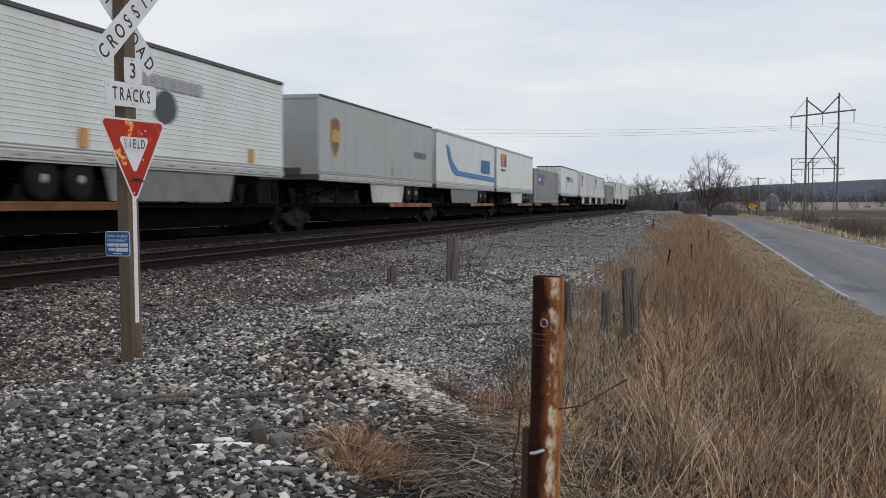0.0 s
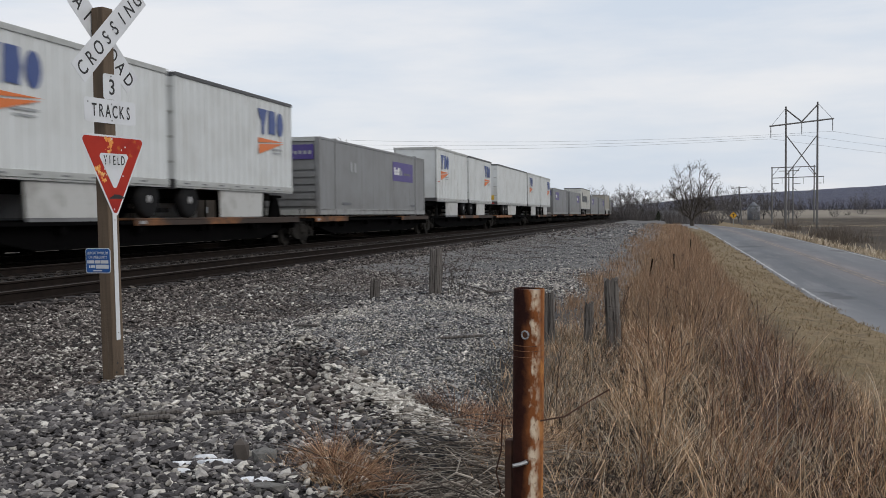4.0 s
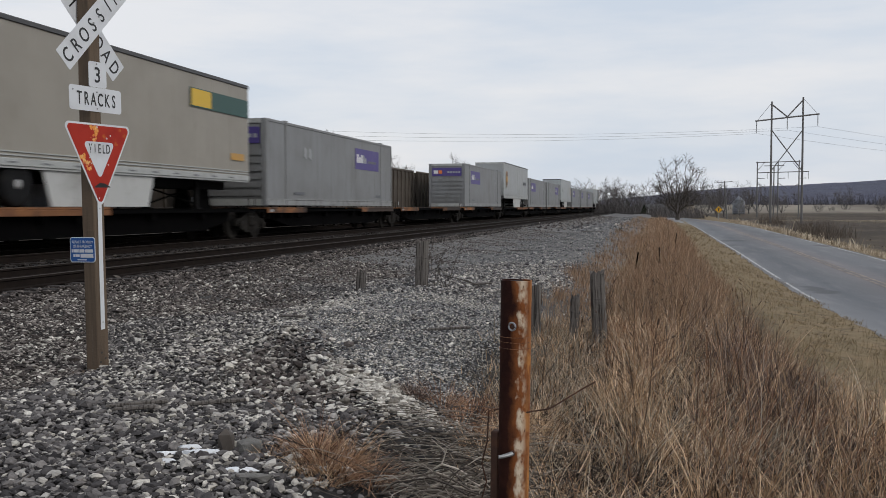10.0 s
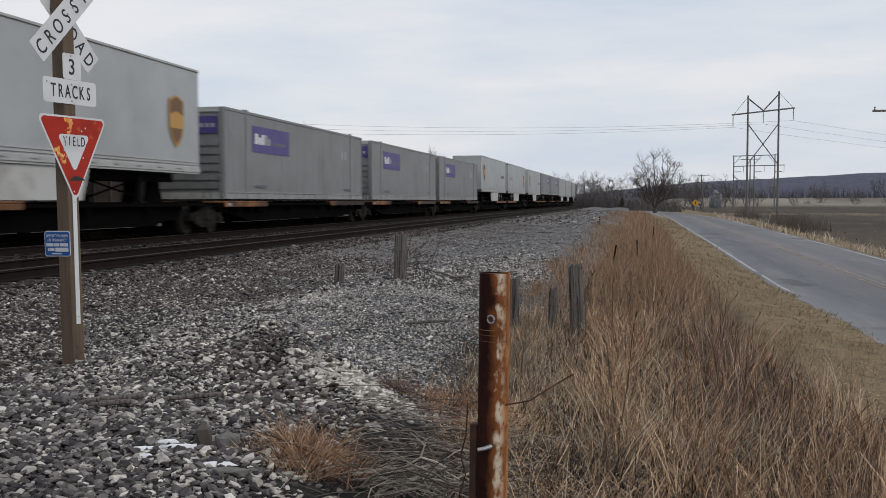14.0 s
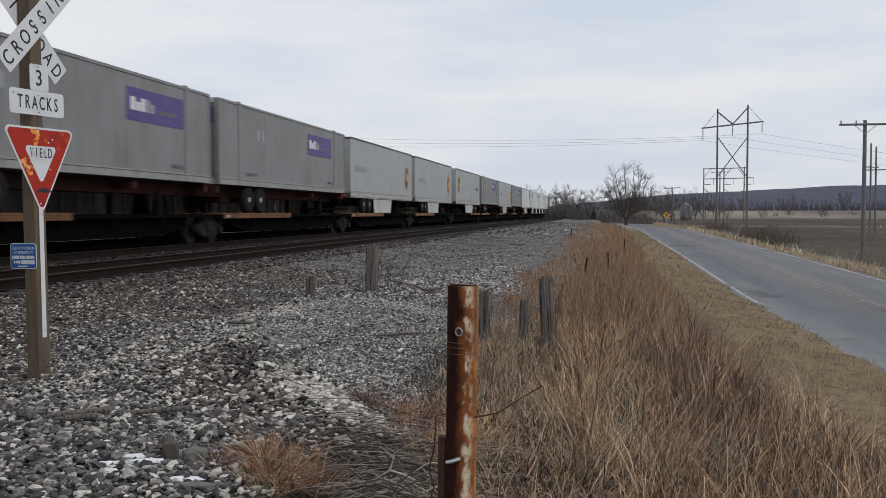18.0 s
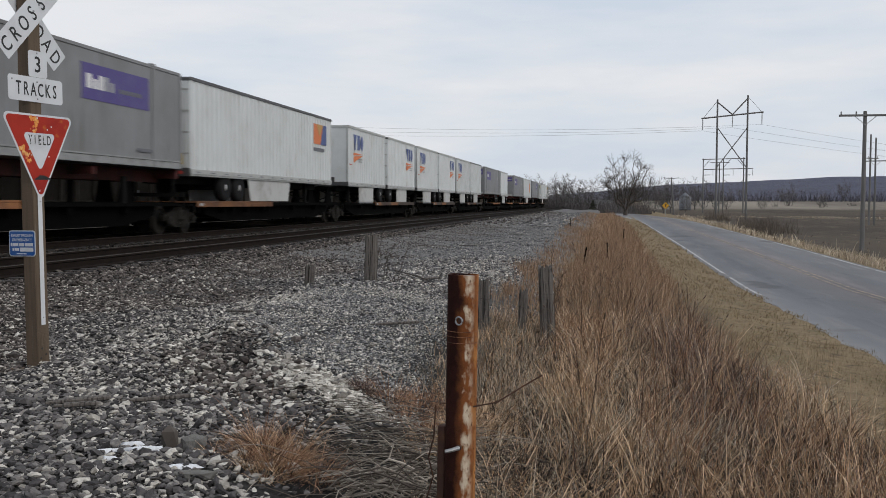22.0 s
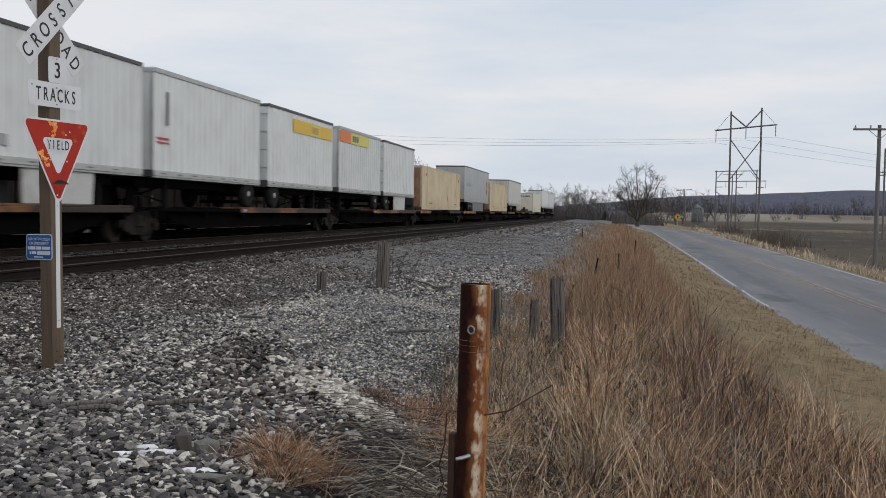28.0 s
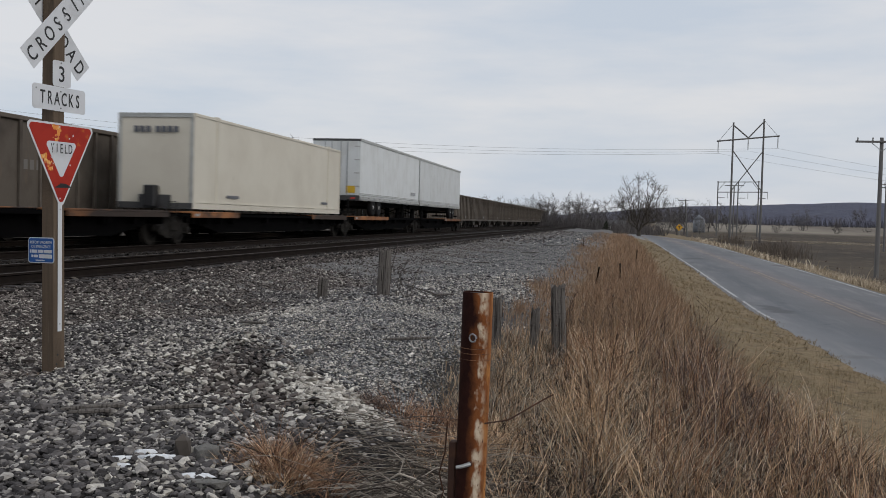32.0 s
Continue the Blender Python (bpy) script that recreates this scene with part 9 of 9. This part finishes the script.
def litter(x, y, r, seed):
    rng = random.Random(seed)
    g = Geo()
    pts = [(r * rng.uniform(0.6, 1.2) * math.cos(a), r * rng.uniform(0.6, 1.2) * math.sin(a), rng.uniform(0.0, r)) for a in (0.2, 1.1, 2.2, 3.1, 4.2, 5.4)]
    g.v = [(0, 0, r * 0.9), (0, 0, r * 0.2)] + pts
    for k in range(6):
        g.f += [(0, 2 + k, 2 + (k + 1) % 6), (1, 2 + (k + 1) % 6, 2 + k)]
    ob = new("paper_scrap", g.mesh("paper_scrap", M["far_white"]))
    ob.matrix_basis = pose(x, y, ground(x, y) + 0.12)
    tagged(ob, "crumpled white paper scrap caught in grass", "litter", "litter in the grass")


for i, (x, y) in enumerate(((0.62, 5.35), (1.25, 5.9), (1.02, 5.0), (0.78, 4.95), (0.55, 5.05))):
    litter(x, y, 0.022, i)

# ---------------------------------------------------------------- ties
TIE_MESH = Geo().box(-1.30, 1.30, -0.115, 0.115, -0.18, 0.0, bevel=0.015).mesh("tie", M["tie"])
PLATE_MESH = Geo().box(-0.10, 0.10, -0.09, 0.09, 0.0, 0.012, bevel=0.004).mesh("tie_plate", M["rail_side"])
rng = random.Random(2)
for track, tx in TRACK_OBJECTS:
    count, start = {TRACKS[0]: (150, 8.0), TRACKS[1]: (110, 12.0), TRACKS[2]: (0, 0)}[tx]
    for k in range(count):
        t = part("tie", TIE_MESH, None, track)
        t.location = (tx + rng.uniform(-0.04, 0.04), start + k * 0.53 + rng.uniform(-0.02, 0.02), RAIL_Z - 0.178)
        t.rotation_euler = (0, 0, rng.uniform(-0.012, 0.012))
    far = Geo()
    s = start + count * 0.53 if count else 8.0
    while s < 205:
        far.box(tx - 1.3, tx + 1.3, s - 0.115, s + 0.115, RAIL_Z - 0.36, RAIL_Z - 0.178)
        s += 0.53
    ob = part("far_ties", far, M["tie"], track, "dark wooden ties farther along")
    ob["kind"] = "stuff"

def motions():
    """Keys every thing of the train along the line at its steady speed."""
    for ob, s0, offset in MOVING:
        rows = []
        for i in range(33):
            x, y, a = along(s0 - SPEED * i, offset)
            rows.append((float(i), pose(x, y, RAIL_Z, 0, 0, a)))
        walk(ob, rows)


motions()
